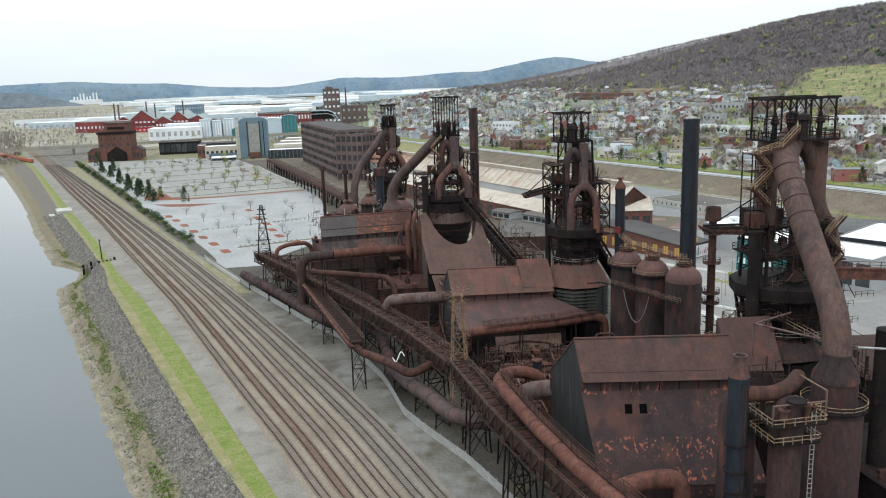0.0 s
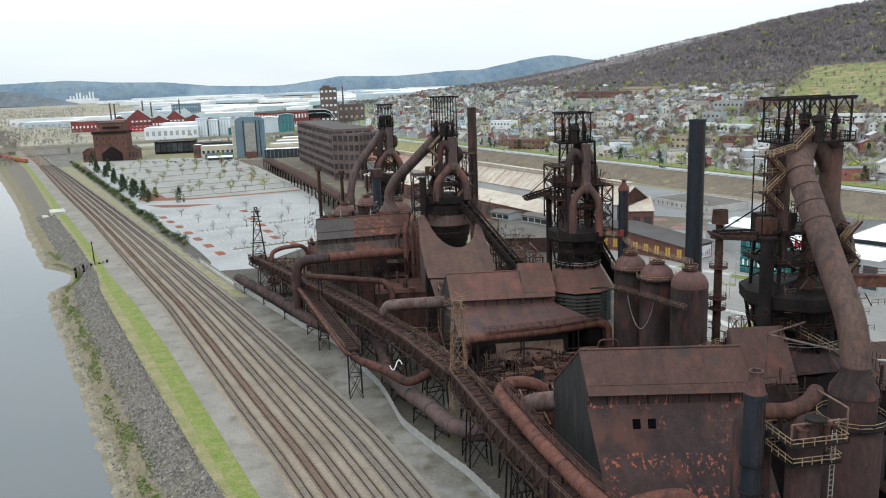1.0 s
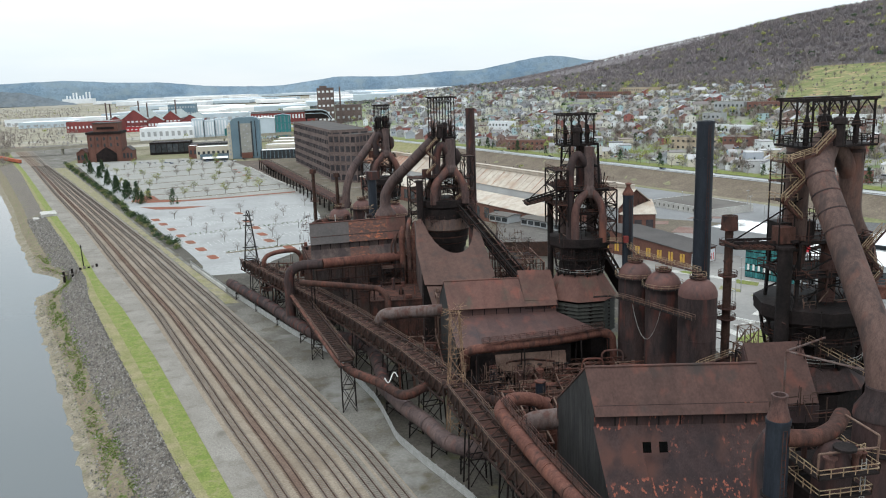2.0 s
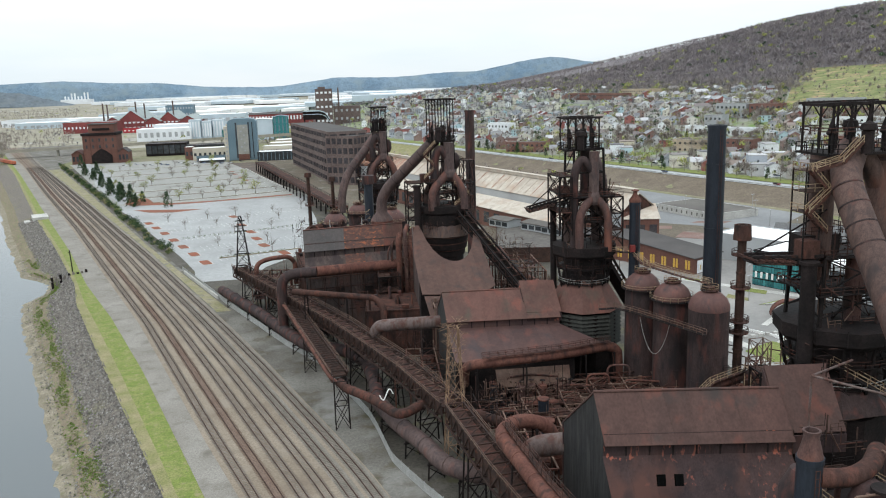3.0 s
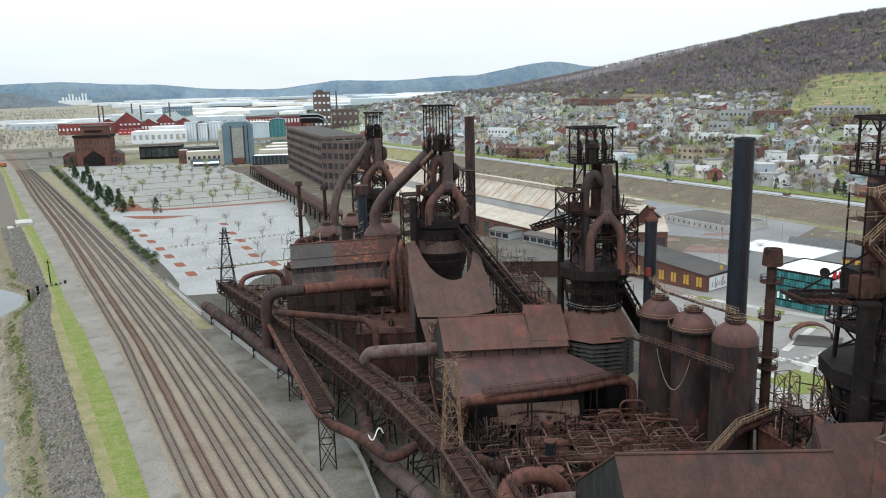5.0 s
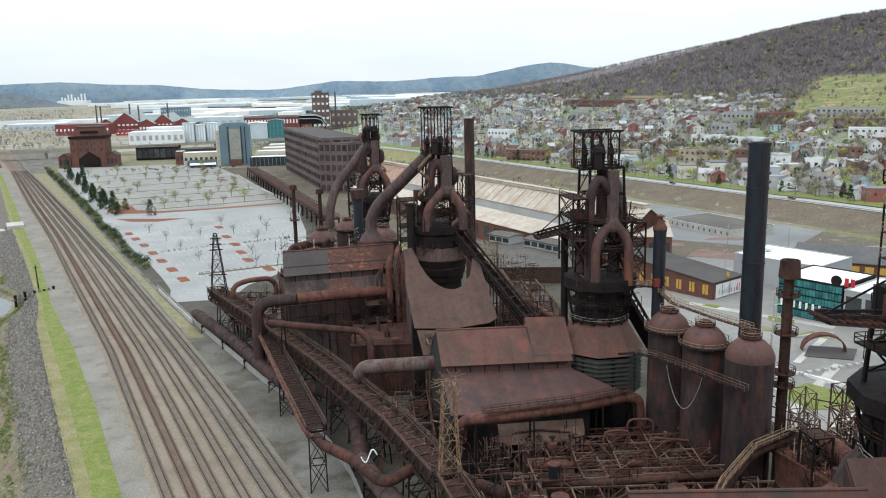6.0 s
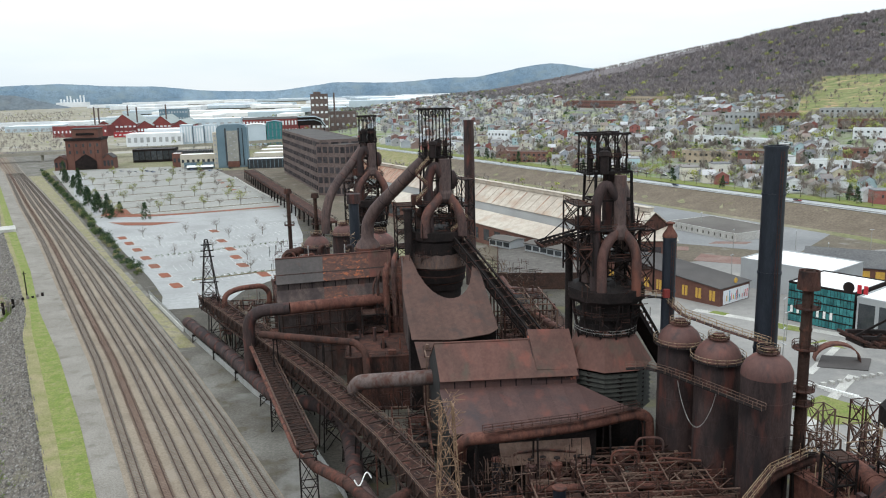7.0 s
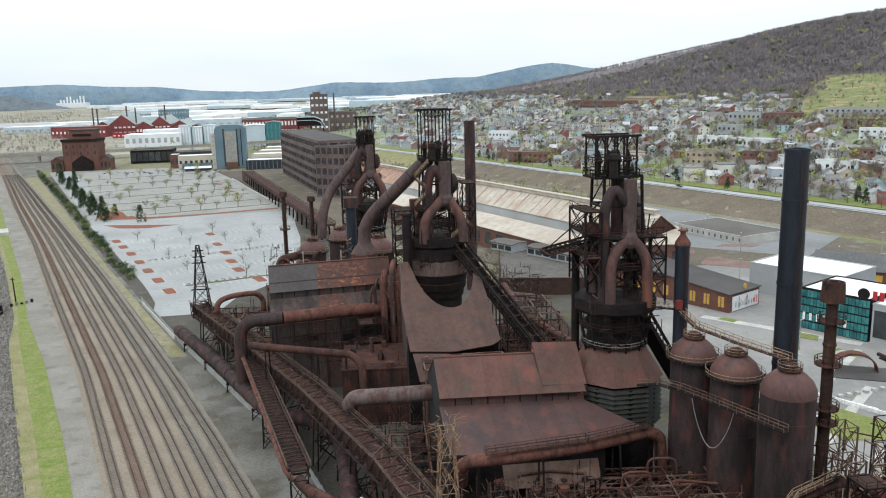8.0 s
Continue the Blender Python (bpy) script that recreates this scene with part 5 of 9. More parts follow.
    part("top_platform", slab(B(), [(x + a * 1.12, y + b * 1.12, z_plat) for a, b in q], 0.35), IRON, th)
    part("top_platform_rail", railing(B(), [(x + a * 1.12, y + b * 1.12, z_plat) for a, b in q + q[:1]], 1.3, 1.4, 0.12), IRON, th)
    part("upper_gallery_rail", railing(B(), [(x + a * 1.05, y + b * 1.05, z_plat + 2.6) for a, b in q + q[:1]], 1.0, 2.2, 0.12), RUST, th)
    n = 4
    for k in range(n + 1):
        for sy in (-1, 1):
            bm = B(); beam(bm, (x - w + 2 * w * k / n, y + sy * d, z_plat), (x - w + 2 * w * k / n, y + sy * d, top), 0.27)
            part("cage_post", bm, IRON, th)
        bm = B(); beam(bm, (x - w + 2 * w * k / n, y - d - 0.3, top - 0.2), (x - w + 2 * w * k / n, y + d + 0.3, top - 0.2), 0.4)
        part("cage_beam", bm, IRON, th)
    for sy in (-1, 1):
        bm = B(); beam(bm, (x - w - 0.8, y + sy * d, top), (x + w + 0.8, y + sy * d, top), 0.5, 0.4)
        part("cage_beam", bm, IRON, th)
        for k in range(n):
            bm = B(); beam(bm, (x - w + 2 * w * k / n, y + sy * d, top - 2.2), (x - w + 2 * w * (k + 0.5) / n, y + sy * d, top - 0.2), 0.14)
            beam(bm, (x - w + 2 * w * (k + 1) / n, y + sy * d, top - 2.2), (x - w + 2 * w * (k + 0.5) / n, y + sy * d, top - 0.2), 0.14)
            part("cage_brace", bm, IRON, th)
    for k in range(4):
        xx = x - w * 0.75 + w * 0.5 * k
        part("vent_valve", lathe(B(), (xx, y - d * 0.4), [(0.45, z_plat), (0.45, z_plat + 2.4), (0.8, z_plat + 2.7), (0.5, z_plat + 3.6), (0.15, z_plat + 4.8), (0, z_plat + 4.8)], 10), IRON, th)
    x -= cage_x
    if down:
        pts, rad = down
        part("downcomer", tube(B(), rounded(pts, 5, 7), rad, 20), upm, th, "wide dull brown downcomer pipe", smooth=True)
        a, b = Vector(pts[1]), Vector(pts[2])
        for k in range(4):
            p = a.lerp(b, (k + 0.6) / 4.6); dd = (b - a).normalized()
            part("seam_ring", tube(B(), [p - dd * 0.1, p + dd * 0.1], rad * 1.03, 20), MAUVE, th)
    clutter(th, (x - hw * 1.15, y - hd - 1.2, zr + 0.5), (x + hw * 1.05, y + hd, z_mid + 2), 130, seed * 7, (IRON, RUST, FRAMEPALE))
    clutter(th, (x - R, y - R, zr - 8), (x + R * 0.8, y - R * 0.55, zr + 0.8), 60, seed * 11, (IRON, RUST))
    clutter(th, (x - cw * 0.5, y - cd * 0.5, z_plat - 3), (x + cw * 0.5, y + cd * 0.5, z_plat + 1.5), 50, seed * 13, (IRON, RUST), long=(0.8, 2.6))
    # zig-zag stairs on the left face
    z, side = stair_from or zr + 1.5, 1
    while zigzag and z < z_plat - 3:
        yy = y - hd - 1.0
        xa, xb = x - hw - (1.9 if railm else -0.4), x - hw + (1.7 if railm else 3.6)
        a, b = V(xa if side > 0 else xb, yy, z), V(xb if side > 0 else xa, yy, z + 3.6)
        bs, br = B(), B()
        stairs(bs, br, a, b)
        flight = part("stair_flight", bs, RUST, th)
        part("stair_rail", br, railm or RUST, flight, "thin stair railing")
        z, side = z + 3.6, -side
    if stairs_right:
        xa, xb, ys, z, zt = stairs_right
        side = 1
        while z < zt:
            bs, br = B(), B()
            stairs(bs, br, V(xa if side > 0 else xb, ys, z), V(xb if side > 0 else xa, ys, z + 3.4))
            flight = part("stair_flight", bs, RUST, th)
            part("stair_rail", br, RAIL, flight, "thin ochre stair railing")
            z, side = z + 3.4, -side
    if skip:
        p0, p1 = [Vector(v) for v in skip]
        d = (p1 - p0).normalized(); s = V(-d.y, d.x, 0).normalized() * 1.8
        up = V(0, 0, 2.6)
        for k in (-1, 1):
            for u in (V(0, 0, 0), up):
                bm = B(); beam(bm, p0 + s * k + u, p1 + s * k + u, 0.45)
                part("skip_chord", bm, IRON, th)
        m = max(4, int((p1 - p0).length / 3.2))
        for i in range(m):
            a, b = p0.lerp(p1, i / m), p0.lerp(p1, (i + 1) / m)
            bm = B()
            for k in (-1, 1):
                beam(bm, a + s * k, a + s * k + up, 0.2); beam(bm, a + s * k, b + s * k + up, 0.18)
            beam(bm, a + s, a - s, 0.3, 0.15); beam(bm, a + s + up, a - s + up, 0.18)
            part("skip_bay", bm, RUST, th)
        for k in (-1, 1):
            part("skip_side", slab(B(), [p0 + s * k * 0.9, p1 + s * k * 0.9, p1 + s * k * 0.9 + up * 0.55, p0 + s * k * 0.9 + up * 0.55], 0.12), IRON, th)
        part("skip_deck", slab(B(), [p0 + s, p1 + s, p1 - s, p0 - s], 0.15), IRON, th)
    if jut:
        jx, jy, jz = jut
        base = V(x - hw, y - hd, z_mid - 1)
        for k in (0, 2.6):
            for u in (0, 1.4):
                bm = B(); beam(bm, base + V(0, k, u), V(jx, jy + k, jz + u * 0.6), 0.4)
                part("jib_beam", bm, IRON, th)
        part("jib_deck", slab(B(), [base.lerp(V(jx, jy, jz), 0.45) + V(0, -1.2, 0.2), V(jx, jy - 1.2, jz + 0.2), V(jx, jy + 4.0, jz + 0.2), base.lerp(V(jx, jy, jz), 0.45) + V(0, 4.0, 0.2)], 0.15), DECKING, th)
        for k in range(7):
            p = base.lerp(V(jx, jy, jz), 0.45 + 0.55 * k / 6) + V(0, 0, 0.5)
            bm = B(); beam(bm, p + V(0, -1.4, 0), p + V(0, 4.2, 0), 0.3); part("jib_rib", bm, RUST, th)
        for t in (0.2, 0.4, 0.6, 0.8, 1.0):
            bm = B(); beam(bm, base.lerp(V(jx, jy, jz), t), base.lerp(V(jx, jy, jz), t) + V(0, 2.6, 0), 0.3)
            beam(bm, base.lerp(V(jx, jy, jz), t), base.lerp(V(jx, jy, jz), t - 0.18) + V(0, 0, 1.4), 0.2)
            part("jib_brace", bm, IRON, th)
        bm = B(); beam(bm, V(jx, jy + 1.3, jz + 0.6), base + V(1, 1.3, 8), 0.22)
        part("jib_stay", bm, IRON, th)
    return th


furnace(83.9, 126, 71.6, 64.6, 49.6, 38.0, 11.4, 7.0, "huge rust-brown blast furnace with wide downcomer and open top cage", ([(83.6, 125.2, 65.0), (79.4, 121.2, 61.4), (78.6, 112, 50.4), (77.9, 103, 39.8), (77.7, 101.2, 33)], 2.1), 1, jut=(69.6, 127, 48.4), skip=((89, 126, 36), (112, 140, 4)), r_up=1.8, ux=5.0, railm=RAIL, stair_from=52, upm=DOWNCOMER, scale=1.2, stairs_right=(88.0, 91.2, 120.5, 41.0, 49), legs=False, zigzag=False)
furnace(71, 205, 67, 59.6, 48.5, 35.2, 7.6, 6.0, "dark rusted blast furnace with forked uptake pipes and top cage", ([(73.5, 206.8, 57.5), (75.6, 207, 53), (76, 206.5, 48), (75.2, 205, 43)], 1.7), 2, jut=(57.8, 207, 44.5), skip=((75, 204, 33), (93, 212, 6)), r_up=1.2, ux=0.9, fork=3.6, span=4.8, cage_x=-1.2, zigzag=False, wings=((63.2, 66.3, 200, 209, (40.5, 45, 49.5, 53.5)), (76.2, 79.2, 200.5, 208, (36, 40, 44, 48))))
furnace(46.5, 267, 71, 58.5, 46, 37.5, 7.4, 5.6, "rust-brown blast furnace with long sloping downcomer and hanging basket", ([(45, 268, 58.5), (42.5, 270, 56), (30.6, 278.5, 43), (28.6, 280, 39), (28.5, 280, 35)], 1.75), 3, bosh=True, skip=((50, 264, 37), (66, 236, 14)), r_up=1.55, ux=1.8, fork=5.0, railm=RAIL, stair_from=47, wings=((35.5, 40.5, 266, 273, (26, 30, 34, 38, 42, 45.5)), (53.2, 56.5, 265, 272, (37, 41, 45, 52))), stairs_right=(49.5, 54.0, 261.6, 38.5, 45))
furnace(35, 347, 67, 58, 46, 36, 5.6, 5.2, "far rusted blast furnace with curved downcomer", ([(34, 346, 57), (31, 345, 53), (21, 343, 41), (18.5, 342, 33), (18.3, 342, 26)], 1.6), 4, r_up=1.45, ux=1.0, fork=5.0, wings=((26, 30.5, 345, 352, (24, 29, 34, 39, 44)),))

for cx, cy, z0, z1, r in ((75.2, 121.5, 36, 49, 1.1), (64.8, 210, 20, 46, 0.8), (38.0, 262.5, 24, 45, 1.1)):
    co = thing("steel_column", (cx, cy, 0), "thick dark round steel column beside a furnace", "column", "furnace columns")
    part("shaft", lathe(B(), (cx, cy), [(r, 0), (r, z1), (r * 1.3, z1), (r * 1.3, z1 + 0.4), (0, z1 + 0.4)], 16), IRON, co, smooth=True)
# dust catcher at the foot of the long downcomer
d2 = thing("dust_catcher", (28.5, 280, 0), "rust-red dust catcher with grey conical cap", "dust catcher")
part("shell", lathe(B(), (28.5, 280), [(3.6, 0), (3.6, 32.3), (3.3, 32.5)], 28), RUSTRED, d2, smooth=True)
part("cone", lathe(B(), (28.5, 280), [(3.55, 32.4), (3.3, 33.2), (1.85, 35), (1.85, 36)], 28), UPTAKE, d2, "weathered grey conical cap", smooth=True)

# smokestacks
stack(93, 182.3, 65.3, 2.1, BLACK, "very tall black steel smokestack", 0, None, 4, 0.92)
stack(94.8, 173.3, 44.8, 1.0, DECKING, "slender dark stack with flared rusty cap and galleries", 0, 3.0, 2, 0.9, (38.2, 31, 23.5, 21))
bk = stack(80.8, 197.1, 47.2, 1.35, BLACK, "black stack with a small rusted cap", 0, None, 2, 0.95)
part("cone_cap", lathe(B(), (80.8, 197.1), [(1.45, 47.1), (1.4, 47.6), (0.5, 49.0), (0.5, 49.6), (0.9, 49.7), (0.9, 49.9), (0, 50.2)], 20), RUSTRED, bk, "rusted conical cap", smooth=True)
bm = B(); box(bm, (79.6, 195.4, 36.3), (1.1, 0.9, 1.6)); solid("red_cabinet", bm, mat("bright_red_paint", (0.20, 0.03, 0.027), (0.16, 0.034, 0.03), 1.0, 0.6, 0, 0), "bright red steel cabinet on a walkway", "cabinet", loc=(79.6, 195.4, 35.5))
stack(74.5, 357, 64, 2.1, MAUVE, "tall rust-purple steel smokestack", 0, None, 5, 0.94)
ns = stack(55.4, 90.6, 36.2, 1.35, BLACK, "blue-black steel stack with rusted conical top", 0, None, 0, 1.0)
part("cone_top", lathe(B(), (55.4, 90.6), [(1.42, 35.9), (0.85, 38.2), (0.85, 39), (0.95, 39), (0.95, 39.2), (0.7, 39.2), (0.7, 38.4), (0, 38.4)], 24), REDLEG, ns, "rusted conical top", smooth=True)
for z in (26.5, 22.6, 19.6, 12):
    part("band", lathe(B(), (55.4, 90.6), [(1.35, z - 0.15), (1.62, z - 0.15), (1.62, z + 0.15), (1.35, z + 0.15)], 24), IRON, ns)
for sx, sy, st in ((5.6, 345, 42.2), (15.1, 345, 40.2)):
    stack(sx, sy, st, 0.75, DECKING, "slender rusted vent stack with ring gallery", 0, 1.4, 2, 0.9, (29,))
bm = B()
st2 = thing("vent_tower", (26.7, 308.8, 0), "dark steel vent tower with square cap", "vent tower")
part("shaft", lathe(B(), (26.7, 308.8), [(1.7, 0), (1.6, 41)], 16), BLACK, st2, smooth=True)
part("cap_box", box(B(), (26.7, 308.8, 42.6), (4.2, 4.2, 3.0)), MAUVE, st2)

# stoves by furnace B
for sx, sy, st, sr in ((79.3, 188.6, 32.4, 3.9), (82.8, 180.6, 31.7, 4.0), (86.7, 171.3, 31.8, 4.2)):
    stove(sx, sy, st, sr, rail=sx < 85)
for sx, sy, st, sr in ((14.5, 318, 30, 4.2), (34, 300, 33, 4.6), (24, 330, 31, 3.8)):
    stove(sx, sy, st, sr)

# cast-house sheds
ROOFGREY = mat("dull_grey_sheet_roof", (0.070, 0.063, 0.062), (0.088, 0.076, 0.073), 0.15, 0.6, 0, 0.1, 1.2, (0.11, 0.06, 0.046), 0.68, amp=0.15)
shed("cast_house", 42.5, 68.0, 121.2, 32.9, 116.4, 26.8, 107.5, 12.8, 10.5, 135.0, -0.19, "rust-brown sheet-clad cast house with steep roof", ROOFDUSK, WALLSHEET)
shed_b = shed("cast_house", 35.3, 62.5, 206.3, 26.2, 199.8, 20.4, 189.5, 14.0, 0.0, 214.0, -0.10, "rust-brown sheet-clad cast house with louvred tower", ROOF, SHEETMAUVE, IRON)
shed("cast_house", 2.7, 34.0, 268.5, 32.6, 265.5, 26.2, 262.5, 19.0, 0.0, 280.0, 0.10, "rusted cast house with orange-stained sheet roof", [ROOFGREY, ROOFGREY, ORANGE, ORANGE, ROOF], [PANEL, PANEL, ORANGE, PANEL, PANEL], PANEL)

part("hip_sheet", slab(B(), [(62.5, 198.0, 18.4), (73.5, 190.5, 13.9), (62.5, 186.9, 13.9)], 0.25), SHEETMAUVE, shed_b)
part("lower_panel", slab(B(), [(44, 187.6, 12.2), (61, 186.6, 12.2), (61, 184.6, 8.6), (44, 185.6, 8.6)], 0.2), FRAMEPALE, shed_b, "pale brown sheet panel")
# raised pents over the tapping floors
def pent(pts, drop, material, label):
    th = thing("roof_pent", tuple(pts[0]), label, "roof pent")
    part("roof_sheet", slab(B(), pts, 0.3), material, th)
    a, b, c, d = [Vector(p) for p in pts]
    for p, q in ((d, c), (a, d), (b, c)):
        part("cheek", slab(B(), [p - V(0, 0, 0.35), q - V(0, 0, 0.35), q - V(0, 0, drop), p - V(0, 0, drop)], 0.2), WALLSHEET, th)
    return th


pent([(67.6, 119.5, 35), (76.5, 118.2, 35), (75.5, 111.5, 27.6), (66.8, 113, 27.6)], 3.0, ROOFDUSK, "raised sloping brown sheet roof over a tapping floor")
pent([(54.5, 205.6, 27.9), (63, 204.6, 27.7), (63, 198.2, 21.4), (54.6, 199, 21.6)], 2.2, ROOF, "raised sloping brown sheet roof over a tapping floor")

# faceted hood and louvres round furnace B
def furnace_hood(x, y, r0, z0, r1, z1, rows, label, material):
    th = thing("furnace_hood", (x, y, 0), label, "hood")
    o = lambda a, r, z: V(x + r * math.cos(a), y + r * math.sin(a), z)
    for k in range(8):
        a0, a1 = radians(k * 45 - 112.5), radians(k * 45 - 67.5)
        part("hood_panel", slab(B(), [o(a0, r0, z0), o(a1, r0, z0), o(a1, r1, z1), o(a0, r1, z1)], 0.2), material, th)
        for j in range(rows):
            z = z1 - 0.6 - j * 0.95
            part("louvre", slab(B(), [o(a0, r1 - 0.7, z), o(a1, r1 - 0.7, z), o(a1, r1 - 0.15, z - 0.75), o(a0, r1 - 0.15, z - 0.75)], 0.1), LOUVRE, th)
    part("core", lathe(B(), (x, y), [(r1 - 1, 0), (r1 - 1, z1 - 0.8)], 8), IRON, th)


furnace_hood(71, 204.5, 4.9, 28, 9.3, 20.8, 9, "faceted rust-red sheet hood above dark louvred walls", ROOF)
furnace_hood(82.8, 126, 6.6, 30.5, 9.8, 26.5, 0, "faceted dark brown sheet hood around a furnace", MAUVE)

# sloping apron below furnace C
ap = thing("sheet_apron", (44, 250, 0), "broad sloping rust-brown sheet apron under a furnace", "roof")
az = lambda y: 19.5 + 0.5 * (y - 232)
a_low, a_top = curve_of([(34.0, 231.5), (43.7, 230.5), (52.9, 231.5), (55.2, 233)]), curve_of([(34.0, 246), (36, 260), (52.9, 259), (55.2, 252)])


def apron_top(x):
    t = abs(x - 46) / 7.6
    return min(a_top(x), 259 - 15.5 * math.sqrt(1 - t * t)) if t < 1 else a_top(x)


ax = spaced(34.1, 55.1, 1.25)
for k, (xa, xb) in enumerate(zip(ax, ax[1:])):
    ya, yb, yc, yd = a_low(xa), a_low(xb), apron_top(xb), apron_top(xa)
    g = 0.004
    part("roof_sheet", slab(B(), [(xa + g, ya, az(ya)), (xb - g, yb, az(yb)), (xb - g, yc, az(yc)), (xa + g, yd, az(yd))], 0.25), APRON, ap)
part("lower_sheet", slab(B(), [(34.6, 231.2, az(231.2) - 0.3), (42.6, 230.4, az(230.4) - 0.3), (42.2, 223.5, az(223.5) - 0.3), (35.0, 223.5, az(223.5) - 0.3)], 0.2), APRON, ap)
part("under_wall", slab(B(), [(34.2, 236, 20), (55, 235, 19.6), (55, 235, 0), (34.2, 236, 0)], 0.4), IRON, ap)
part("side_wall", slab(B(), [(35.9, 259.6, 33), (34.3, 236.4, 21.3), (34.3, 236.4, 0), (35.9, 259.6, 0)], 0.4), PANEL, ap)

# dark service blocks below the furnaces
def service_block(x, y, w, d, h, rz, label, m=IRON, top=RUST, clutter=10, seed=0):
    rg = random.Random(seed)
    th = thing("service_building", (x, y, 0), label, "service building", "", rz)
    R = where(th)
    bm = B(); box(bm, (w / 2, d / 2, h / 2), (w, d, h)); bm.transform(R); part("wall", bm, m, th)
    bm = B(); box(bm, (w / 2, d / 2, h + 0.12), (w + 0.6, d + 0.6, 0.25)); bm.transform(R); part("deck", bm, top, th)
    for p, q in (((0, 0), (w, 0)), ((w, 0), (w, d)), ((0, 0), (0, d))):
        bm = railing(B(), [(*p, h + 0.25), (*q, h + 0.25)], 1.1, 2.0, 0.09); bm.transform(R); part("handrail", bm, RUST, th)
    for k in range(int(w / 2.5)):
        bm = B(); beam(bm, (k * 2.5 + 1, -0.12, 0), (k * 2.5 + 1, -0.12, h), 0.25); bm.transform(R); part("pilaster", bm, RUST, th)
    for k in range(clutter):
        cx, cy = rg.uniform(0.5, w - 0.5), rg.uniform(0.5, d - 0.5)
        bm = B()
        if rg.random() < 0.5:
            box(bm, (cx, cy, h + 0.9), (rg.uniform(0.6, 2.2), rg.uniform(0.6, 2.2), rg.uniform(0.8, 2.2)))
            nm = "equipment_box"
        else:
            tube(bm, [(cx, cy, h + 0.2), (cx, cy, h + rg.uniform(1.5, 4))], rg.uniform(0.15, 0.5), 10)
            nm = "vent_pipe"
        bm.transform(R); part(nm, bm, rg.choice((IRON, RUST, RUSTRED, MAUVE)), th)
    return th


service_block(19, 238.5, 19, 18, 13.5, -6, "dark red-brown service building with railed deck", RUST, RUST, 14, 1)
service_block(36, 216, 26, 13, 15, -6, "dark service building between two cast houses", IRON, IRON, 16, 2)
service_block(60, 222, 16, 30, 12, 0, "dark furnace yard building with cluttered roof", IRON, RUST, 14, 3)
service_block(30, 284, 26, 26, 20, 5, "dark furnace base building with cluttered roof", IRON, RUST, 18, 4)
service_block(2, 286, 24, 30, 16, 5, "rust-brown boiler building behind a cast house", RUST, RUST, 18, 5)
service_block(76, 136, 22, 14, 9, 0, "rust-red furnace base building with cluttered roof", RUST, RUSTRED, 16, 6)
service_block(62, 124, 18, 8, 15, -10, "dark lean-to behind a cast house", IRON, RUST, 6, 7)
service_block(92, 150, 14, 16, 12, 10, "rust-red duct house with railed roof", RUSTRED, RUSTRED, 12, 8)
service_block(60, 100, 14, 10, 9, -10, "dark pump house below a cast house", IRON, RUST, 8, 9)

# ---------------------------------------------------------------- ore bridge
def truss(name, path, zt, h, w, label, material, deck, bay=4.0, legs=True, plated=False, railm=None):
    th = thing(name, (path[0][0], path[0][1], 0), label, "conveyor bridge")
    for (ax, ay), (bx, by) in zip(path, path[1:]):
        a, b = V(ax, ay, zt), V(bx, by, zt)
        d = (b - a).normalized(); s = V(-d.y, d.x, 0) * w / 2; dn = V(0, 0, -h)
        for k in (-1, 1):
            for u in (V(0, 0, 0), dn):
                bm = B(); beam(bm, a + s * k + u, b + s * k + u, 0.35)
                part("chord", bm, material, th)
        n = max(1, round((b - a).length / bay))
        st = (b - a) / n

        if plated:
            for k in (-1, 1):
                part("side_plate", slab(B(), [a + s * k * 0.93 - V(0, 0, 0.5), b + s * k * 0.93 - V(0, 0, 0.5), b + s * k * 0.8 + dn * 0.8, a + s * k * 0.8 + dn * 0.8], 0.08), BRIDGE, th)

        def row(nm, *bars, rail=None):
            bm = B()
            for p, q, t in bars:
                beam(bm, p, q, t)
            if rail:
                railing(bm, rail, 1.0, 2.0, 0.075)
            bm.transform(Matrix.Translation(a))
            first = part(nm, bm, (railm or material) if rail else material, th)
            for i in range(1, n):
                share(nm, first.data, Matrix.Translation(st * i), th)

        for k in (-1, 1):
            row("post", (s * k, s * k + dn, 0.22))
            row("diagonal", (s * k + dn, s * k + st, 0.2))
            row("handrail", rail=[s * 1.15 * k, s * 1.15 * k + st])
        row("cross_beam", (s, -s, 0.25))
        row("floor_beam", (s + dn, dn - s, 0.3))
        row("lateral", (s, st - s, 0.14))
        part("deck", slab(B(), [a + s * 0.8 + dn * 0.22, b + s * 0.8 + dn * 0.22, b - s * 0.8 + dn * 0.22, a - s * 0.8 + dn * 0.22], 0.3), deck, th)
        if legs:
            m = max(1, round((b - a).length / 18))
            for i in range(m):
                p = a.lerp(b, (i + 0.5) / m)
                bm = B()
                for k in (-1, 1):
                    for e in (-1, 1):
                        bl = B(); beam(bl, p + s * k + d * e * 1.2 + dn, V(p.x, p.y, 0) + s * k * 1.3 + d * e * 1.6, 0.3)
                        part("trestle_leg", bl, IRON, th)
                for z0, z1 in ((0.3, (zt - h) * 0.5), ((zt - h) * 0.5, zt - h)):
                    for e in (-1, 1):
                        pa, pb = V(p.x, p.y, z0) + d * e * 1.4, V(p.x, p.y, z1) + d * e * 1.3
                        beam(bm, pa + s, pb - s, 0.16); beam(bm, pa - s, pb + s, 0.16); beam(bm, pb + s, pb - s, 0.2)
                part("leg_brace", bm, IRON, th)
    return th


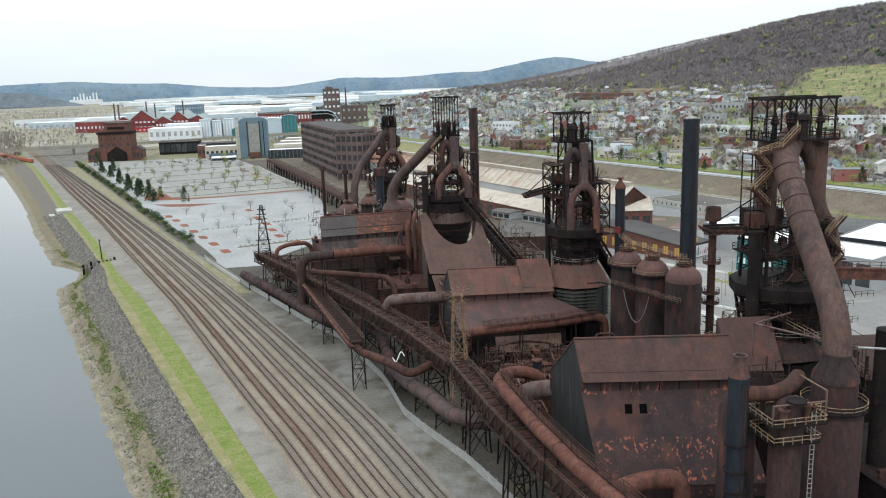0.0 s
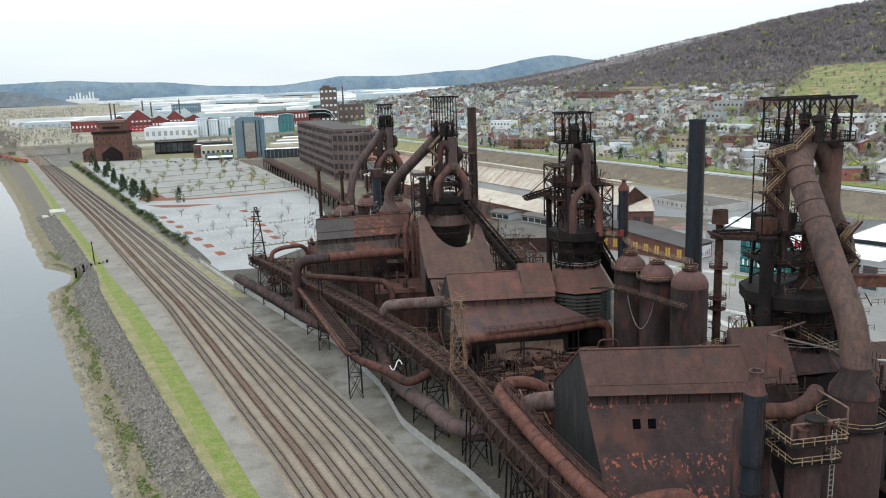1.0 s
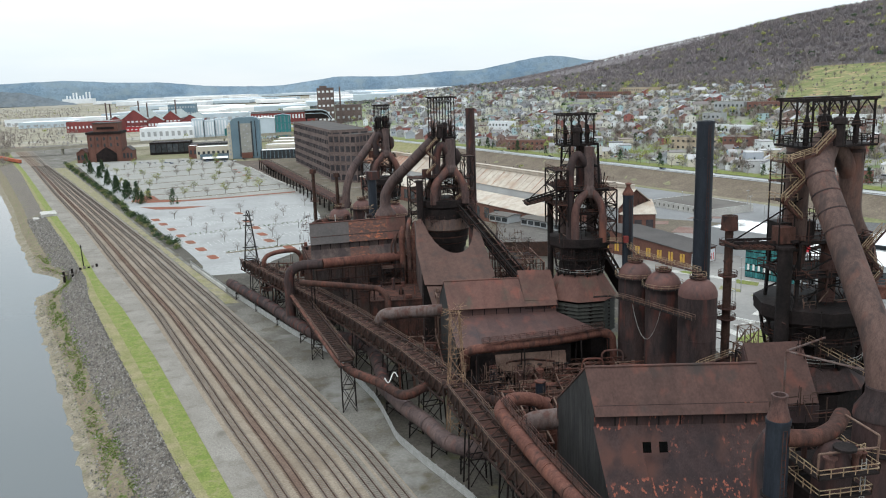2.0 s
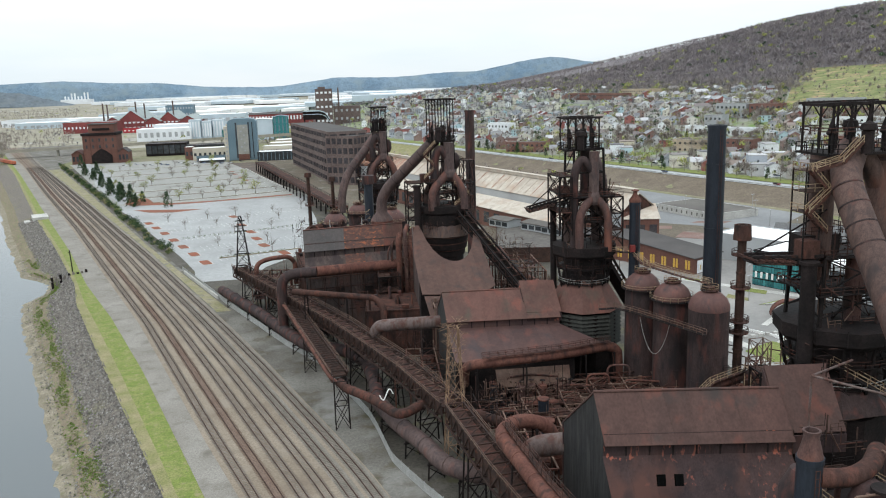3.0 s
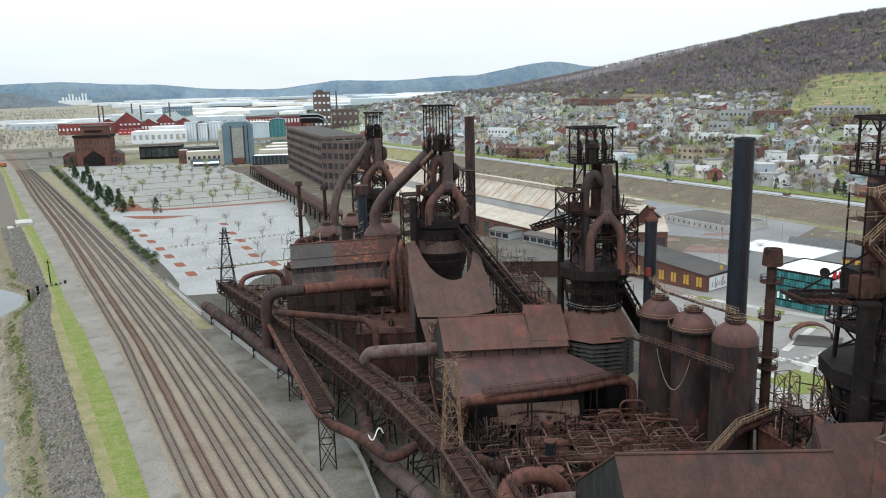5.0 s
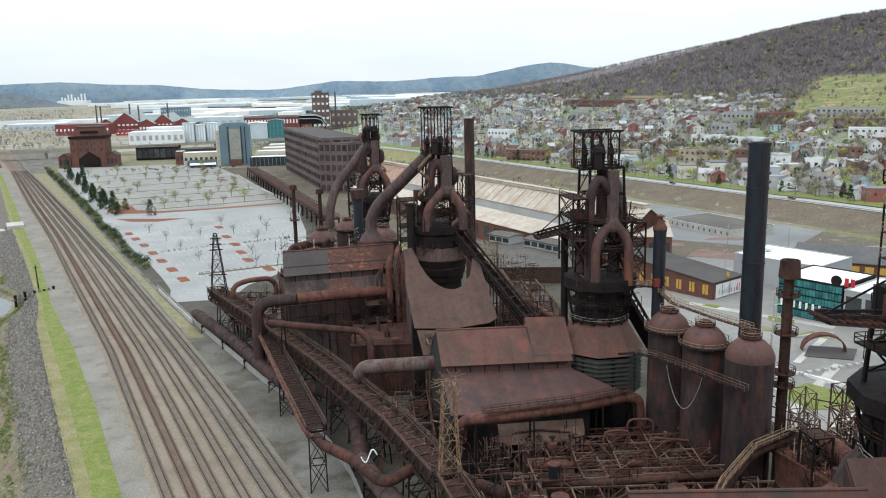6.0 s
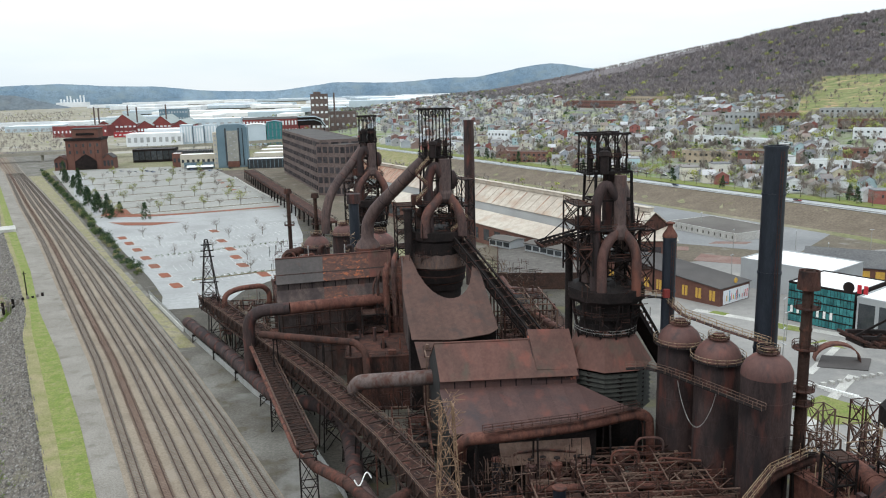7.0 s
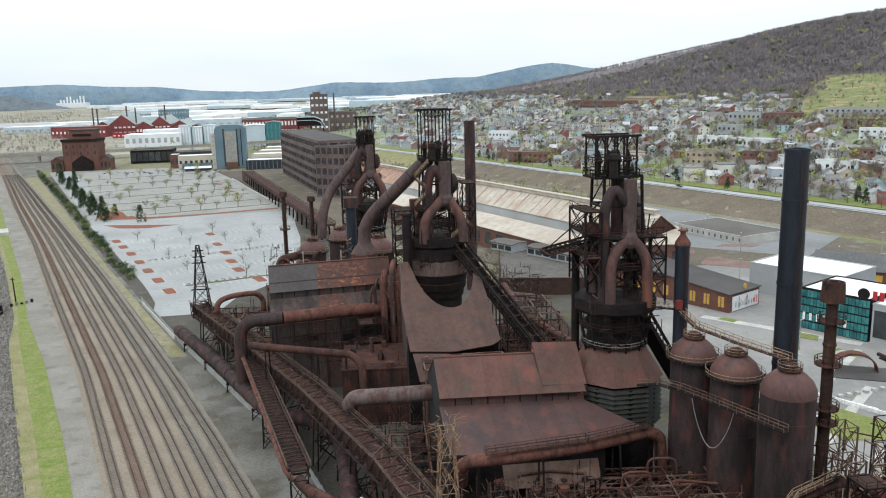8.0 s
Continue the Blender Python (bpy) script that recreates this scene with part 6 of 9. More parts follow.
OB = [(-21, 309), (-4, 268), (11.5, 229), (24.3, 191), (30, 167)]
truss("ore_bridge", OB, 14.2, 3.6, 4.4, "long dark rusted steel truss bridge on trestle legs", BRIDGE, RUST, 3.6, plated=True, railm=FRAMEPALE)
truss("ore_bridge", [(30, 163), (32.6, 137), (36, 114), (39.5, 96), (46, 64)], 15.5, 4.0, 3.6, "rusted steel truss bridge beside a red gas main", BRIDGE, RUST, plated=True, railm=FRAMEPALE)
truss("slag_conveyor", [(-2.2, 258), (9.3, 194.5)], 12.2, 1.9, 3.6, "rust-brown open conveyor gallery on a lattice trestle", BRIDGE, DECKING, 1.7, False, railm=FRAMEPALE)
pipe("gas_pipe", [(-4.6, 257.5, 12.0), (-4.2, 256, 12.6), (7.0, 194.5, 11.6), (8.4, 193.2, 10.6)], 0.42, RUSTRED, "thin rust-red pipe along a conveyor gallery", 1.5, ribs=9, supports=False)
lattice_tower("trestle_tower", 9.3, 192.5, 0, 11.5, 3.2, 3.0, IRON, "dark lattice trestle tower under the conveyor end", "trestle")
lattice_tower("trestle_tower", 2.5, 232, 0, 10.5, 3.0, 2.6, IRON, "dark lattice trestle tower under the conveyor", "trestle")
lattice_tower("pylon", -18.6, 301, 12, 33.2, 5.2, 0.9, IRON, "dark steel lattice power pylon with cross-arms", "pylon")
py = thing("pylon_crossarm", (-18.6, 301, 20), "dark steel pylon cross-arms and insulator shelf", "crossarm")
for z, w in ((31.6, 3.2), (29.8, 3.6), (28, 4.0), (20, 5.5)):
    bm = B(); beam(bm, (-18.6 - w / 2, 301, z), (-18.6 + w / 2, 301, z), 0.3)
    part("arm", bm, IRON, py)
lattice_tower("lattice_mast", 30.6, 165.5, 2, 30, 4.4, 1.8, ORERUST, "orange-rusted lattice mast overgrown with bent steel", "mast", 0.7)
bb = B()
rg = random.Random(9)
for _ in range(130):
    z = 16 + 15.5 * rg.random() ** 0.6; a = rg.uniform(0, 6.28)
    p = V(30.6 + 1.1 * math.cos(a), 165.5 + 1.2 * math.sin(a), z)
    beam(bb, p, p + V(1.1 * math.cos(a) + rg.uniform(-0.8, 0.8), 1.1 * math.sin(a) + rg.uniform(-0.8, 0.8), rg.uniform(-1.2, 1.2)), 0.065)
solid("bent_steel", bb, ORERUST, "tangle of thin orange-rusted steel spikes on a mast", "scrap steel", kind="stuff", loc=(30.6, 165.5, 14))

rgo = random.Random(71)
bm = B()
for (ax2, ay2), (bx2, by2) in zip(OB, OB[1:]):
    a2, b2 = V(ax2, ay2, 14.0), V(bx2, by2, 14.0)
    for _ in range(34):
        p = a2.lerp(b2, rgo.random()) + V(rgo.uniform(-2, 2), rgo.uniform(-1, 1), rgo.uniform(-0.6, 0.8))
        beam(bm, p, p + V(rgo.uniform(-2.4, 2.4), rgo.uniform(-3.2, 3.2), rgo.uniform(-0.4, 1.0)), 0.08)
solid("loose_bars", bm, FRAMEPALE, "loose worn steel bars lying along a truss bridge", "scrap steel", kind="stuff", loc=(0, 240, 14))

# ---------------------------------------------------------------- gas mains
pipe("gas_main", [(-28, 314.5, 4.2), (-12, 278, 4.0), (-4.5, 257, 4.2), (3, 238, 4.6), (12, 233, 5), (17.5, 221, 5), (18.2, 203, 5), (17.6, 192, 5.4)], 1.75, MAUVE, "wide dull purple-brown gas main on low trestles", 6, ribs=9)
pipe("gas_main", [(17.6, 192, 5.4), (20.5, 180, 5.0), (25, 168, 5.0), (27, 158.5, 5.0), (33, 153, 5.0), (45, 148, 5.0)], 1.75, UPTAKE, "wide grey-brown gas main running under a truss bridge", 6, ribs=10)
rs = pipe("riser_main", [(-4.8, 259, 4), (-4.6, 258, 21.5), (6, 257.5, 21.8)], 1.55, MAUVE, "dull gas main rising and running red past a shed", 5, ribs=11, supports=False)
part("red_run", tube(B(), rounded([(6, 257.5, 21.8), (31, 263, 21.2), (36, 266, 22), (37, 268, 30)], 4, 6), 1.54, 18), RUSTRED, rs, "bright rust-red pipe run", smooth=True)
pipe("gas_pipe", [(9.2, 194, 10.2), (10.5, 191, 9.8), (16, 184, 9.4), (20.5, 173.5, 9.4), (26, 176.5, 10.6), (31, 178, 10.4)], 1.05, RUST, "rust-brown gas pipe strung between two trestles", 3, ribs=8, supports=False)
pipe("cold_blast_main", [(19.4, 214.6, 14.6), (20.2, 213, 16.9), (24, 211.4, 17.4), (35.5, 211, 17.4)], 1.6, RUSTGREY, "short wide pale grey steel pipe into a shed wall", 3, supports=False)
pipe("gas_pipe", [(-1, 244, 19.5), (6, 240, 19.5), (21.5, 237, 17.8), (23.5, 235, 16), (23.5, 233, 10)], 0.85, RUST, "rust-brown elbowed gas pipe", 3, ribs=9, supports=True)
pipe("hot_blast_main", [(37, 189, 9), (36.5, 186, 14.5), (42, 183.7, 15.4), (58, 185, 15.4), (71, 188.6, 15.2), (73.5, 189, 14), (74, 188.5, 4)], 1.15, RUSTRED, "rust-red hot blast main with walkway", 3.5, ribs=8)
pipe("gas_pipe", [(30, 176, 10.5), (36, 170, 9.5), (44, 163, 8.5), (49, 158, 7)], 1.15, RUST, "rust-red gas pipe with valve housings", 3, ribs=4)
pipe("red_gas_main", [(46, 146, 8), (43.5, 145, 17.5), (38, 144.5, 19.3), (33, 139.5, 19.6), (34.6, 120, 19.4), (36.6, 104, 19.2), (41, 82, 19), (48, 50, 19)], 1.25, RUSTRED, "long bright rust-red gas main with handrail", 4.5, ribs=7)
pipe("collecting_main", [(36.5, 138, 12), (38, 138, 17.2), (42, 136.5, 18), (50, 134.5, 18.5)], 1.8, RUSTGREY, "wide pale grey elbow pipe into a shed", 5, supports=False)
pipe("gas_main_elbow", [(40, 101, 2), (41.5, 101, 15.5), (47, 100.5, 17), (52, 100, 17), (53.5, 100, 4)], 1.45, RUSTRED, "rust-red swan-neck gas pipe", 4, supports=False)
pipe("gas_main", [(36, 274, 4), (33, 290, 9), (12, 310, 12), (4, 316, 20), (4, 318, 24), (12, 320, 25)], 1.3, RUST, "rust-brown gas main behind a shed", 4)
pipe("gas_pipe", [(-14, 296, 8), (-14, 296, 17), (-10, 298, 18.2), (-3, 300, 18.2), (-1, 301, 16), (-1, 301, 8)], 0.8, RUSTRED, "rust-red looped gas pipe", 2.5, supports=False)

# handrails and walkways on the mains
def walkway(pts, w, label, material=RUST, railm=RAIL, rail_both=True):
    th = thing("walkway", tuple(pts[0]), label, "walkway")
    for a, b in zip(pts, pts[1:]):
        a, b = Vector(a), Vector(b)
        d = (b - a).normalized(); s = V(-d.y, d.x, 0).normalized() * w / 2
        part("deck", slab(B(), [a + s, b + s, b - s, a - s], 0.12), material, th)
        for k in (-1, 1) if rail_both else (1,):
            part("handrail", railing(B(), [a + s * k, b + s * k], 1.1, 1.8, 0.08), railm, th)
    return th


walkway([(34.2, 140, 21.0), (35.6, 120, 20.8), (37.6, 104, 20.6), (42, 82, 20.4)], 0.9, "narrow walkway with thin railings on a red main", RUST, RUST)
walkway([(40, 182.7, 17), (58, 184, 17), (71, 187.6, 16.8)], 0.9, "narrow rusted walkway along a hot blast main", RUST, RUST)
walkway([(80.5, 197, 34.5), (80.5, 190, 33.4), (84, 181.5, 32.8), (87.5, 172.5, 32.6)], 1.0, "ochre railed walkway across stove domes")
walkway([(69, 189.2, 24), (72.3, 187.8, 24.4), (75.2, 185.2, 24.0), (77.9, 178.6, 24), (83, 165.8, 23.8)], 1.1, "dark railed walkway slung in front of the stoves", IRON, FRAMEPALE)
walkway([(76, 200, 35), (80, 197, 35)], 1.2, "railed link walkway between furnace and stack", IRON, RAIL)
walkway([(79.5, 121, 33.5), (86, 113, 29.5)], 1.4, "sloping railed stair walkway beside a furnace", IRON, RAIL)
bm = B()
tube(bm, [(76.2 + 3.4 * t, 182.6 - 7.6 * t, 23.4 - 7.5 * math.sin(math.pi * t) ** 0.8) for t in [k / 16 for k in range(17)]], 0.06, 6)
solid("hanging_cable", bm, GALV, "pale cable hanging in a loop before the stoves", "cable", loc=(76.2, 183, 22))
bm = B()
tube(bm, [(17.0 + 2.9 * t, 180.5 + 0.2 * t, 11.6 + (-1.15 * math.sin(2 * math.pi * t))) for t in [k / 20 for k in range(21)]], 0.12, 8)
solid("white_hose", bm, WHITE, "thick white hose looped over a pipe", "hose", loc=(17, 180.5, 11))

# ---------------------------------------------------------------- dust catcher group
DARKRED = mat("dark_red_brown_shell", (0.040, 0.026, 0.026), (0.058, 0.033, 0.030), 0.2, 0.75, 0, 0.2, 1.6, (0.030, 0.023, 0.024), 0.54, 0.3, spec=0.15, c4=(0.085, 0.038, 0.032), cut4=0.57, scale4=0.5, streak4=0.4)
dc = thing("dust_catcher", (77.3, 101, 0), "wide rusted dust catcher with conical top", "dust catcher")
part("shell", lathe(B(), (77.3, 101), [(4.3, 0), (4.3, 24.4), (3.9, 25.2), (3.3, 25.4), (3.3, 30)], 32), DARKRED, dc, smooth=True)
part("cone", lathe(B(), (77.3, 101), [(3.45, 29.8), (3.3, 30.8), (2.1, 32.8), (2.1, 34)], 32), MAUVE, dc, "weathered grey-brown cone", smooth=True)
part("gallery", lathe(B(), (77.3, 101), [(3.3, 25.6), (4.9, 25.6), (4.9, 25.8), (3.3, 25.8)], 20), IRON, dc)
part("gallery_rail", railing(B(), ring_pts((77.3, 101), 4.8, 25.8, 16), 1.1, 4, 0.08), RAIL, dc)
wt = thing("gas_washer", (62, 89.5, 0), "rusted cylindrical gas washer with railed platforms", "gas washer")
part("shell", lathe(B(), (62, 89.5), [(2.2, 0), (2.2, 30.5), (1.6, 32.5), (1.0, 33)], 28), DARKRED, wt, smooth=True)
for z, e in ((30.2, 3.9), (27.4, 3.4)):
    q = [(62 - e, 89.5 - e * 0.8, z), (62 + e, 89.5 - e * 0.8, z), (62 + e, 89.5 + e, z), (62 - e, 89.5 + e, z)]
    part("platform", slab(B(), q, 0.25), IRON, wt)
    part("platform_rail", railing(B(), q + q[:1], 1.1, 1.5, 0.09), RAIL, wt, "pale ochre railings")
part("cross_pipe", tube(B(), rounded([(56.2, 90.3, 33.8), (60, 90, 33.4), (63.5, 91.5, 33.6), (67, 95, 33.5)], 2, 5), 1.05, 16), RUST, wt, smooth=True)
for k, (vx, vy, vr, vh) in enumerate(((60.6, 88.0, 0.55, 2.2), (63.6, 87.6, 0.4, 2.8), (64.6, 90.5, 0.6, 1.8), (59.6, 91.5, 0.35, 3.2), (62.4, 92.2, 0.5, 2.4), (65.2, 88.4, 0.3, 2.0))):
    part("valve_body", lathe(B(), (vx, vy), [(vr, 30.4), (vr, 30.4 + vh * 0.6), (vr * 1.5, 30.4 + vh * 0.62), (vr * 1.5, 30.4 + vh * 0.72), (vr * 0.4, 30.4 + vh * 0.74), (vr * 0.4, 30.4 + vh), (0, 30.4 + vh)], 12), RUST if k % 2 else REDLEG, wt)
part("valve_wheel", lathe(B(), (61.8, 87.2), [(1.0, 33.2), (1.3, 33.2), (1.3, 33.5), (1.0, 33.5)], 18), IRON, wt)
for e0, e1 in (((58.4, 87.0, 33.0), (66.0, 87.0, 33.0)), ((58.4, 87.0, 30.2), (58.4, 87.0, 33.0)), ((66.0, 87.0, 30.2), (66.0, 87.0, 34.5)), ((66.0, 87.0, 34.5), (66.0, 93.0, 34.5))):
    bm = B(); tube(bm, [e0, e1], 0.14, 8); part("small_pipe", bm, FRAMEPALE, wt)
q = [(64.2, 92.5, 29.0), (73.2, 98.2, 26.4), (72.4, 99.6, 26.4), (63.4, 94.0, 29.0)]
part("bridge_deck", slab(B(), q, 0.15), DECKING, wt)
part("bridge_rail", railing(B(), q[:2], 1.1, 1.6, 0.09), RAIL, wt, "pale ochre railings")
bm = B()
for s in (-0.3, 0.3):
    beam(bm, (64.6 + s, 87.4, 14), (64.6 + s, 87.4, 31.5), 0.09)
for z in spaced(14, 31, 0.7):
    beam(bm, (64.3, 87.4, z), (64.9, 87.4, z), 0.07)
part("ladder", bm, GALV, wt)
wt2 = thing("gas_washer", (58.8, 96.5, 0), "dark cylindrical gas washer behind a black stack", "gas washer")
part("shell", lathe(B(), (58.8, 96.5), [(2.6, 0), (2.6, 29), (1.4, 31.5), (0, 32)], 28), MAUVE, wt2, smooth=True)
pg = thing("pipe_gantry", (70, 108, 25), "grey steel pipe gantry beside a dust catcher", "gantry")
for a, b in (((70, 112, 36), (70, 112, 28)), ((70, 112, 36), (80, 100, 35)), ((80, 100, 35), (92, 96, 34.5)), ((70, 112, 36), (79, 116, 36))):
    bm = B(); tube(bm, [a, b], 0.17, 10)
    part("pipe", bm, GALV if a[2] == 35 else RUSTGREY, pg)

# ---------------------------------------------------------------- pipe rack field between the sheds
def framework(x0, y0, nx, ny, dx, dy, h, skew, seed, label, levels=1, deckm=(RUST, RUSTRED, IRON), dense=0.5):
    """Open bolted steel frames: posts, beams, braces and a few plate decks."""
    rg = random.Random(seed)
    th = thing("steel_frame", (x0, y0, 0), label, "steel frame", "open steel frames")
    at = lambda i, j, z: V(x0 + i * dx + j * skew, y0 + j * dy - i * skew, z)
    ms = (RUST, RUST, FRAMEPALE, DECKING, RUSTRED, FRAMEPALE)
    for i in range(nx + 1):
        for j in range(ny + 1):
            bm = B(); beam(bm, at(i, j, 0), at(i, j, h), 0.3); part("post", bm, rg.choice(ms), th)
            for lv in range(levels):
                z = h * (lv + 1) / levels
                if i < nx:
                    bm = B(); beam(bm, at(i, j, z), at(i + 1, j, z), 0.3); part("beam", bm, rg.choice(ms), th)
                if j < ny:
                    bm = B(); beam(bm, at(i, j, z), at(i, j + 1, z), 0.3); part("beam", bm, rg.choice(ms), th)
                if i < nx and j < ny:
                    if rg.random() < dense:
                        bm = B(); beam(bm, at(i, j, z), at(i + 1, j + 1, z), 0.18); part("brace", bm, RUST, th)
                    if rg.random() < dense * 0.7:
                        part("deck", slab(B(), [at(i + 0.1, j + 0.1, z - 1.4), at(i + 0.9, j + 0.1, z - 1.4), at(i + 0.9, j + 0.9, z - 1.4), at(i + 0.1, j + 0.9, z - 1.4)], 0.15), rg.choice(deckm), th)
                    if rg.random() < dense * 0.5:
                        part("handrail", railing(B(), [at(i, j, z), at(i + 1, j, z)], 1.1, 1.8, 0.08), RUST, th)
                    if rg.random() < dense * 0.6:
                        p = at(i + rg.random(), j + rg.random(), 0)
                        part("riser_pipe", tube(B(), [p, p + V(0, 0, z + rg.uniform(-1, 2))], rg.uniform(0.15, 0.4), 10), rg.choice(ms), th)
    return th


framework(44, 146, 5, 4, 4.6, 5.0, 9.5, 0.7, 101, "open rusted steel frames over a cluttered works floor")
framework(66, 143, 4, 4, 4.4, 5.2, 9.0, 0.7, 102, "open rusted steel frames over a cluttered works floor")
framework(47, 171, 7, 4, 4.3, 4.2, 8.2, 0.35, 103, "open rusted steel frames below a hot blast main", 1, (RUST, RUSTRED, DECKING, FRAMEPALE), 0.75)
framework(34, 168, 3, 3, 3.6, 4.6, 7.5, 0.3, 104, "low rusted steel frames beside a truss bridge")
framework(22, 196, 3, 4, 3.6, 6.0, 8.0, 0.5, 105, "dark steel frames under a truss bridge", deckm=(IRON, RUST))
framework(36, 222, 4, 2, 4.5, 4.5, 18.0, 0.3, 106, "tall dark steel frames between cast houses", 3, (IRON, RUST), 0.4)
framework(58, 208, 3, 5, 4.0, 6.0, 15.0, 0.5, 107, "tall dark steel frames beside a furnace", 2, (IRON, RUST), 0.5)
framework(60, 246, 3, 4, 4.5, 6.0, 20.0, 0.5, 108, "tall dark steel frames beside a furnace", 3, (IRON, RUST), 0.45)
framework(-16, 296, 5, 2, 4.4, 6.0, 12.0, 0.6, 109, "rusted steel frames behind a lattice pylon", 2, (RUST, RUSTRED), 0.5)
framework(4, 284, 6, 2, 4.6, 6.0, 22.0, 0.4, 110, "rusted steel frames behind a cast house", 2, (RUST, IRON), 0.4)
framework(38, 140, 2, 5, 2.6, 5.0, 12.0, 0.4, 111, "dark frames between a red main and a cast house", 2, (IRON, RUST), 0.5)
for k in range(10):
    y = 147 + k * 3.6
    z = 4 + 4 * rg.random()
    pipe("rack_pipe", [(44 + k * 0.4, y, z), (60 + rg.uniform(-4, 6), y - 2.5, z), (80, y - 5 + rg.uniform(-2, 2), z)], rg.choice((0.35, 0.5, 0.7)), rg.choice((RUST, RUSTRED, IRON)), "rusted service pipe lying on pipe racks", 2, "rack pipes", 10, supports=False)
for pts in ([(46, 186.5, 4), (46, 186.5, 10.5), (52, 186, 11), (58, 185.6, 10)], [(64, 183, 4), (64, 183, 10.8), (69, 182.4, 10.8), (69, 182.4, 5)], [(70, 186, 4), (70, 186, 11.4), (75, 185, 11.4), (75, 185, 3)], [(56, 181, 3), (56, 181, 9.6), (62, 180, 9.8), (62, 176, 9.8), (66, 175, 4)], [(72, 181, 4), (72, 181, 9.6), (79, 178, 9.6)]):
    pipe("bent_pipe", pts, 0.24, rg.choice((RUSTRED, REDLEG, RUST)), "small bent rust-red service pipe over steel frames", 1.6, "bent pipes", 10, supports=False)
gt = thing("frame_grid", (58, 174, 0), "flat grid of worn steel trusses over a works floor", "steel frame", "open steel frames")
G = lambda i, j, z: V(55 + i * 3.7 + j * 0.6, 171.5 + j * 3.4 - i * 0.5, z)
for i in range(8):
    for j in range(6):
        if i < 7:
            bm = B(); beam(bm, G(i, j, 9.2), G(i + 1, j, 9.2), 0.22); beam(bm, G(i, j, 8.2), G(i + 1, j, 8.2), 0.16); beam(bm, G(i, j, 8.2), G(i + 0.5, j, 9.2), 0.12); beam(bm, G(i + 0.5, j, 9.2), G(i + 1, j, 8.2), 0.12)
            part("truss", bm, (FRAMEPALE, RUST, RUSTRED)[(i * 2 + j) % 3], gt)
        if j < 5 and i % 2 == 0:
            bm = B(); beam(bm, G(i, j, 9.3), G(i, j + 1, 9.3), 0.2); beam(bm, G(i, j, 9.3), G(i + 0.9, j + 1, 9.3), 0.12)
            part("purlin", bm, FRAMEPALE if (i + j) % 4 else RUST, gt)
    bm = B(); beam(bm, G(i, 2.5, 0), G(i, 2.5, 9.2), 0.35); part("post", bm, RUST, gt)
for i, j in ((0, 4), (1, 2), (3, 1), (4, 3), (5, 0), (2, 0)):
    part("deck", slab(B(), [G(i + 0.1, j + 0.1, 6.4), G(i + 0.9, j + 0.1, 6.4), G(i + 0.9, j + 0.9, 6.4), G(i + 0.1, j + 0.9, 6.4)], 0.12), RUSTRED if i % 2 else RUSTGREY, gt)
for x, y in ((49, 184), (51.4, 184.4), (53.8, 183.6), (57.5, 183.5), (60, 182.6), (66.4, 184.6)):
    vb = thing("valve_box", (x, y, 7), "rusty valve housing with handwheel on a frame deck", "valve", "valve housings")
    part("body", lathe(B(), (x, y), [(0.8, 0), (0.8, 8.4), (1.0, 8.5), (1.0, 9.2), (0.5, 9.4), (0.2, 9.5), (0.2, 10.2), (0, 10.2)], 12), REDLEG, vb)
    part("handwheel", lathe(B(), (x, y), [(0.45, 10.2), (0.62, 10.2), (0.62, 10.32), (0.45, 10.32)], 12), IRON, vb)
for x, y, z, r in ((46, 189, 9, 0.9), (43.5, 187.5, 9.4, 0.9), (47, 158, 12.5, 1.3), (68, 160, 10.5, 1.4), (76, 158, 10, 1.3), (50.5, 172, 11, 1.1), (47.6, 135.5, 13, 1.1), (49.5, 134.2, 12.4, 1.0)):
    vd = thing("valve_drum", (x, y, 0), "blue-black steel valve drum with rusted lid", "drum", "valve drums")
    part("shell", lathe(B(), (x, y), [(r, 0), (r, z - 0.3)], 18), BLACK, vd, smooth=True)
    part("lid", lathe(B(), (x, y), [(r * 1.15, z - 0.35), (r * 1.15, z - 0.1), (r * 0.9, z), (0, z + 0.05)], 18), RUSTRED, vd, "rusted lid")

pipe("gas_pipe", [(64, 146, 9.5), (74, 157, 11.2), (84, 165, 12.6), (93, 167.5, 13.6), (97, 164, 14.2)], 1.05, RUST, "rust-brown gas pipe with a railed walkway on top", 3, ribs=6)
walkway([(64, 145, 11), (74, 156, 12.6), (84, 164, 14.0), (93, 166.6, 15.0)], 0.9, "ochre railed walkway on a gas pipe")
pipe("gas_duct", [(97, 164, 14.2), (97, 155, 13.5), (94, 138, 14)], 1.9, RUSTRED, "wide rust-red duct towards a furnace", 4, ribs=5)
for k, (x, y, h) in enumerate(((99, 172, 13), (106, 168, 13), (110, 176, 12), (116, 184, 13), (108, 186, 12), (121, 178, 11))):
    lattice_tower("scaffold_tower", x, y, 0, h + 2, 3.6, 3.6, RUST if k % 2 else FRAMEPALE, "rusted open scaffold frame at the works edge", "scaffold", group="scaffold frames")
rg = random.Random(18)
for k in range(22):
    x, y = rg.uniform(92, 122), rg.uniform(150, 190)
    z = rg.uniform(8, 14)
    bm = B(); beam(bm, (x, y, z), (x + rg.uniform(-8, 8), y + rg.uniform(-8, 8), z + rg.uniform(-1, 1)), 0.22)
    solid("steel_beam", bm, rg.choice((RUST, FRAMEPALE, IRON)), "loose rusted steel beam over scaffolds", "beam", "loose beams", loc=(x, y, z))

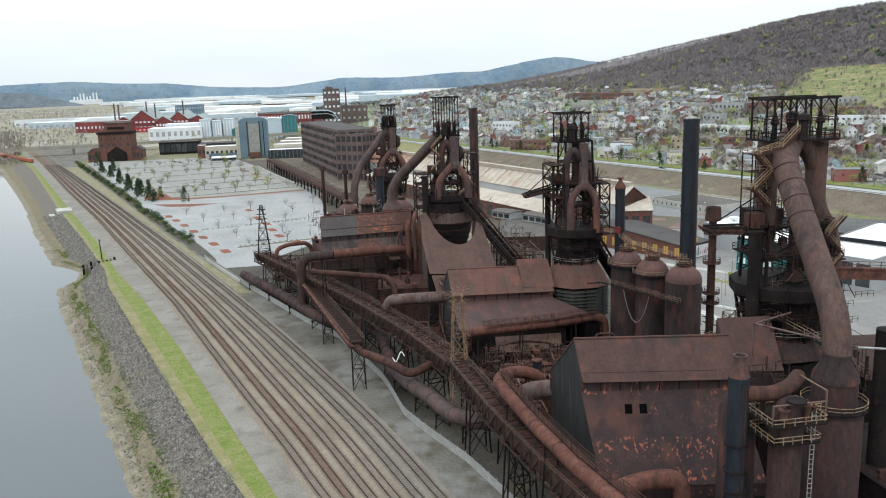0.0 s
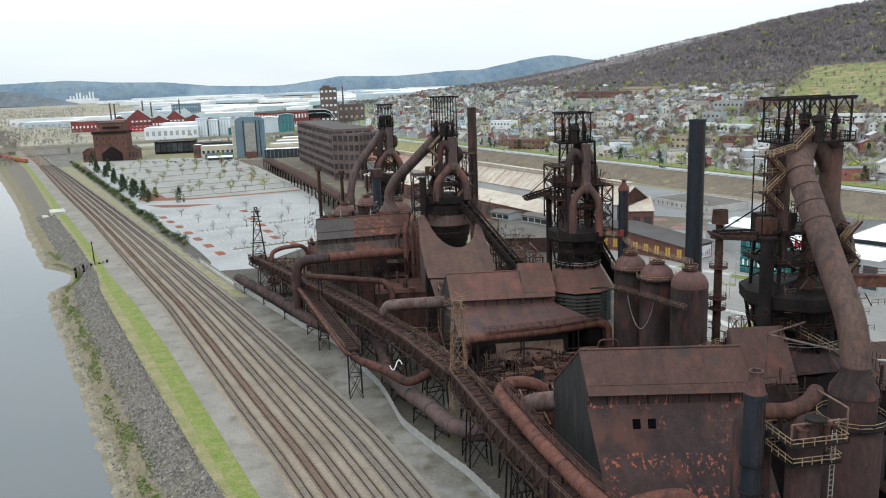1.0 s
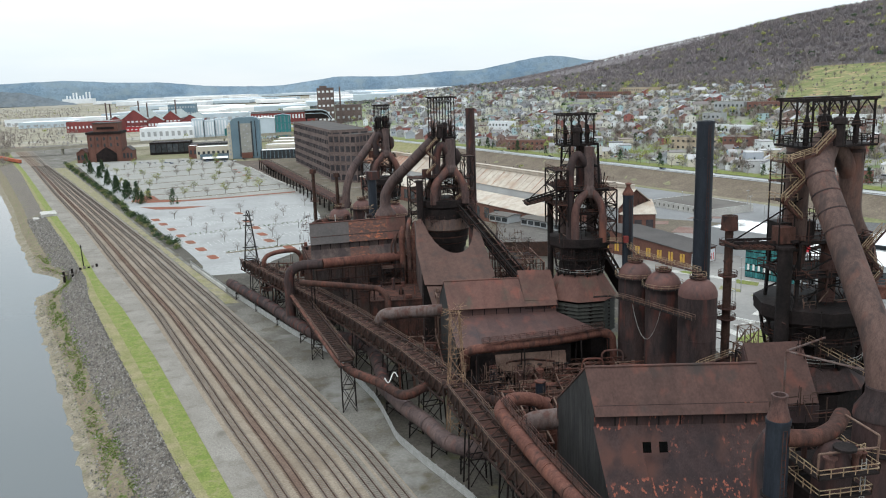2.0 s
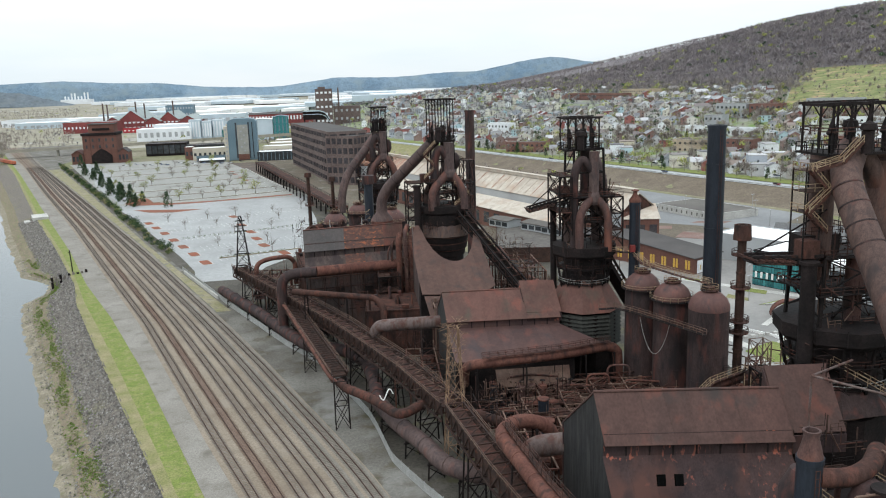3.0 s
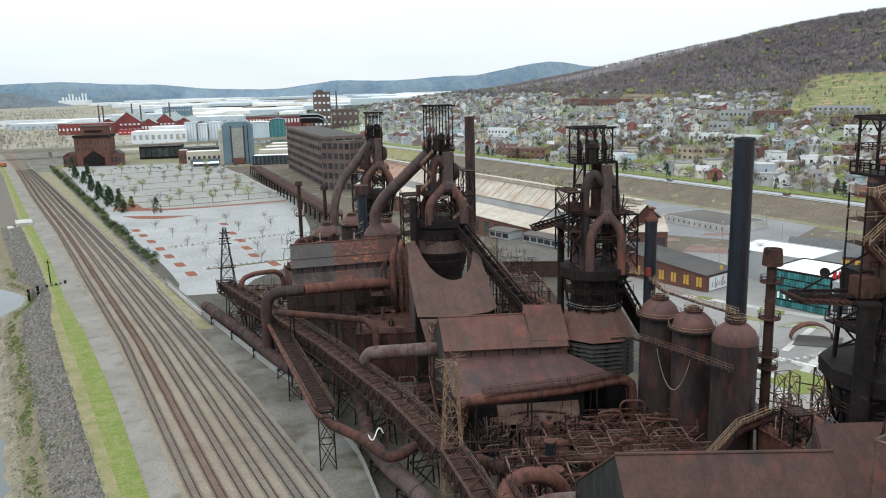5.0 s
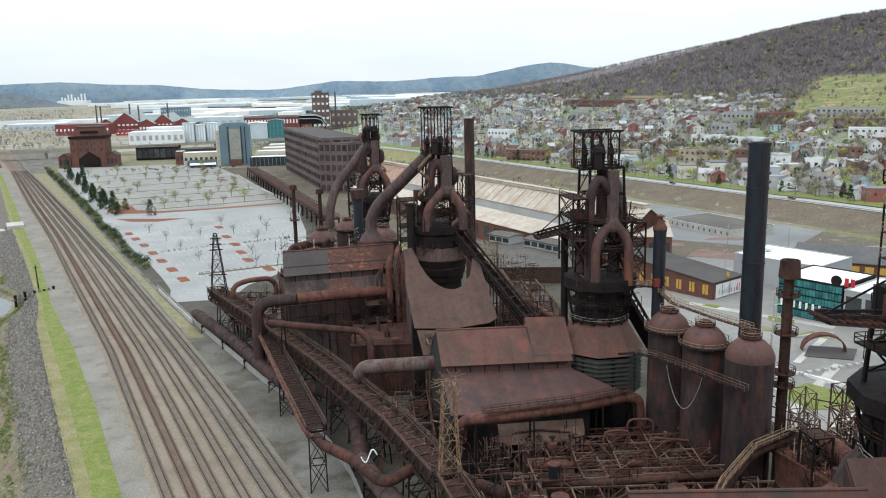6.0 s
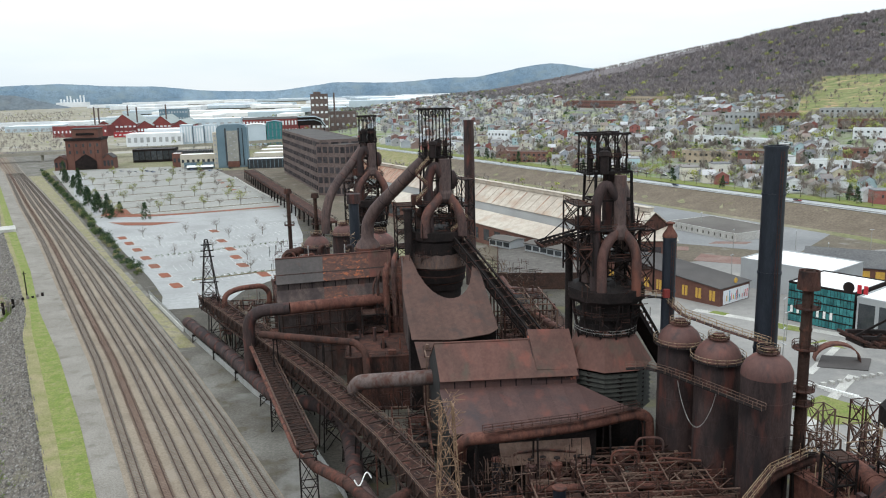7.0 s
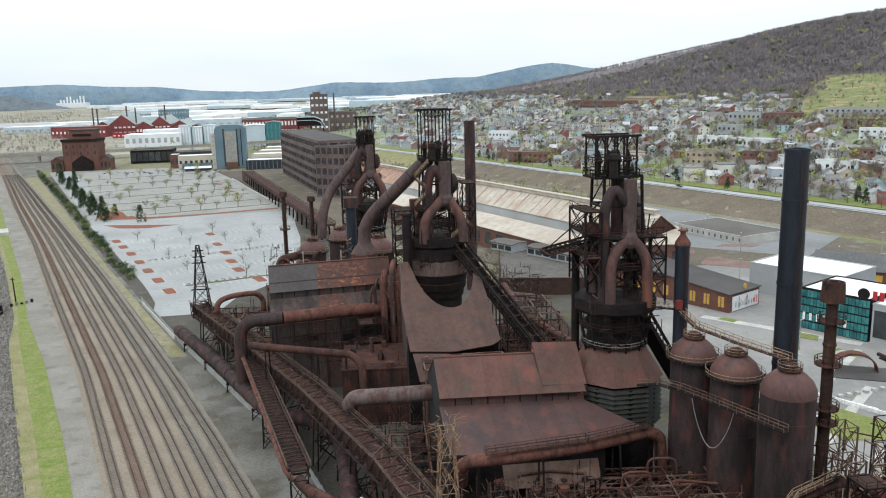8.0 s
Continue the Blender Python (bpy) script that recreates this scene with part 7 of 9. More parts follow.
# upright pipe bundle and ladder frames before the far cast house
pb = thing("pipe_bundle", (33, 262, 0), "bundle of upright rust-red pipes and ladder frames before a shed", "pipe bundle")
for k, (dx, r, m, z) in enumerate(((0, 0.9, RUSTRED, 29), (2.2, 0.7, REDLEG, 31.5), (4.2, 1.1, RUSTRED, 30), (-2.2, 0.4, RUST, 27), (-3.4, 0.3, RUST, 25))):
    part("upright_pipe", tube(B(), rounded([(31.5 + dx, 261.5 + 0.2 * k, 8), (31.5 + dx, 261.5 + 0.2 * k, z), (32.5 + dx, 264 + 0.2 * k, z + 1.4)], 1.4, 4), r, 12), m, pb, smooth=True)
for z in (18.6, 15.2, 12.0):
    bm = B(); beam(bm, (3.5, 262.2, z), (33, 265.1, z), 0.28); part("girt", bm, RUST, pb)
for k in range(8):
    x = 4 + k * 4.1
    bm = B(); beam(bm, (x, 262.1 + 0.1 * (x - 3), 0), (x, 262.1 + 0.1 * (x - 3), 19), 0.3); part("wall_post", bm, DECKING, pb)
for x, z in ((13, 14.5), (22, 13.5), (27.5, 15)):
    bm = B(); box(bm, (x, 262.35 + 0.1 * (x - 3), z), (2.6, 0.5, 1.8), 5.7); part("dark_opening", bm, IRON, pb)
lattice_bays(pb, 24.5, 31.0, 255.5, 261.0, (10, 14.5, 19))
for k in range(5):
    x = 8 + k * 5.4
    bm = B()
    for s2 in (-0.5, 0.5):
        beam(bm, (x + s2, 258.6 + 0.1 * x, 12), (x + s2, 258.6 + 0.1 * x, 23), 0.13)
    for z in spaced(12.5, 22.5, 1.1):
        beam(bm, (x - 0.5, 258.6 + 0.1 * x, z), (x + 0.5, 258.6 + 0.1 * x, z), 0.1)
    part("ladder_frame", bm, RUST if k % 2 else DECKING, pb)
rgt = random.Random(44)
bm = B()
for _ in range(150):
    t = rgt.random()
    p = V(56 + 12 * t + rgt.uniform(-2, 3.5), 262 - 26 * t + rgt.uniform(-2, 2), 36 - 20 * t + rgt.uniform(-3, 2.5))
    beam(bm, p, p + V(rgt.uniform(-1.6, 1.6), rgt.uniform(-1.6, 1.6), rgt.uniform(-1.6, 1.6)), 0.11)
solid("broken_handrails", bm, mat("bent_ochre_steel", (0.13, 0.092, 0.064), (0.075, 0.048, 0.036), 0.5, 0.85, 0, 0), "tangle of broken bent handrails along a skip bridge", "scrap steel", kind="stuff", loc=(60, 250, 20))
bm = B()
for _ in range(110):
    p = V(28 + rgt.uniform(-6, 7), 292 + rgt.uniform(-8, 8), 28 + rgt.uniform(-3, 5))
    beam(bm, p, p + V(rgt.uniform(-1.6, 1.6), rgt.uniform(-1.6, 1.6), rgt.uniform(-1, 1)), 0.12)
solid("broken_handrails", bm, RAIL, "tangle of ochre handrails round stove tops", "scrap steel", kind="stuff", loc=(28, 292, 26))

service_block(104, 128, 30, 26, 17, -8, "dark furnace stock building with cluttered roof", IRON, DECKING, 18, 21)
service_block(100, 108, 26, 16, 12, -8, "dark rusty pump building beside a furnace", RUST, DECKING, 14, 22)

df = thing("duct_frame", (96, 158, 0), "rusty railed frame tower over a wide red duct", "steel frame", "open steel frames")
lattice_bays(df, 90.5, 94.0, 157, 161, (4, 9, 14, 18))
lattice_bays(df, 98.5, 104, 152, 158, (8, 13, 17))
pipe("gas_duct", [(86, 150, 10), (94, 152, 12), (102, 149, 13), (112, 143, 13)], 2.0, RUSTRED, "wide rust-red duct running towards a furnace", 4, ribs=2.2)
pipe("gas_pipe", [(69, 286, 19), (70.2, 281, 16.5), (70.6, 266, 15), (73, 254, 14.5), (75.5, 244, 14)], 1.05, REDLEG, "bent rust-red gas pipe between two furnaces", 3.5, ribs=6)
for k in range(2):
    pipe("cooling_pipe", [(77 - k * 1.2, 333 - k * 3.5, 4.6 - k), (92 - k * 1.2, 321 - k * 3.5, 4.6 - k)], 0.9, RUSTGREY, "straight grey cooling pipe beside a stock house", 1, "cooling pipes", 12, ribs=5)
service_block(66, 258, 17, 26, 8, -6, "dark sunken furnace yard building with cluttered roof", DECKING, DECKING, 22, 31)
rgv = random.Random(63)
for k in range(9):
    x, y = 5 + k * 2.4 + rgv.uniform(-1, 1), 288 + rgv.uniform(-5, 6)
    z = rgv.uniform(26, 31)
    pipe("bent_pipe", [(x, y, 12), (x, y, z), (x + rgv.uniform(1.5, 4), y + rgv.uniform(-2, 2), z + 0.4), (x + rgv.uniform(2, 5), y + rgv.uniform(-2, 2), 14)], rgv.choice((0.35, 0.6, 0.9)), (RUST, REDLEG, RUSTRED, MAUVE)[k % 4], "looped rusty service pipe behind a shed", 1.6, "bent pipes", 10, supports=False)
for k in range(6):
    x, y = 9 + k * 2.6, 283 + rgv.uniform(-2, 3)
    vb = thing("vent_pipe", (x, y, 16), "thin pale vent pipe behind a shed", "vent pipe", "vent pipes")
    bm = B(); tube(bm, [(x, y, 16), (x, y, 31 + rgv.uniform(-2, 2))], 0.16, 8); part("pipe", bm, GALV if k % 2 else RUST, vb)

# service pipework that clings to the sheds and frames
for nm, lo, hi, n, sd, ms, lb in (
        ("pipework", (2, 281, 17), (32, 297, 27), 260, 301, (RUST, IRON, FRAMEPALE), "tangle of thin rusty pipework behind a shed"),
        ("pipework", (-18, 294, 8), (2, 306, 13), 120, 302, (RUST, RUSTRED, IRON), "tangle of thin rusty pipework beside a pylon"),
        ("pipework", (38, 178, 6), (60, 187, 10.5), 170, 303, (RUST, FRAMEPALE, IRON), "tangle of thin valve rods and pipes below a main"),
        ("pipework", (44, 146, 5), (82, 178, 9.5), 300, 304, (RUST, FRAMEPALE, DECKING), "scattered thin pipes and rails over open frames"),
        ("pipework", (88, 148, 9), (112, 172, 16), 200, 305, (RUST, RAIL, IRON), "tangle of thin pipes and rails beside a duct"),
        ("pipework", (31, 256, 12), (39, 263, 31), 110, 306, (RUST, REDLEG, FRAMEPALE), "tangle of upright pipes and ladders against a shed"),
        ("pipework", (8, 256, 9), (31, 262, 18), 110, 307, (RUST, IRON), "thin pipework before a shed wall"),
        ("pipework", (56, 225, 8), (76, 262, 17), 220, 308, (IRON, RUST, DECKING), "dark tangle of pipework between two furnaces"),
        ("pipework", (20, 190, 6), (34, 226, 12), 150, 309, (IRON, RUST), "dark thin pipework under a truss bridge"),
        ("pipework", (32, 140, 8), (44, 176, 14), 130, 310, (RUST, FRAMEPALE, IRON), "thin pipework beside a lattice mast"),
        ("pipework", (67, 105, 22), (74, 118, 30), 50, 311, (IRON, RUST, DECKING), "thin dark pipework beside a dust catcher"),
        ("pipework", (-2, 330, 6), (26, 352, 24), 260, 313, (RUST, IRON, REDLEG), "dense tangle of rusted pipes round the far stoves"),
        ("pipework", (72, 318, 4), (94, 352, 11), 160, 314, (IRON, RUST, DECKING), "dark pipework on a stock house roof"),
        ("pipework", (90, 110, 12), (112, 140, 20), 150, 312, (IRON, RUST), "dark pipework on furnace buildings")):
    pw_ = thing(nm, ((lo[0] + hi[0]) / 2, (lo[1] + hi[1]) / 2, 0), lb, "pipework", "loose pipework")
    clutter(pw_, lo, hi, n, sd, ms, upright=0.4)

# openings in the near cast house: solid boxes, inner shade painted as black
VOIDBLACK = mat("unlit_void", (0.003, 0.003, 0.003), (0.005, 0.005, 0.005), 1.0, 1.0, 0, 0, spec=0.0)
op = thing("wall_opening", (48.5, 110.6, 25.4), "two small dark openings in a sheet wall", "opening")
for k in range(2):
    bm = B(); box(bm, (48.2 + k * 2.3, 110.85 - k * 0.44, 23.9), (1.1, 0.5, 1.5), -11, -24)
    part("hole", bm, VOIDBLACK, op)
service_block(84, 92, 30, 26, 13, 0, "dark works building beyond a dust catcher", IRON, IRON, 14, 12)
cl = thing("steel_column", (88, 104, 0), "thick dark steel column beside a dust catcher", "column")
part("shaft", lathe(B(), (88, 104), [(1.6, 0), (1.6, 36), (0, 36.2)], 18), IRON, cl, smooth=True)
gd = thing("red_girder", (90, 121, 40), "rust-red plate girder bridge beside a furnace", "girder")
part("web", slab(B(), [(90, 121, 42), (118, 117, 40), (118, 117, 38), (90, 121, 40)], 0.4), RUSTRED, gd)
part("flange", slab(B(), [(90, 120.4, 42.1), (118, 116.4, 40.1), (118, 117.8, 40.1), (90, 121.8, 42.1)], 0.25), RUSTRED, gd)
part("handrail", railing(B(), [(90, 120.4, 42.2), (118, 116.4, 40.2)], 1.1, 2, 0.09), RUSTRED, gd)

# ================================================================ buildings around
def block(name, x, y, w, d, h, rz, wallm, roofm, label, category, rows=0, cols=0, pitch=0.0, winm=None, ends=False, z0=0.0, group="", parapet=0.5, fill=(0.62, 0.55), gablem=None, endm=None):
    """A building: w along its front (local x), d deep, windows in rows and columns on the front and on one end.
    x, y: its front left corner; rz turns it about that corner."""
    th = thing(name, (x, y, z0), label, category, group, rz)
    R = where(th)
    T = lambda bm: (bm.transform(R), bm)[1]
    bm = B(); box(bm, (w / 2, d / 2, h / 2), (w, d, h)); part("wall", T(bm), wallm, th)
    if pitch:
        for a, b in ((-0.5, d / 2), (d + 0.5, d / 2)):
            bm = B(); slab(bm, [(-0.5, a, h), (w + 0.5, a, h), (w + 0.5, b, h + pitch), (-0.5, b, h + pitch)], 0.3, False)
            part("roof", T(bm), roofm, th)
        for xx in (0.15, w - 0.15):
            bm = B(); slab(bm, [(xx, 0, h), (xx, d, h), (xx, d / 2, h + pitch)], 0.2)
            part("gable", T(bm), gablem or wallm, th)
    else:
        bm = B(); box(bm, (w / 2, d / 2, h + 0.1), (w - 0.6, d - 0.6, 0.2)); part("roof", T(bm), roofm, th)
        for c, s in (((w / 2, 0.15, h + parapet / 2), (w + 0.2, 0.5, parapet)), ((w / 2, d - 0.15, h + parapet / 2), (w + 0.2, 0.5, parapet)), ((0.15, d / 2, h + parapet / 2), (0.5, d, parapet)), ((w - 0.15, d / 2, h + parapet / 2), (0.5, d, parapet))):
            bm = B(); box(bm, c, s); part("parapet", T(bm), wallm, th)
    if endm:
        bm = B(); box(bm, (w + 0.1, d / 2, h / 2), (0.3, d - 0.1, h)); part("end_wall", T(bm), endm, th)
    if rows and cols:
        winm = winm or GLASS
        pw, ph = w / cols, h / rows
        bm = B(); box(bm, (0, 0, 0), (pw * fill[0], 0.16, ph * fill[1]))
        me = None
        for j in range(rows):
            for i in range(cols):
                m = Matrix.Translation((pw * (i + 0.5), -0.05, ph * (j + 0.52)))
                if me is None:
                    bm.transform(R @ m); ob = part("window", bm, winm, th); me = ob.data; m0 = m
                else:
                    share("window", me, m @ m0.inverted(), th)
        if ends:
            n = max(1, round(cols * d / w))
            pd = d / n
            me = None
            for j in range(rows):
                for i in range(n):
                    for xx in (-0.05, w + 0.05):
                        m = Matrix.Translation((xx, pd * (i + 0.5), ph * (j + 0.52)))
                        if me is None:
                            bm = B(); box(bm, (0, 0, 0), (0.16, pd * fill[0], ph * fill[1])); bm.transform(R @ m)
                            me = part("window", bm, winm, th).data; m1 = m
                        else:
                            share("window", me, m @ m1.inverted(), th)
    return th


# machine shop beyond the furnaces: long sooty brick mill
SOOTGLASS = mat("sooty_pale_panes", (0.034, 0.031, 0.034), (0.058, 0.053, 0.055), 0.3, 0.95, 0, 0, 3.0, None, 0.6, 1.0, 0.4, 0.02)
block("machine_shop", -6, 838, 186, 30, 40, -80.5, DARKBRICK, DARKROOF, "long sooty brown brick machine shop with rows of windows", "factory", 6, 26, 0, SOOTGLASS, True, fill=(0.72, 0.5))
block("machine_shop_annex", 22, 655, 26, 40, 37, -38, DARKBRICK, DARKROOF, "dark brick annex of a machine shop", "factory", 5, 5, 0, SOOTGLASS, True, fill=(0.7, 0.6))
# viaduct beside it
vd = thing("ore_viaduct", (20, 505, 0), "long low rusted steel viaduct with dark arches", "viaduct")
a, b = V(24, 480, 8), V(-36, 790, 8)
n = 24
s = V(1, 0.19, 0) * 4
part("deck", slab(B(), [a - s, b - s, b + s, a + s], 1.2), RUST, vd)
for k in range(n + 1):
    p = a.lerp(b, k / n)
    for q in (-1, 1):
        bm = B(); beam(bm, p + s * 0.8 * q - V(0, 0, 1), V(p.x, p.y, 0) + s * 0.9 * q, 0.9)
        part("pier", bm, IRON, vd)
for q in (-1, 1):
    part("handrail", railing(B(), [a + s * q, b + s * q], 1.3, 6, 0.15), IRON, vd)

# long pale-roofed shops
RUSTROOF = mat("orange_rust_roof_sheet", (0.27, 0.14, 0.095), (0.35, 0.23, 0.175), 0.04, 0.8, 0, 0.1, 0.5, (0.42, 0.38, 0.34), 0.6)
block("rolling_shop", 41.5, 663.8, 100, 21, 15, -71, PLYGREY, RUSTROOF, "long shop with orange rusted pitched roof", "factory", 1, 6, 8, GLASS, fill=(0.3, 0.12), gablem=RUST, endm=BRICK)
block("rolling_shop", 74.2, 569, 218, 21, 15, -71, PLYGREY, PALEROOF, "very long shop with pale rust-stained pitched roof", "factory", 1, 10, 8, GLASS, fill=(0.3, 0.12), gablem=RUST, endm=BRICK)
block("low_shop", 41.7, 597, 238, 22, 9.5, -71, BRICK, PALEROOF, "long low brick shop with pale sloping roof", "factory", 1, 24, 4, GLASS, fill=(0.5, 0.6))
for x0, y0, w, h in ((41.5, 663.8, 96, 23), (74.2, 569, 214, 23)):
    rv_ = thing("ridge_vent", (x0, y0, 0), "long low rusted ridge vent on a shop roof", "roof vent", "ridge vents")
    R = pose(x0, y0, 0, 0, 0, -71)
    bm = B(); box(bm, (w / 2 + 2, 10.5, h + 0.9), (w, 2.6, 1.6)); bm.transform(R); part("casing", bm, PALEROOF, rv_)
    bm = B(); box(bm, (w / 2 + 2, 10.5, h + 1.8), (w + 0.4, 3.4, 0.2)); bm.transform(R); part("lid", bm, PALEROOF, rv_)
    for k in range(int(w / 6.5)):
        for sgn in (-1, 1):
            bm = B(); beam(bm, (4 + k * 6.5, 10.5 + sgn * 1.6, h - 0.6), (4 + k * 6.5, 10.5 + sgn * 11.0, h - 7.65), 0.3, 0.3); bm.transform(R); part("roof_rib", bm, RUSTROOF if (k + sgn) % 3 == 0 else PALEROOF, rv_)
block("brick_shed", 146, 362, 16, 26, 12, -14, BRICK, PALEROOF, "red-brown brick shed with a pale roof", "factory", 1, 3, 5, SOOTGLASS)
block("stock_house", 82, 345, 40, 60, 6, -14, DECKING, mat("brown_grey_felt_roof", (0.115, 0.105, 0.096), (0.09, 0.082, 0.075), 0.06, 0.9, 0, 0.2, 0.6, (0.15, 0.138, 0.125), 0.6), "low flat dirty-roofed stock house", "factory", 0, 0)
for x, y in ((92, 400), (104, 384), (110, 372)):
    block("roof_monitor", x, y, 13, 9, 3.2, -60, PLYGREY, GREYROOF, "small grey hipped roof monitor with vents", "roof monitor", 1, 3, 0.8, GLASS, z0=6.3, group="roof monitors", fill=(0.78, 0.6))
block("visitor_hall", 150, 301.3, 18, 80, 6.2, 28, BRICK, DARKROOF, "long dark-roofed brick hall with yellow windows", "hall", 0, 0, 4)
vh = thing("hall_windows", (150, 301, 0), "row of yellow-panelled windows in a brick wall", "windows")
for k in range(13):
    p = V(150, 301.3, 3.4) + V(-0.469, 0.883, 0) * (3 + k * 5.6)
    bm = B(); box(bm, tuple(p), (0.3, 2.2, 3.6), 28)
    part("window", bm, YELLOW, vh)
    bm = B(); box(bm, tuple(p), (0.34, 0.3, 3.6), 28)
    part("mullion", bm, BRICK, vh)
mural = palette("mural_paint", [(0.6, 0.6, 0.58), (0.1, 0.3, 0.4), (0.6, 0.1, 0.1), (0.05, 0.05, 0.06), (0.5, 0.35, 0.1), (0.65, 0.65, 0.65)])
ml = thing("mural", (150, 301, 0), "colourful painted panels on a gable wall", "mural")
bm = B(); box(bm, tuple(V(150, 301.3, 2.8) + V(0.883, 0.469, 0) * 9.6 + V(0.04, -0.08, 0)), (15.5, 0.1, 5.0), 28); part("ground_coat", bm, WHITEWALL, ml)
rgm = random.Random(12)
for k in range(24):
    hgt = rgm.uniform(1.2, 4.2)
    p = V(150, 301.3, 0.9 + hgt / 2 + rgm.uniform(0, 0.6)) + V(0.883, 0.469, 0) * (2.6 + k * 0.6) + V(0.06, -0.12, 0)
    bm = B(); box(bm, tuple(p), (rgm.uniform(0.25, 0.55), 0.12, hgt), 28)
    part("panel", bm, mural, ml)
dsc = V(150, 301.3, 8.0) + V(0.883, 0.469, 0) * 9 + V(0.06, -0.12, 0)
bm = B(); bmesh.ops.create_cone(bm, cap_ends=True, segments=20, radius1=0.95, radius2=0.95, depth=0.25, matrix=pose(*dsc, 0, 0, 28) @ pose(0, 0, 0, 90, 0, 0))
solid("gable_disc", bm, YELLOW, "round yellow disc on a brick gable", "sign", loc=tuple(dsc))
gs = block("glass_studio", 163, 282, 21, 22, 12.5, -62, IRON, WHITEROOF, "modern studio with teal glass front and white roof", "studio", 5, 20, 0, TEAL, fill=(0.86, 0.82))
block("studio_entrance", 173.2, 262.8, 30, 24, 11.5, -62, PLYGREY, WHITEROOF, "studio entrance wing with dark glass and grey piers", "studio", 1, 5, 0, GLASS, fill=(0.8, 0.7))
lg = thing("roof_emblem", (172, 265, 12), "dark disc and red bars standing on a roof", "emblem")
R65 = pose(172.0, 265.4, 14.2, 0, 0, -62)
bm = B(); bmesh.ops.create_cone(bm, cap_ends=True, segments=24, radius1=1.7, radius2=1.7, depth=0.3, matrix=R65 @ pose(0, 0, 0, 90, 0, 0)); part("disc", bm, IRON, lg)
EMBLEMRED = mat("emblem_red", (0.45, 0.03, 0.04), (0.4, 0.03, 0.04), 0.5, 0.5, 0, 0)
for k in range(2):
    bm = B(); bmesh.ops.create_cube(bm, size=1, matrix=R65 @ Matrix.Translation((3.2 + k * 1.9, 0, 0)) @ Matrix.Diagonal((1.2, 0.3, 2.6, 1))); part("bar", bm, EMBLEMRED, lg)
for k in range(7):
    bm = B(); box(bm, (163.4 + k * 1.0, 280.4 - k * 1.88, 4.2), (0.7, 0.3, 2.2), -62); solid("oval_sign", bm, WHITE, "pale upright sign panel on glass front", "sign", "front signs", loc=(163.4 + k * 1.0, 280.4 - k * 1.88, 3.1))
ds = thing("satellite_dish", (186, 326, 10), "white satellite dish on a roof mount", "satellite dish")
part("dish", lathe(B(), (186, 326), [(0.2, 11), (1.6, 11.5), (2.4, 12.4), (2.3, 12.5), (1.5, 11.8), (0, 11.3)], 20), WHITE, ds, smooth=True)
bm = B(); beam(bm, (186, 326, 10.4), (186, 326, 11.2), 0.4); part("mount", bm, GALV, ds)
block("studio_hall", 172, 326.5, 34, 24, 10.5, -62, PLYGREY, WHITEROOF, "plain grey-clad studio hall with white roof", "studio", 0, 0)
block("dark_hall", 203, 335, 60, 30, 5, -40, BRICK, mat("ribbed_slate_roof", (0.085, 0.085, 0.088), (0.115, 0.113, 0.112), 0.08, 0.8, 0, 0.3, 1.2), "brick hall with dark ribbed pitched roof", "hall", 1, 12, 4, YELLOW)
block("concrete_block", 201.3, 449.5, 47, 30, 3.8, -74, CONC, GREYROOF, "low concrete building with parking deck among car parks", "depot", 1, 12, 0, GREYROOF, False, parapet=0.25, fill=(0.2, 0.4))
block("white_hall", 200, 274, 50, 40, 12, -58, GLASS, WHITEROOF, "large hall with white roof and dark glass walls", "hall", 2, 10, 0, GLASS)

solid("plaza", strip(curve_of([(100, 112), (250, 112), (330, 124), (420, 150)]), curve_of([(100, 330), (420, 260), (520, 200)]), spaced(100, 520, 30), 0.05), PAVING, "pale grey paved plaza and car parks", "plaza", kind="structure")
flat_patch("lawn", [(150.6, 256.9), (161.4, 260.4), (162.4, 251.3), (157, 256.6)], 0.16, GRASS, "wedge-shaped lawn set in paving", "lawn")
flat_patch("lawn", [(142.9, 295.9), (146, 297), (149, 293), (146, 291)], 0.16, GRASS, "small lawn in paving", "lawn")
flat_patch("lawn", [(133.8, 221.8), (139, 212), (134, 204), (124, 206), (122, 216)], 0.16, GRASS, "lawn beside a plaza", "lawn")
flat_patch("lawn", [(158, 279), (163, 272), (160, 268), (155, 274)], 0.16, GRASS, "lawn strip before a glass front", "lawn")
flat_patch("lawn", [(148, 272), (152, 265), (150, 262), (145, 268)], 0.16, DRYGRASS, "dry grass bed in paving", "lawn")
for k in range(3):
    c = V(156.5 + k * 1.0, 256.6 - k * 0.3, 0.3)
    bm = B(); beam(bm, c + V(-4 + k, -0.6, 0), c + V(4 - k * 0.6, 1.2, 0), 0.35, 0.3)
    solid("lawn_step", bm, CONC, "pale stepped kerb in a lawn", "kerb", "lawn steps", loc=tuple(c))
bm = B()
for a, b in zip(spaced(0, 1, 0.12), spaced(0, 1, 0.12)[1:]):
    p, q = V(136.6, 224.7, 0.5).lerp(V(150, 199, 0.5), a), V(136.6, 224.7, 0.5).lerp(V(150, 199, 0.5), b)
    beam(bm, p, p.lerp(q, 0.93), 0.35, 0.9)
solid("barrier_line", bm, WHITE, "row of low white barriers across a plaza", "barrier", loc=(136.6, 224.7, 0))
bm = B()
for a, b in zip(spaced(0, 1, 0.1), spaced(0, 1, 0.1)[1:]):
    p, q = V(128, 240, 0.4).lerp(V(141.5, 218, 0.4), a), V(128, 240, 0.4).lerp(V(141.5, 218, 0.4), b)
    beam(bm, p, p.lerp(q, 0.9), 0.3, 0.7)
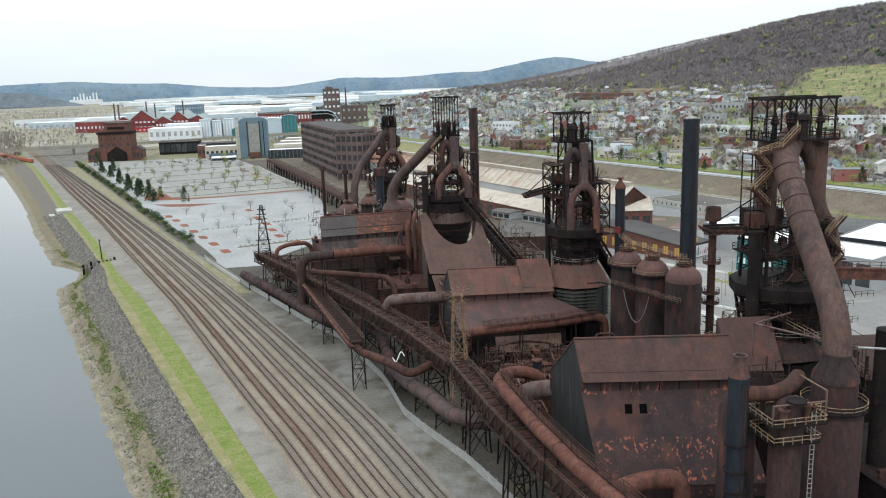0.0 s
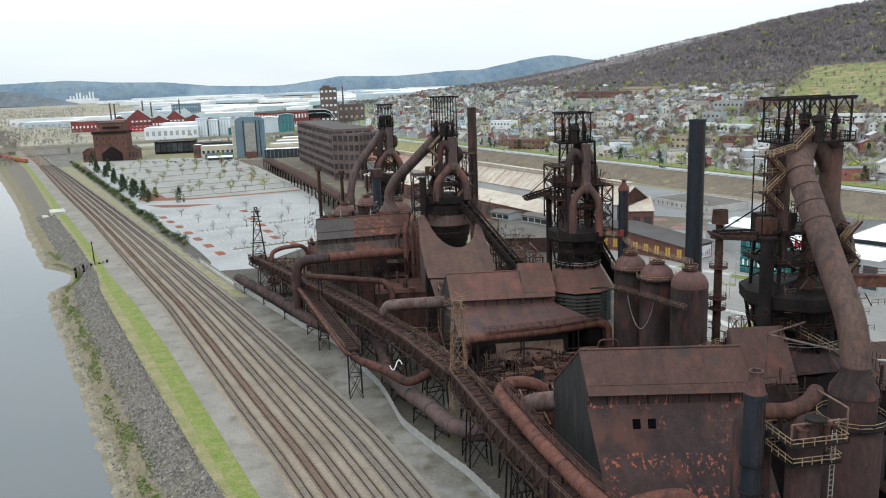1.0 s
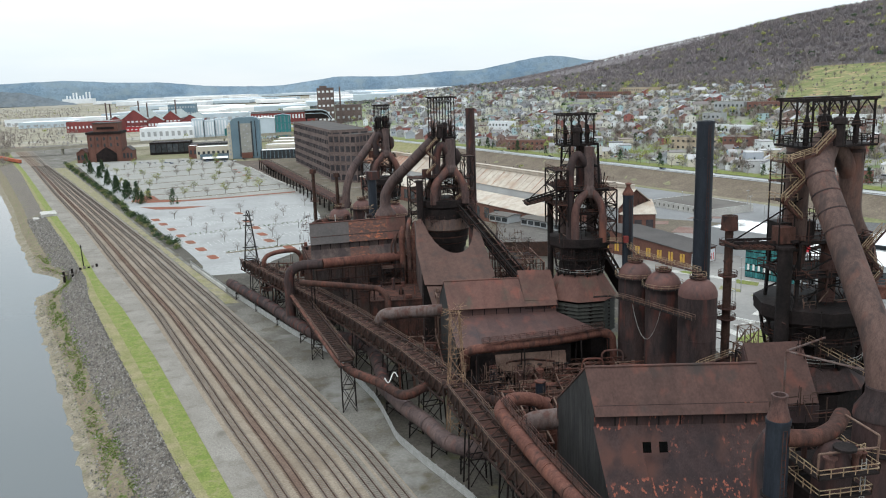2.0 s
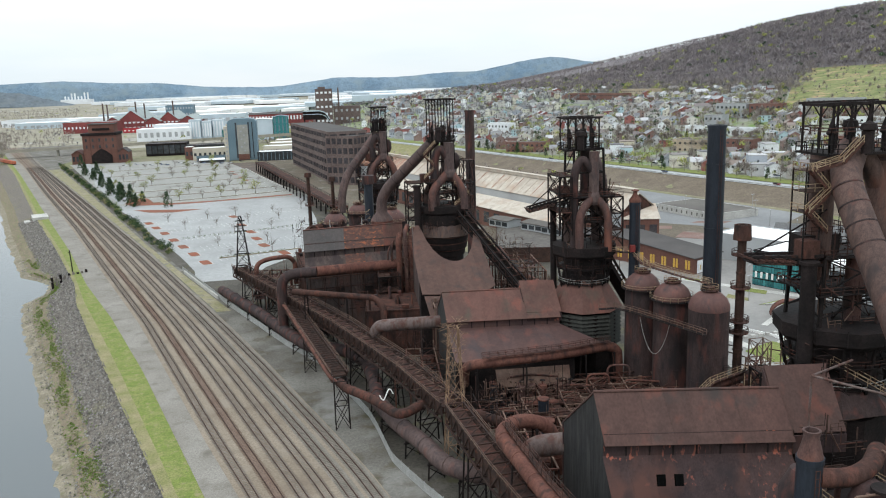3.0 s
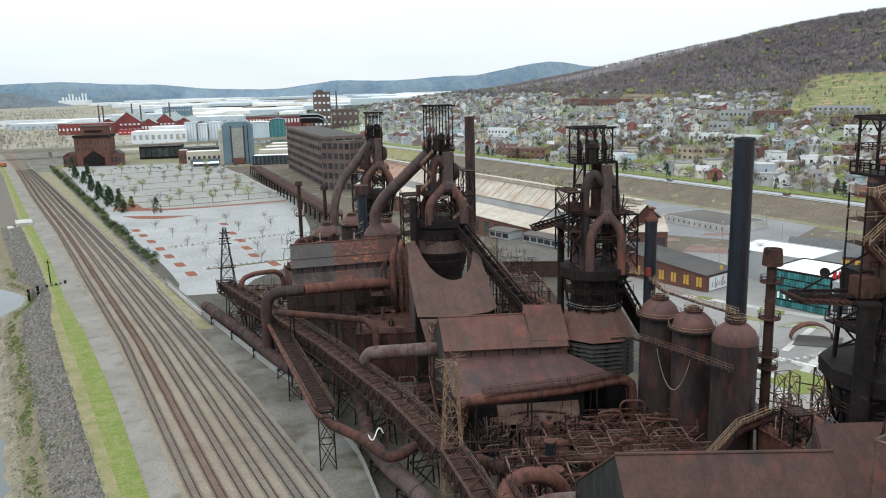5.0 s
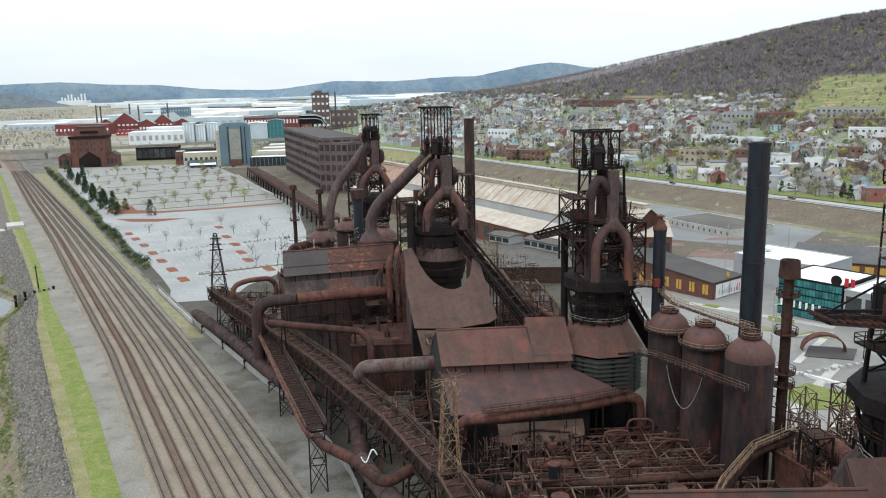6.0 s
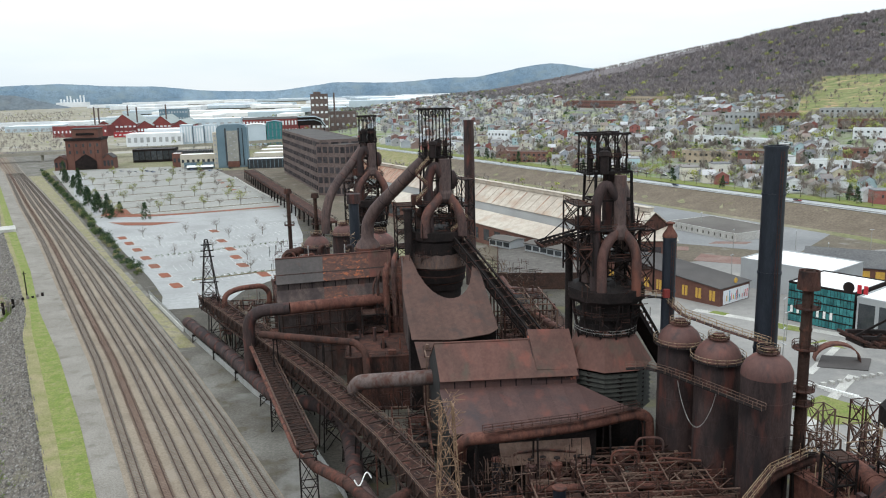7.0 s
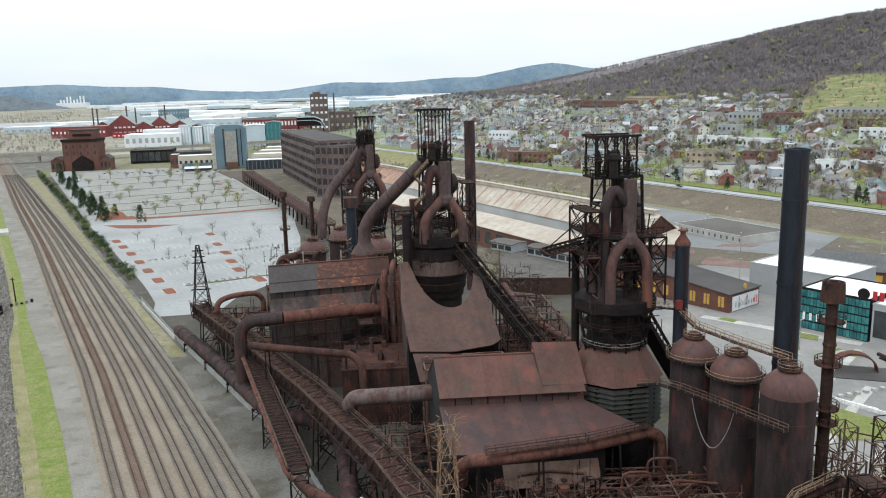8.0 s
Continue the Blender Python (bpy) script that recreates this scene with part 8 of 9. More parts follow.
solid("barrier_line", bm, WHITE, "row of low white barriers across a plaza", "barrier", loc=(128, 240, 0))
ar = thing("arch_sculpture", (152, 243, 0), "low curved rust-steel arch sculpture on a dark plinth", "sculpture")
bm = B()
pv = None
for k in range(13):
    a = math.pi * k / 12
    c = V(153 - 5.5 * math.cos(a), 243 + 2 * math.cos(a), 4.6 * math.sin(a) + 0.3)
    row = [bm.verts.new(c + V(0.5, 1.4, 0)), bm.verts.new(c - V(0.5, 1.4, 0)), bm.verts.new(c - V(0.5, 1.4, -0.5)), bm.verts.new(c + V(0.5, 1.4, 0.5))]
    if pv:
        for i in range(4):
            bm.faces.new((pv[i], pv[(i + 1) % 4], row[(i + 1) % 4], row[i]))
    pv = row
part("arch", bm, RUSTRED, ar)
part("plinth", slab(B(), [(145, 240, 0.3), (156, 234, 0.3), (163, 242, 0.3), (152, 248, 0.3)], 0.25), DARKROOF, ar)

# far industrial park
def facing(name, x0, x1, y, eave, peak, depth, wallm, roofm, label, category, rows=0, cols=0, winm=None, z0=0.0, z1=None, fill=(0.55, 0.5), group="", curve=False):
    """A works hall whose gabled (or vaulted) end faces south: end wall with windows, and a roof running back."""
    th = thing(name, (x0, y, z0), label, category, group)
    w, c = x1 - x0, (x0 + x1) / 2
    if curve:
        prof = [(c - w / 2 * math.cos(math.pi * k / 10), eave + (peak - eave) * math.sin(math.pi * k / 10)) for k in range(11)]
    else:
        prof = [(x0, eave), (c, peak), (x1, eave)]
    bm = B()
    for y0 in (y, y + depth):
        bm.faces.new([bm.verts.new((px, y0, pz)) for px, pz in [(x0, z0), *prof, (x1, z0)]])
    for px in (x0, x1):
        bm.faces.new([bm.verts.new(v) for v in ((px, y, z0), (px, y + depth, z0), (px, y + depth, eave), (px, y, eave))])
    part("wall", bm, wallm, th)
    for (ax, az_), (bx, bz) in zip(prof, prof[1:]):
        bm = B(); slab(bm, [(ax, y - 0.8, az_ + 0.15), (bx, y - 0.8, bz + 0.15), (bx, y + depth, bz + 0.15), (ax, y + depth, az_ + 0.15)], 0.5, False)
        part("roof", bm, roofm, th)
    if rows:
        z1 = z1 or eave
        me, pw, ph = None, w / cols, (z1 - z0) / rows
        for j in range(rows):
            for i in range(cols):
                p = V(x0 + pw * (i + 0.5), y - 0.15, z0 + ph * (j + 0.55))
                if me is None:
                    bm = B(); box(bm, p, (pw * fill[0], 0.4, ph * fill[1])); me, q = part("window", bm, winm or GLASS, th).data, p
                else:
                    share("window", me, Matrix.Translation(p - q), th)
    return th


GREENROOF = mat("pale_green_grey_sheet_roof", (0.30, 0.335, 0.325), (0.24, 0.27, 0.265), 0.05, 0.7, 0, 0.1, 0.4, amp=0.1)
CREAM = mat("cream_render", (0.50, 0.46, 0.37), (0.44, 0.40, 0.33), 0.08, 0.85, 0, 0.1, amp=0.08)
SLATEBLUE = mat("slate_blue_cladding", (0.105, 0.160, 0.195), (0.135, 0.195, 0.230), 0.06, 0.5, 0, 0.1, amp=0.15)
PALEBLUE = mat("pale_blue_white_cladding", (0.46, 0.53, 0.58), (0.40, 0.47, 0.52), 0.05, 0.5, 0, 0.1, amp=0.08)

# brick pump house with wings
ph_ = thing("pump_house", (-213, 955, 0), "tall square brick pump house with dark arched front", "brick house")
bm = B(); box(bm, (-213.2, 970, 15.5), (35, 30, 31)); part("wall", bm, BRICK, ph_)
bm = B(); box(bm, (-213.2, 970, 31.4), (37, 32, 2.6)); part("cornice", bm, IRON, ph_, "dark overhanging cornice")
bm = B(); box(bm, (-211.6, 971, 37), (26, 22, 9.6)); part("attic", bm, BRICK, ph_)
bm = B(); box(bm, (-211.6, 959.8, 36.6), (18, 0.6, 2.4)); part("louvre_band", bm, IRON, ph_)
bm = B(); box(bm, (-211.6, 971, 42.1), (27.5, 23.5, 0.8)); part("roof", bm, DARKROOF, ph_)
me = None
for zz in (18.5, 25.5):
    for k in range(5):
        p = V(-227 + k * 6.9, 954.8, zz)
        if me is None:
            bm = B(); slab(bm, [p + V(a, 0, b) for a, b in ((-0.9, -1.9), (0.9, -1.9), (0.9, 0.9), (0.5, 1.6), (-0.5, 1.6), (-0.9, 0.9))], 0.3); me, q0 = part("window", bm, GLASS, ph_).data, p
        else:
            share("window", me, Matrix.Translation(p - q0), ph_)
for k in range(6):
    bm = B(); box(bm, (-230.2 + k * 6.85, 954.9, 15), (0.9, 0.7, 30)); part("pilaster", bm, BRICK, ph_)
bm = B()
slab(bm, [(-223, 954.2, 0.2), (-201.5, 954.2, 0.2), (-201.5, 954.2, 8.5), (-207, 954.2, 13), (-212, 954.2, 16.2), (-217, 954.2, 13), (-223, 954.2, 8.5)], 1.2)
part("porch", bm, IRON, ph_, "dark glazed gabled porch")
facing("works_wing", -243, -231.2, 953, 10.5, 14.5, 18, BRICK, REDLEG, "low red brick wing beside a pump house", "brick house", 1, 3, GLASS, group="pump house wings")
facing("works_wing", -195.2, -184, 953, 11, 15.5, 18, BRICK, DARKROOF, "low red brick wing beside a pump house", "brick house", 1, 3, GLASS, group="pump house wings")

# slate-blue tower with a pale stair shaft
bt = thing("blue_tower", (-58, 912, 0), "tall slate-blue tower with vaulted top and pale stair shaft", "tower")
bm = B()
pr = [(-73.5, 0), (-73.5, 40), (-71, 42.6), (-66, 44), (-50, 44), (-45, 42.6), (-43, 40), (-43, 0)]
fr, bk_ = [bm.verts.new((a, 912, b)) for a, b in pr], [bm.verts.new((a, 934, b)) for a, b in pr]
bm.faces.new(fr); bm.faces.new(bk_[::-1])
for k in range(len(pr)):
    j = (k + 1) % len(pr)
    bm.faces.new((fr[k], fr[j], bk_[j], bk_[k]))
part("body", bm, SLATEBLUE, bt)
bm = B(); box(bm, (-57.9, 911.4, 20), (11.2, 1.0, 35)); shaft = part("stair_shaft", bm, mat("grey_tan_shaft_render", (0.30, 0.295, 0.265), (0.25, 0.25, 0.23), 0.2, 0.85, 0, 0.1, 1.0, amp=0.2), bt, "pale stair shaft")
for k in range(8):
    bm = B(); box(bm, (-59.5 + 3.0 * (k % 2), 910.7, 6 + k * 4.1), (1.6, 0.6, 1.2)); part("window", bm, PLYGREY, shaft)
for x, w in ((-64.6, 1.6), (-51.4, 1.2), (-47.6, 0.8)):
    bm = B(); box(bm, (x, 911.7, 21), (w, 0.8, 38)); part("recess", bm, GLASS, bt)
bm = B(); box(bm, (-75.6, 922, 18), (4, 16, 36)); part("annex", bm, CREAM, bt, "narrow tan annex")
for k in range(7):
    bm = B(); box(bm, (-75.6, 913.8, 5 + k * 4.6), (1.8, 0.5, 1.8)); part("annex_window", bm, PLYGREY, bt)
bm = B(); box(bm, (-57.9, 910.6, 3.5), (11.4, 1.0, 6)); part("doorway", bm, BRICK, bt)

# offices and canopies round the tower
block("low_office", -113, 927, 36, 18, 13, 2, CREAM, WHITEROOF, "low cream office block with a brick end", "office", 1, 7, 0, GLASS, fill=(0.5, 0.25))
block("office_wing", -122.5, 938, 9, 16, 14, 2, BRICK, WHITEROOF, "brick end wing of a low office", "office", 1, 2, 0, GLASS, fill=(0.5, 0.3))
block("blue_annex", -108, 915, 33, 11, 5.2, 2, SLATEBLUE, DARKROOF, "low slate-blue annex before an office", "annex", 1, 6, 0, GLASS, fill=(0.6, 0.4))
block("entrance_canopy", -103, 898, 25, 8, 2.6, 2, GLASS, WHITEROOF, "low white-roofed entrance canopy", "canopy", 0, 0, 1.6)
block("glass_office", -43, 890, 37, 22, 9, -4, GLASS, WHITEROOF, "low glass-fronted office with white roof", "office", 1, 9, 0, SLATEBLUE, fill=(0.12, 0.9))
for k in range(3):
    block("stepped_roof", -38 + k * 6, 915 + k * 26, 40, 20, 13 + k * 1.5, -4, CREAM, WHITEROOF, "low cream block with stepped white roof", "office", 1, 9, 0, GLASS, group="stepped blocks", fill=(0.6, 0.25))
block("dark_depot", -178, 1022, 46, 30, 14, 0, IRON, DARKROOF, "long dark open-fronted depot", "depot", 1, 7, 0, GLASS, fill=(0.85, 0.7))
block("depot_wing", -131, 1016, 44, 26, 11, 0, GLASS, DARKROOF, "dark glazed depot wing below an overpass", "depot", 1, 6, 0, DARKROOF, fill=(0.1, 0.9))
block("white_warehouse", -243, 1318, 80, 50, 18, 0, WHITEWALL, WHITEROOF, "large white flat-roofed warehouse", "warehouse", 1, 9, 0, PLYGREY, fill=(0.5, 0.4))
block("white_warehouse", -226, 1372, 66, 40, 22, 0, WHITEWALL, WHITEROOF, "large white flat-roofed warehouse", "warehouse", 0, 0)
for k, (x0, w, h) in enumerate(((-167, 17, 29), (-149, 15, 26), (-133, 18, 28))):
    block("white_silo_block", x0, 1330 + k * 6, w, 22, h, 0, PALEBLUE, WHITEROOF, "tall pale blue-white clad silo block", "silo block", 1, 4, 0, WHITEWALL, group="silo blocks", fill=(0.5, 0.8))
facing("teal_hall", -118, -92, 1330, 12, 17, 60, TEAL, PLYGREY, "low teal-glazed hall with grey roof", "hall")

# red gabled works
for x0, x1, y, e, p, rows, cols in ((-346, -298, 1700, 20, 38.5, 2, 6), (-380, -344, 1720, 16, 26.6, 1, 5), (-296, -266, 1690, 16, 25.5, 1, 5), (-273, -236, 1712, 18, 33.5, 2, 5), (-234, -196, 1690, 14, 25.5, 1, 6)):
    facing("red_works", x0, x1, y, e, p, 150, REDWALL, GREENROOF, "red gabled works hall with white windows and green-grey roof", "factory", rows, cols, WHITEWALL, group="red gabled works", fill=(0.6, 0.3))
block("red_low_works", -437, 1652, 98, 40, 21, -6, REDWALL, GREENROOF, "long low red works with small white windows", "factory", 1, 14, 0, WHITEWALL, fill=(0.4, 0.2))
block("red_gatehouse", -320, 1600, 37, 16, 9, 0, EMBRED, DARKROOF, "bright red low works gatehouse", "factory", 1, 5, 0, WHITEWALL, fill=(0.5, 0.2))
for x, t in ((-378.5, 53.8), (-370.5, 51.4), (-316.6, 55), (-300.3, 51.5), (-245.6, 55)):
    stack(x, 1724, t, 1.7, DARKBRICK, "far dark works smokestack", 0, None, 0, 0.8)
block("slate_mill", -303, 2000, 62, 40, 40, 0, SLATEBLUE, DARKROOF, "far dark blue mill block with pale windows", "mill", 3, 10, 0, PLYGREY, fill=(0.5, 0.3))
for k, (x0, y, w, h) in enumerate(((-660, 2000, 130, 15), (-600, 1900, 110, 12), (-520, 1960, 120, 16), (-470, 2080, 160, 18), (-390, 1880, 110, 17), (-230, 1800, 120, 20))):
    block("pale_warehouse", x0, y, w, 70, h + ground_z(x0, y), 0, PALEBLUE if k % 2 else WHITEWALL, WHITEROOF if k % 3 else PLYGREY, "far pale flat-roofed warehouse", "warehouse", 1, 8, 0, PLYGREY, group="pale warehouses", fill=(0.5, 0.3))

# brown brick mill tower, long red mill, blue halls
block("brick_mill", 30, 1390, 28, 40, 69, -2, DARKBRICK, DARKROOF, "tall brown brick mill block with rows of pale windows", "mill", 6, 4, 0, WHITEWALL, fill=(0.55, 0.28))
bm = B(); box(bm, (41, 1405, 71), (12, 14, 4)); solid("roof_hut", bm, DARKBRICK, "brick lift hut on a mill roof", "roof hut", loc=(41, 1405, 69.2))
block("brick_mill_wing", 59, 1392, 44, 40, 40, -2, DARKBRICK, DARKROOF, "lower brown brick wing of a mill", "mill", 3, 5, 0, PLYGREY, fill=(0.4, 0.3))
stack(67.5, 1385, 71, 1.5, DARKBRICK, "far tapering brown brick smokestack", 0, None, 0, 0.8)
block("long_red_mill", -86, 1500, 120, 40, 28, 0, REDWALL, DARKROOF, "long red brick mill with white windows", "mill", 2, 22, 3, WHITEWALL, fill=(0.5, 0.5))
facing("teal_works", -36, -14, 1240, 32, 34, 30, TEAL, SLATEBLUE, "tall teal-blue clad works hall", "hall", 3, 4, SLATEBLUE, fill=(0.3, 0.85))
facing("white_works", -66, -37, 1240, 29, 30.5, 30, PALEBLUE, WHITEROOF, "plain tall pale blue works hall", "hall")
dkr = thing("crane_shed", (24, 1300, 0), "dark blue steel crane shed with latticed arched end", "crane shed")
bm = B()
for k in range(2):
    pts = [(8, 24), (8, 37), (34, 37), (42, 34), (49, 24)]
    bm.faces.new([bm.verts.new((a, 1300 + 30 * k, b)) for a, b in pts])
bm2 = [(8, 37), (34, 37), (42, 34), (49, 24)]
part("end_wall", bm, IRON, dkr)
for (a, b), (c, d) in zip(bm2, bm2[1:]):
    part("roof", slab(B(), [(a, 1299, b + 0.2), (c, 1299, d + 0.2), (c, 1331, d + 0.2), (a, 1331, b + 0.2)], 0.4), SLATEBLUE, dkr)
    bm = B(); beam(bm, (a, 1298.6, b), (c, 1298.6, d), 1.2); beam(bm, (a, 1298.6, b - 5), (c, 1298.6, d - 5), 0.8); part("arch_rib", bm, PALEBLUE, dkr)
for x in (10, 28, 47):
    bm = B(); beam(bm, (x, 1301, 0), (x, 1301, 25), 2); part("column", bm, IRON, dkr)
# overpass across the far end of the tracks
ov = thing("overpass", (-300, 1130, 0), "long pale concrete road overpass", "bridge")
OVY = curve_of([(-700, 985), (-334, 1080), (-222, 1111), (-103, 1159), (60, 1210)])
oxs = spaced(-700, 60, 40)
for a, b in zip(oxs, oxs[1:]):
    part("deck", slab(B(), [(a, OVY(a), 10), (b, OVY(b), 10), (b, OVY(b) + 11, 10), (a, OVY(a) + 11, 10)], 2.6), OVERPASS, ov)
    bm = B(); beam(bm, (a, OVY(a), 10.6), (b, OVY(b), 10.6), 0.4, 1.3); part("parapet", bm, OVERPASS, ov)
for k in range(12):
    x = -680 + k * 64
    y = OVY(x) + 5
    bm = B(); box(bm, (x, y, 3.4), (2, 6, 8)); part("pier", bm, OVERPASS, ov)

rg = random.Random(21)
for k in range(72):
    y = rg.uniform(1850, 4400)
    x = rg.uniform(-0.22, 0.17) * y + 40
    w = rg.uniform(60, 260) * (y / 3000)
    zz = ground_z(x, y)
    bm = B(); box(bm, (x, y, zz + 8), (w, rg.uniform(60, 140), rg.uniform(9, 15)), rg.uniform(-14, 4))
    solid("distant_warehouse", bm, rg.choice((WHITEROOF, WHITEWALL, WHITEROOF, PALEBLUE)), "distant low pale warehouse in the valley", "warehouse", "distant warehouses", loc=(x, y, zz))
wp = thing("white_power_plant", (-1060, 4250, 10), "distant white plant with a row of pale chimneys", "power plant")
for k, top in enumerate((60, 58, 73, 74, 58, 60, 76, 76)):
    bm = B(); beam(bm, (-1112 + k * 15, 4250, 15), (-1112 + k * 15, 4250, top), 6)
    part("chimney", bm, WHITEWALL, wp)
bm = B(); box(bm, (-1060, 4260, 32), (140, 60, 24)); part("hall", bm, WHITEWALL, wp)

# far ridges, with the distance haze held in their blue
def ridge(name, dist, rows, material, label, base=-40, rough=6):
    bm, prev = B(), None
    az = np.linspace(rows[0][0], rows[-1][0], 160)
    for k, a in enumerate(az):
        e = np.interp(a, [r[0] for r in rows], [r[1] for r in rows])
        top = 76 + dist * math.tan(radians(float(e))) + rough * noise.noise(V(k * 0.18, dist, 0)) + rough * 0.5 * noise.noise(V(k * 0.7, dist, 3))
        dx, dy = math.sin(radians(float(a))), math.cos(radians(float(a)))
        row = [bm.verts.new((dx * dist, dy * dist, base)), bm.verts.new((dx * dist, dy * dist, (base + top) * 0.5)), bm.verts.new((dx * (dist + 60), dy * (dist + 60), top)), bm.verts.new((dx * (dist + 160), dy * (dist + 160), base))]
        if prev:
            for i in range(3):
                bm.faces.new((prev[i], prev[i + 1], row[i + 1], row[i]))
        prev = row
    return solid(name, bm, material, label, "hills", kind="structure", smooth=True)


ridge("backdrop_ridge", 4650, [(-34, 0.4), (-24, 0.5), (-19, 0.62), (-15, 0.74), (-12, 0.55), (-8.8, 0.43), (-6.5, 0.2), (-4.5, 0.0), (-2.5, 0.0), (-0.7, 0.03), (1, 0.25), (2.4, 0.44), (4.5, 0.42), (6.3, 0.36), (9, 0.5), (12.2, 0.62), (14.5, 0.95), (16.2, 1.3), (17.4, 1.38), (18.6, 1.25), (19.9, 0.99), (24, 0.5), (34, 0.4)], FARHILL, "far wooded ridge coloured haze blue-grey")
ridge("backdrop_ridge", 4100, [(-34, 0.9), (-24, 0.4), (-18.8, 0.2), (-17, 0.05), (-15.6, -0.35), (-14, -0.8), (-12, -1.2)], FARHILL2, "wooded ridge across the valley coloured dark haze blue")


# ---------------------------------------------------------------- plants
def leaf_mesh(name, spots, size, rg, material, per=10, tri=True):
    """Many small leaves or twigs scattered about the given spots (x, y, z, spread)."""
    vs, fs = [], []
    for x, y, z, sp in spots:
        for _ in range(per):
            a, b = rg.uniform(0, 6.283), rg.uniform(-1, 1)
            r = sp * rg.random() ** 0.4
            q = math.sqrt(1 - b * b)
            cx, cy, cz = x + r * q * math.cos(a), y + r * q * math.sin(a), z + r * b
            s = size * rg.uniform(0.6, 1.4)
            u = (rg.uniform(-1, 1) * s, rg.uniform(-1, 1) * s, rg.uniform(-1, 1) * s)
            v = (rg.uniform(-1, 1) * s, rg.uniform(-1, 1) * s, rg.uniform(-1, 1) * s)
            i = len(vs)
            vs += [(cx - u[0], cy - u[1], cz - u[2]), (cx + v[0], cy + v[1], cz + v[2]), (cx + u[0], cy + u[1], cz + u[2])]
            fs.append((i, i + 1, i + 2))
    me = bpy.data.meshes.new(name)
    me.from_pydata(vs, [], fs)
    me.materials.append(material)
    return me


def tree(h, spread, seed, leafm, leaf, per, label, group, twiggy=True):
    rg = random.Random(seed)
    th = thing("tree", (0, 0, 0), label, "tree", group)
    bm = B()
    tube(bm, [(0, 0, 0), (0.05 * h * rg.uniform(-0.5, 0.5), 0, h * 0.35), (0, 0, h * 0.75)], [h * 0.022, h * 0.017, h * 0.006], 6)
    spots = []
    for k in range(11):
        a, z0 = k * 2.4 + rg.random(), h * rg.uniform(0.28, 0.62)
        ln = spread * rg.uniform(0.6, 1.0)
        tip = V(ln * math.cos(a), ln * math.sin(a), z0 + h * rg.uniform(0.15, 0.38))
        tube(bm, [(0, 0, z0), tip * 0.55 + V(0, 0, z0 * 0.42), tip], [h * 0.009, h * 0.006, h * 0.003], 4)
        spots.append((tip.x, tip.y, tip.z, spread * 0.42))
        spots.append((tip.x * 0.55, tip.y * 0.55, tip.z * 0.95, spread * 0.4))
    part("trunk", bm, BARK, th)
    spots.append((0, 0, h * 0.85, spread * 0.4))
    ob = share("crown", leaf_mesh("crown", spots, leaf, rg, leafm, per), Matrix(), th)
    return th


def conifer(h, r, seed, label, group):
    rg = random.Random(seed)
    th = thing("tree", (0, 0, 0), label, "tree", group)
    bm = B(); tube(bm, [(0, 0, 0), (0, 0, h * 0.9)], [h * 0.025, h * 0.005], 6)
    part("trunk", bm, BARK, th)
    spots = []
    for k in range(60):
        z = h * (0.06 + 0.92 * rg.random())
        rr = r * (1 - z / h) ** 0.75 * rg.uniform(0.5, 1.0)
        a = rg.uniform(0, 6.28)
        spots.append((rr * math.cos(a), rr * math.sin(a), z, r * 0.28))
    share("crown", leaf_mesh("crown", spots, r * 0.13, rg, EVERGREEN, 14), Matrix(), th)
    return th


def plant(protos, places, rg, smin=0.8, smax=1.2):
    """Copies of the given trees; the first places take the trees themselves."""
    for k, (x, y, z) in enumerate(places):
        m = Matrix.Translation((x, y, z)) @ pose(0, 0, 0, 0, 0, rg.uniform(0, 360))
        p = protos[k % len(protos)]
        s = rg.uniform(smin, smax)
        if k < len(protos):
            p.matrix_basis = m
            p.scale = (s, s, s)
        else:
            o = copy_thing(p, m)
            o.scale = (s, s, s * rg.uniform(0.9, 1.1))


rg = random.Random(31)
park_trees = [tree(7.2, 3.0, 44, BUD, 0.27, 16, "small car park tree in yellow-green bud", "car park trees"), tree(7.0, 2.8, 41, TWIG, 0.2, 16, "small bare car park tree", "car park trees"), tree(7.5, 3.2, 42, BUD, 0.27, 18, "small car park tree in yellow-green bud", "car park trees"), tree(5.5, 2.2, 43, TWIG, 0.15, 14, "small bare car park tree", "car park trees")]
spots = []
for ry in UPROWS:
    x, x1 = row_ends(ry)
    while x < x1:
        if rg.random() < 0.85:
            spots.append((x + rg.uniform(-2, 2), row_y(ry, x), 0.1))
        x += 12.5
plant(park_trees, spots, rg, 0.85, 1.35)
spots = []
for ry in LOWROWS:
    x, x1 = row_ends(ry)
    x += rg.uniform(4, 14)
    while x < x1:
        spots.append((x, row_y(ry, x), 0.1))
        x += rg.uniform(15, 24)
bare_trees = [tree(6.0, 2.3, 45, TWIG, 0.13, 12, "small bare car park tree", "bare car park trees"), tree(6.6, 2.5, 46, TWIG, 0.13, 12, "small bare car park tree", "bare car park trees")]
plant(bare_trees, spots, rg)
firs = [conifer(8.5, 2.7, 51, "dark green conical evergreen by the railway", "evergreens"), conifer(7, 2.6, 52, "dark green bushy evergreen by the railway", "evergreens")]
spots = [(-86.6, 575, 0)]
for x, y in ((-201, 832), (-182, 782), (-161, 719), (-142, 665), (-127, 624), (-113, 591)):
    spots += [(x, y, 0), (x + rg.uniform(2, 5), y - rg.uniform(6, 12), 0), (x - 3, y + rg.uniform(10, 18), 0)]
spots += [(-189, 828, 0), (-192, 840, 0), (-108, 606, 0), (-222, 905, 0)]
plant(firs, spots, rg, 1.1, 1.6)


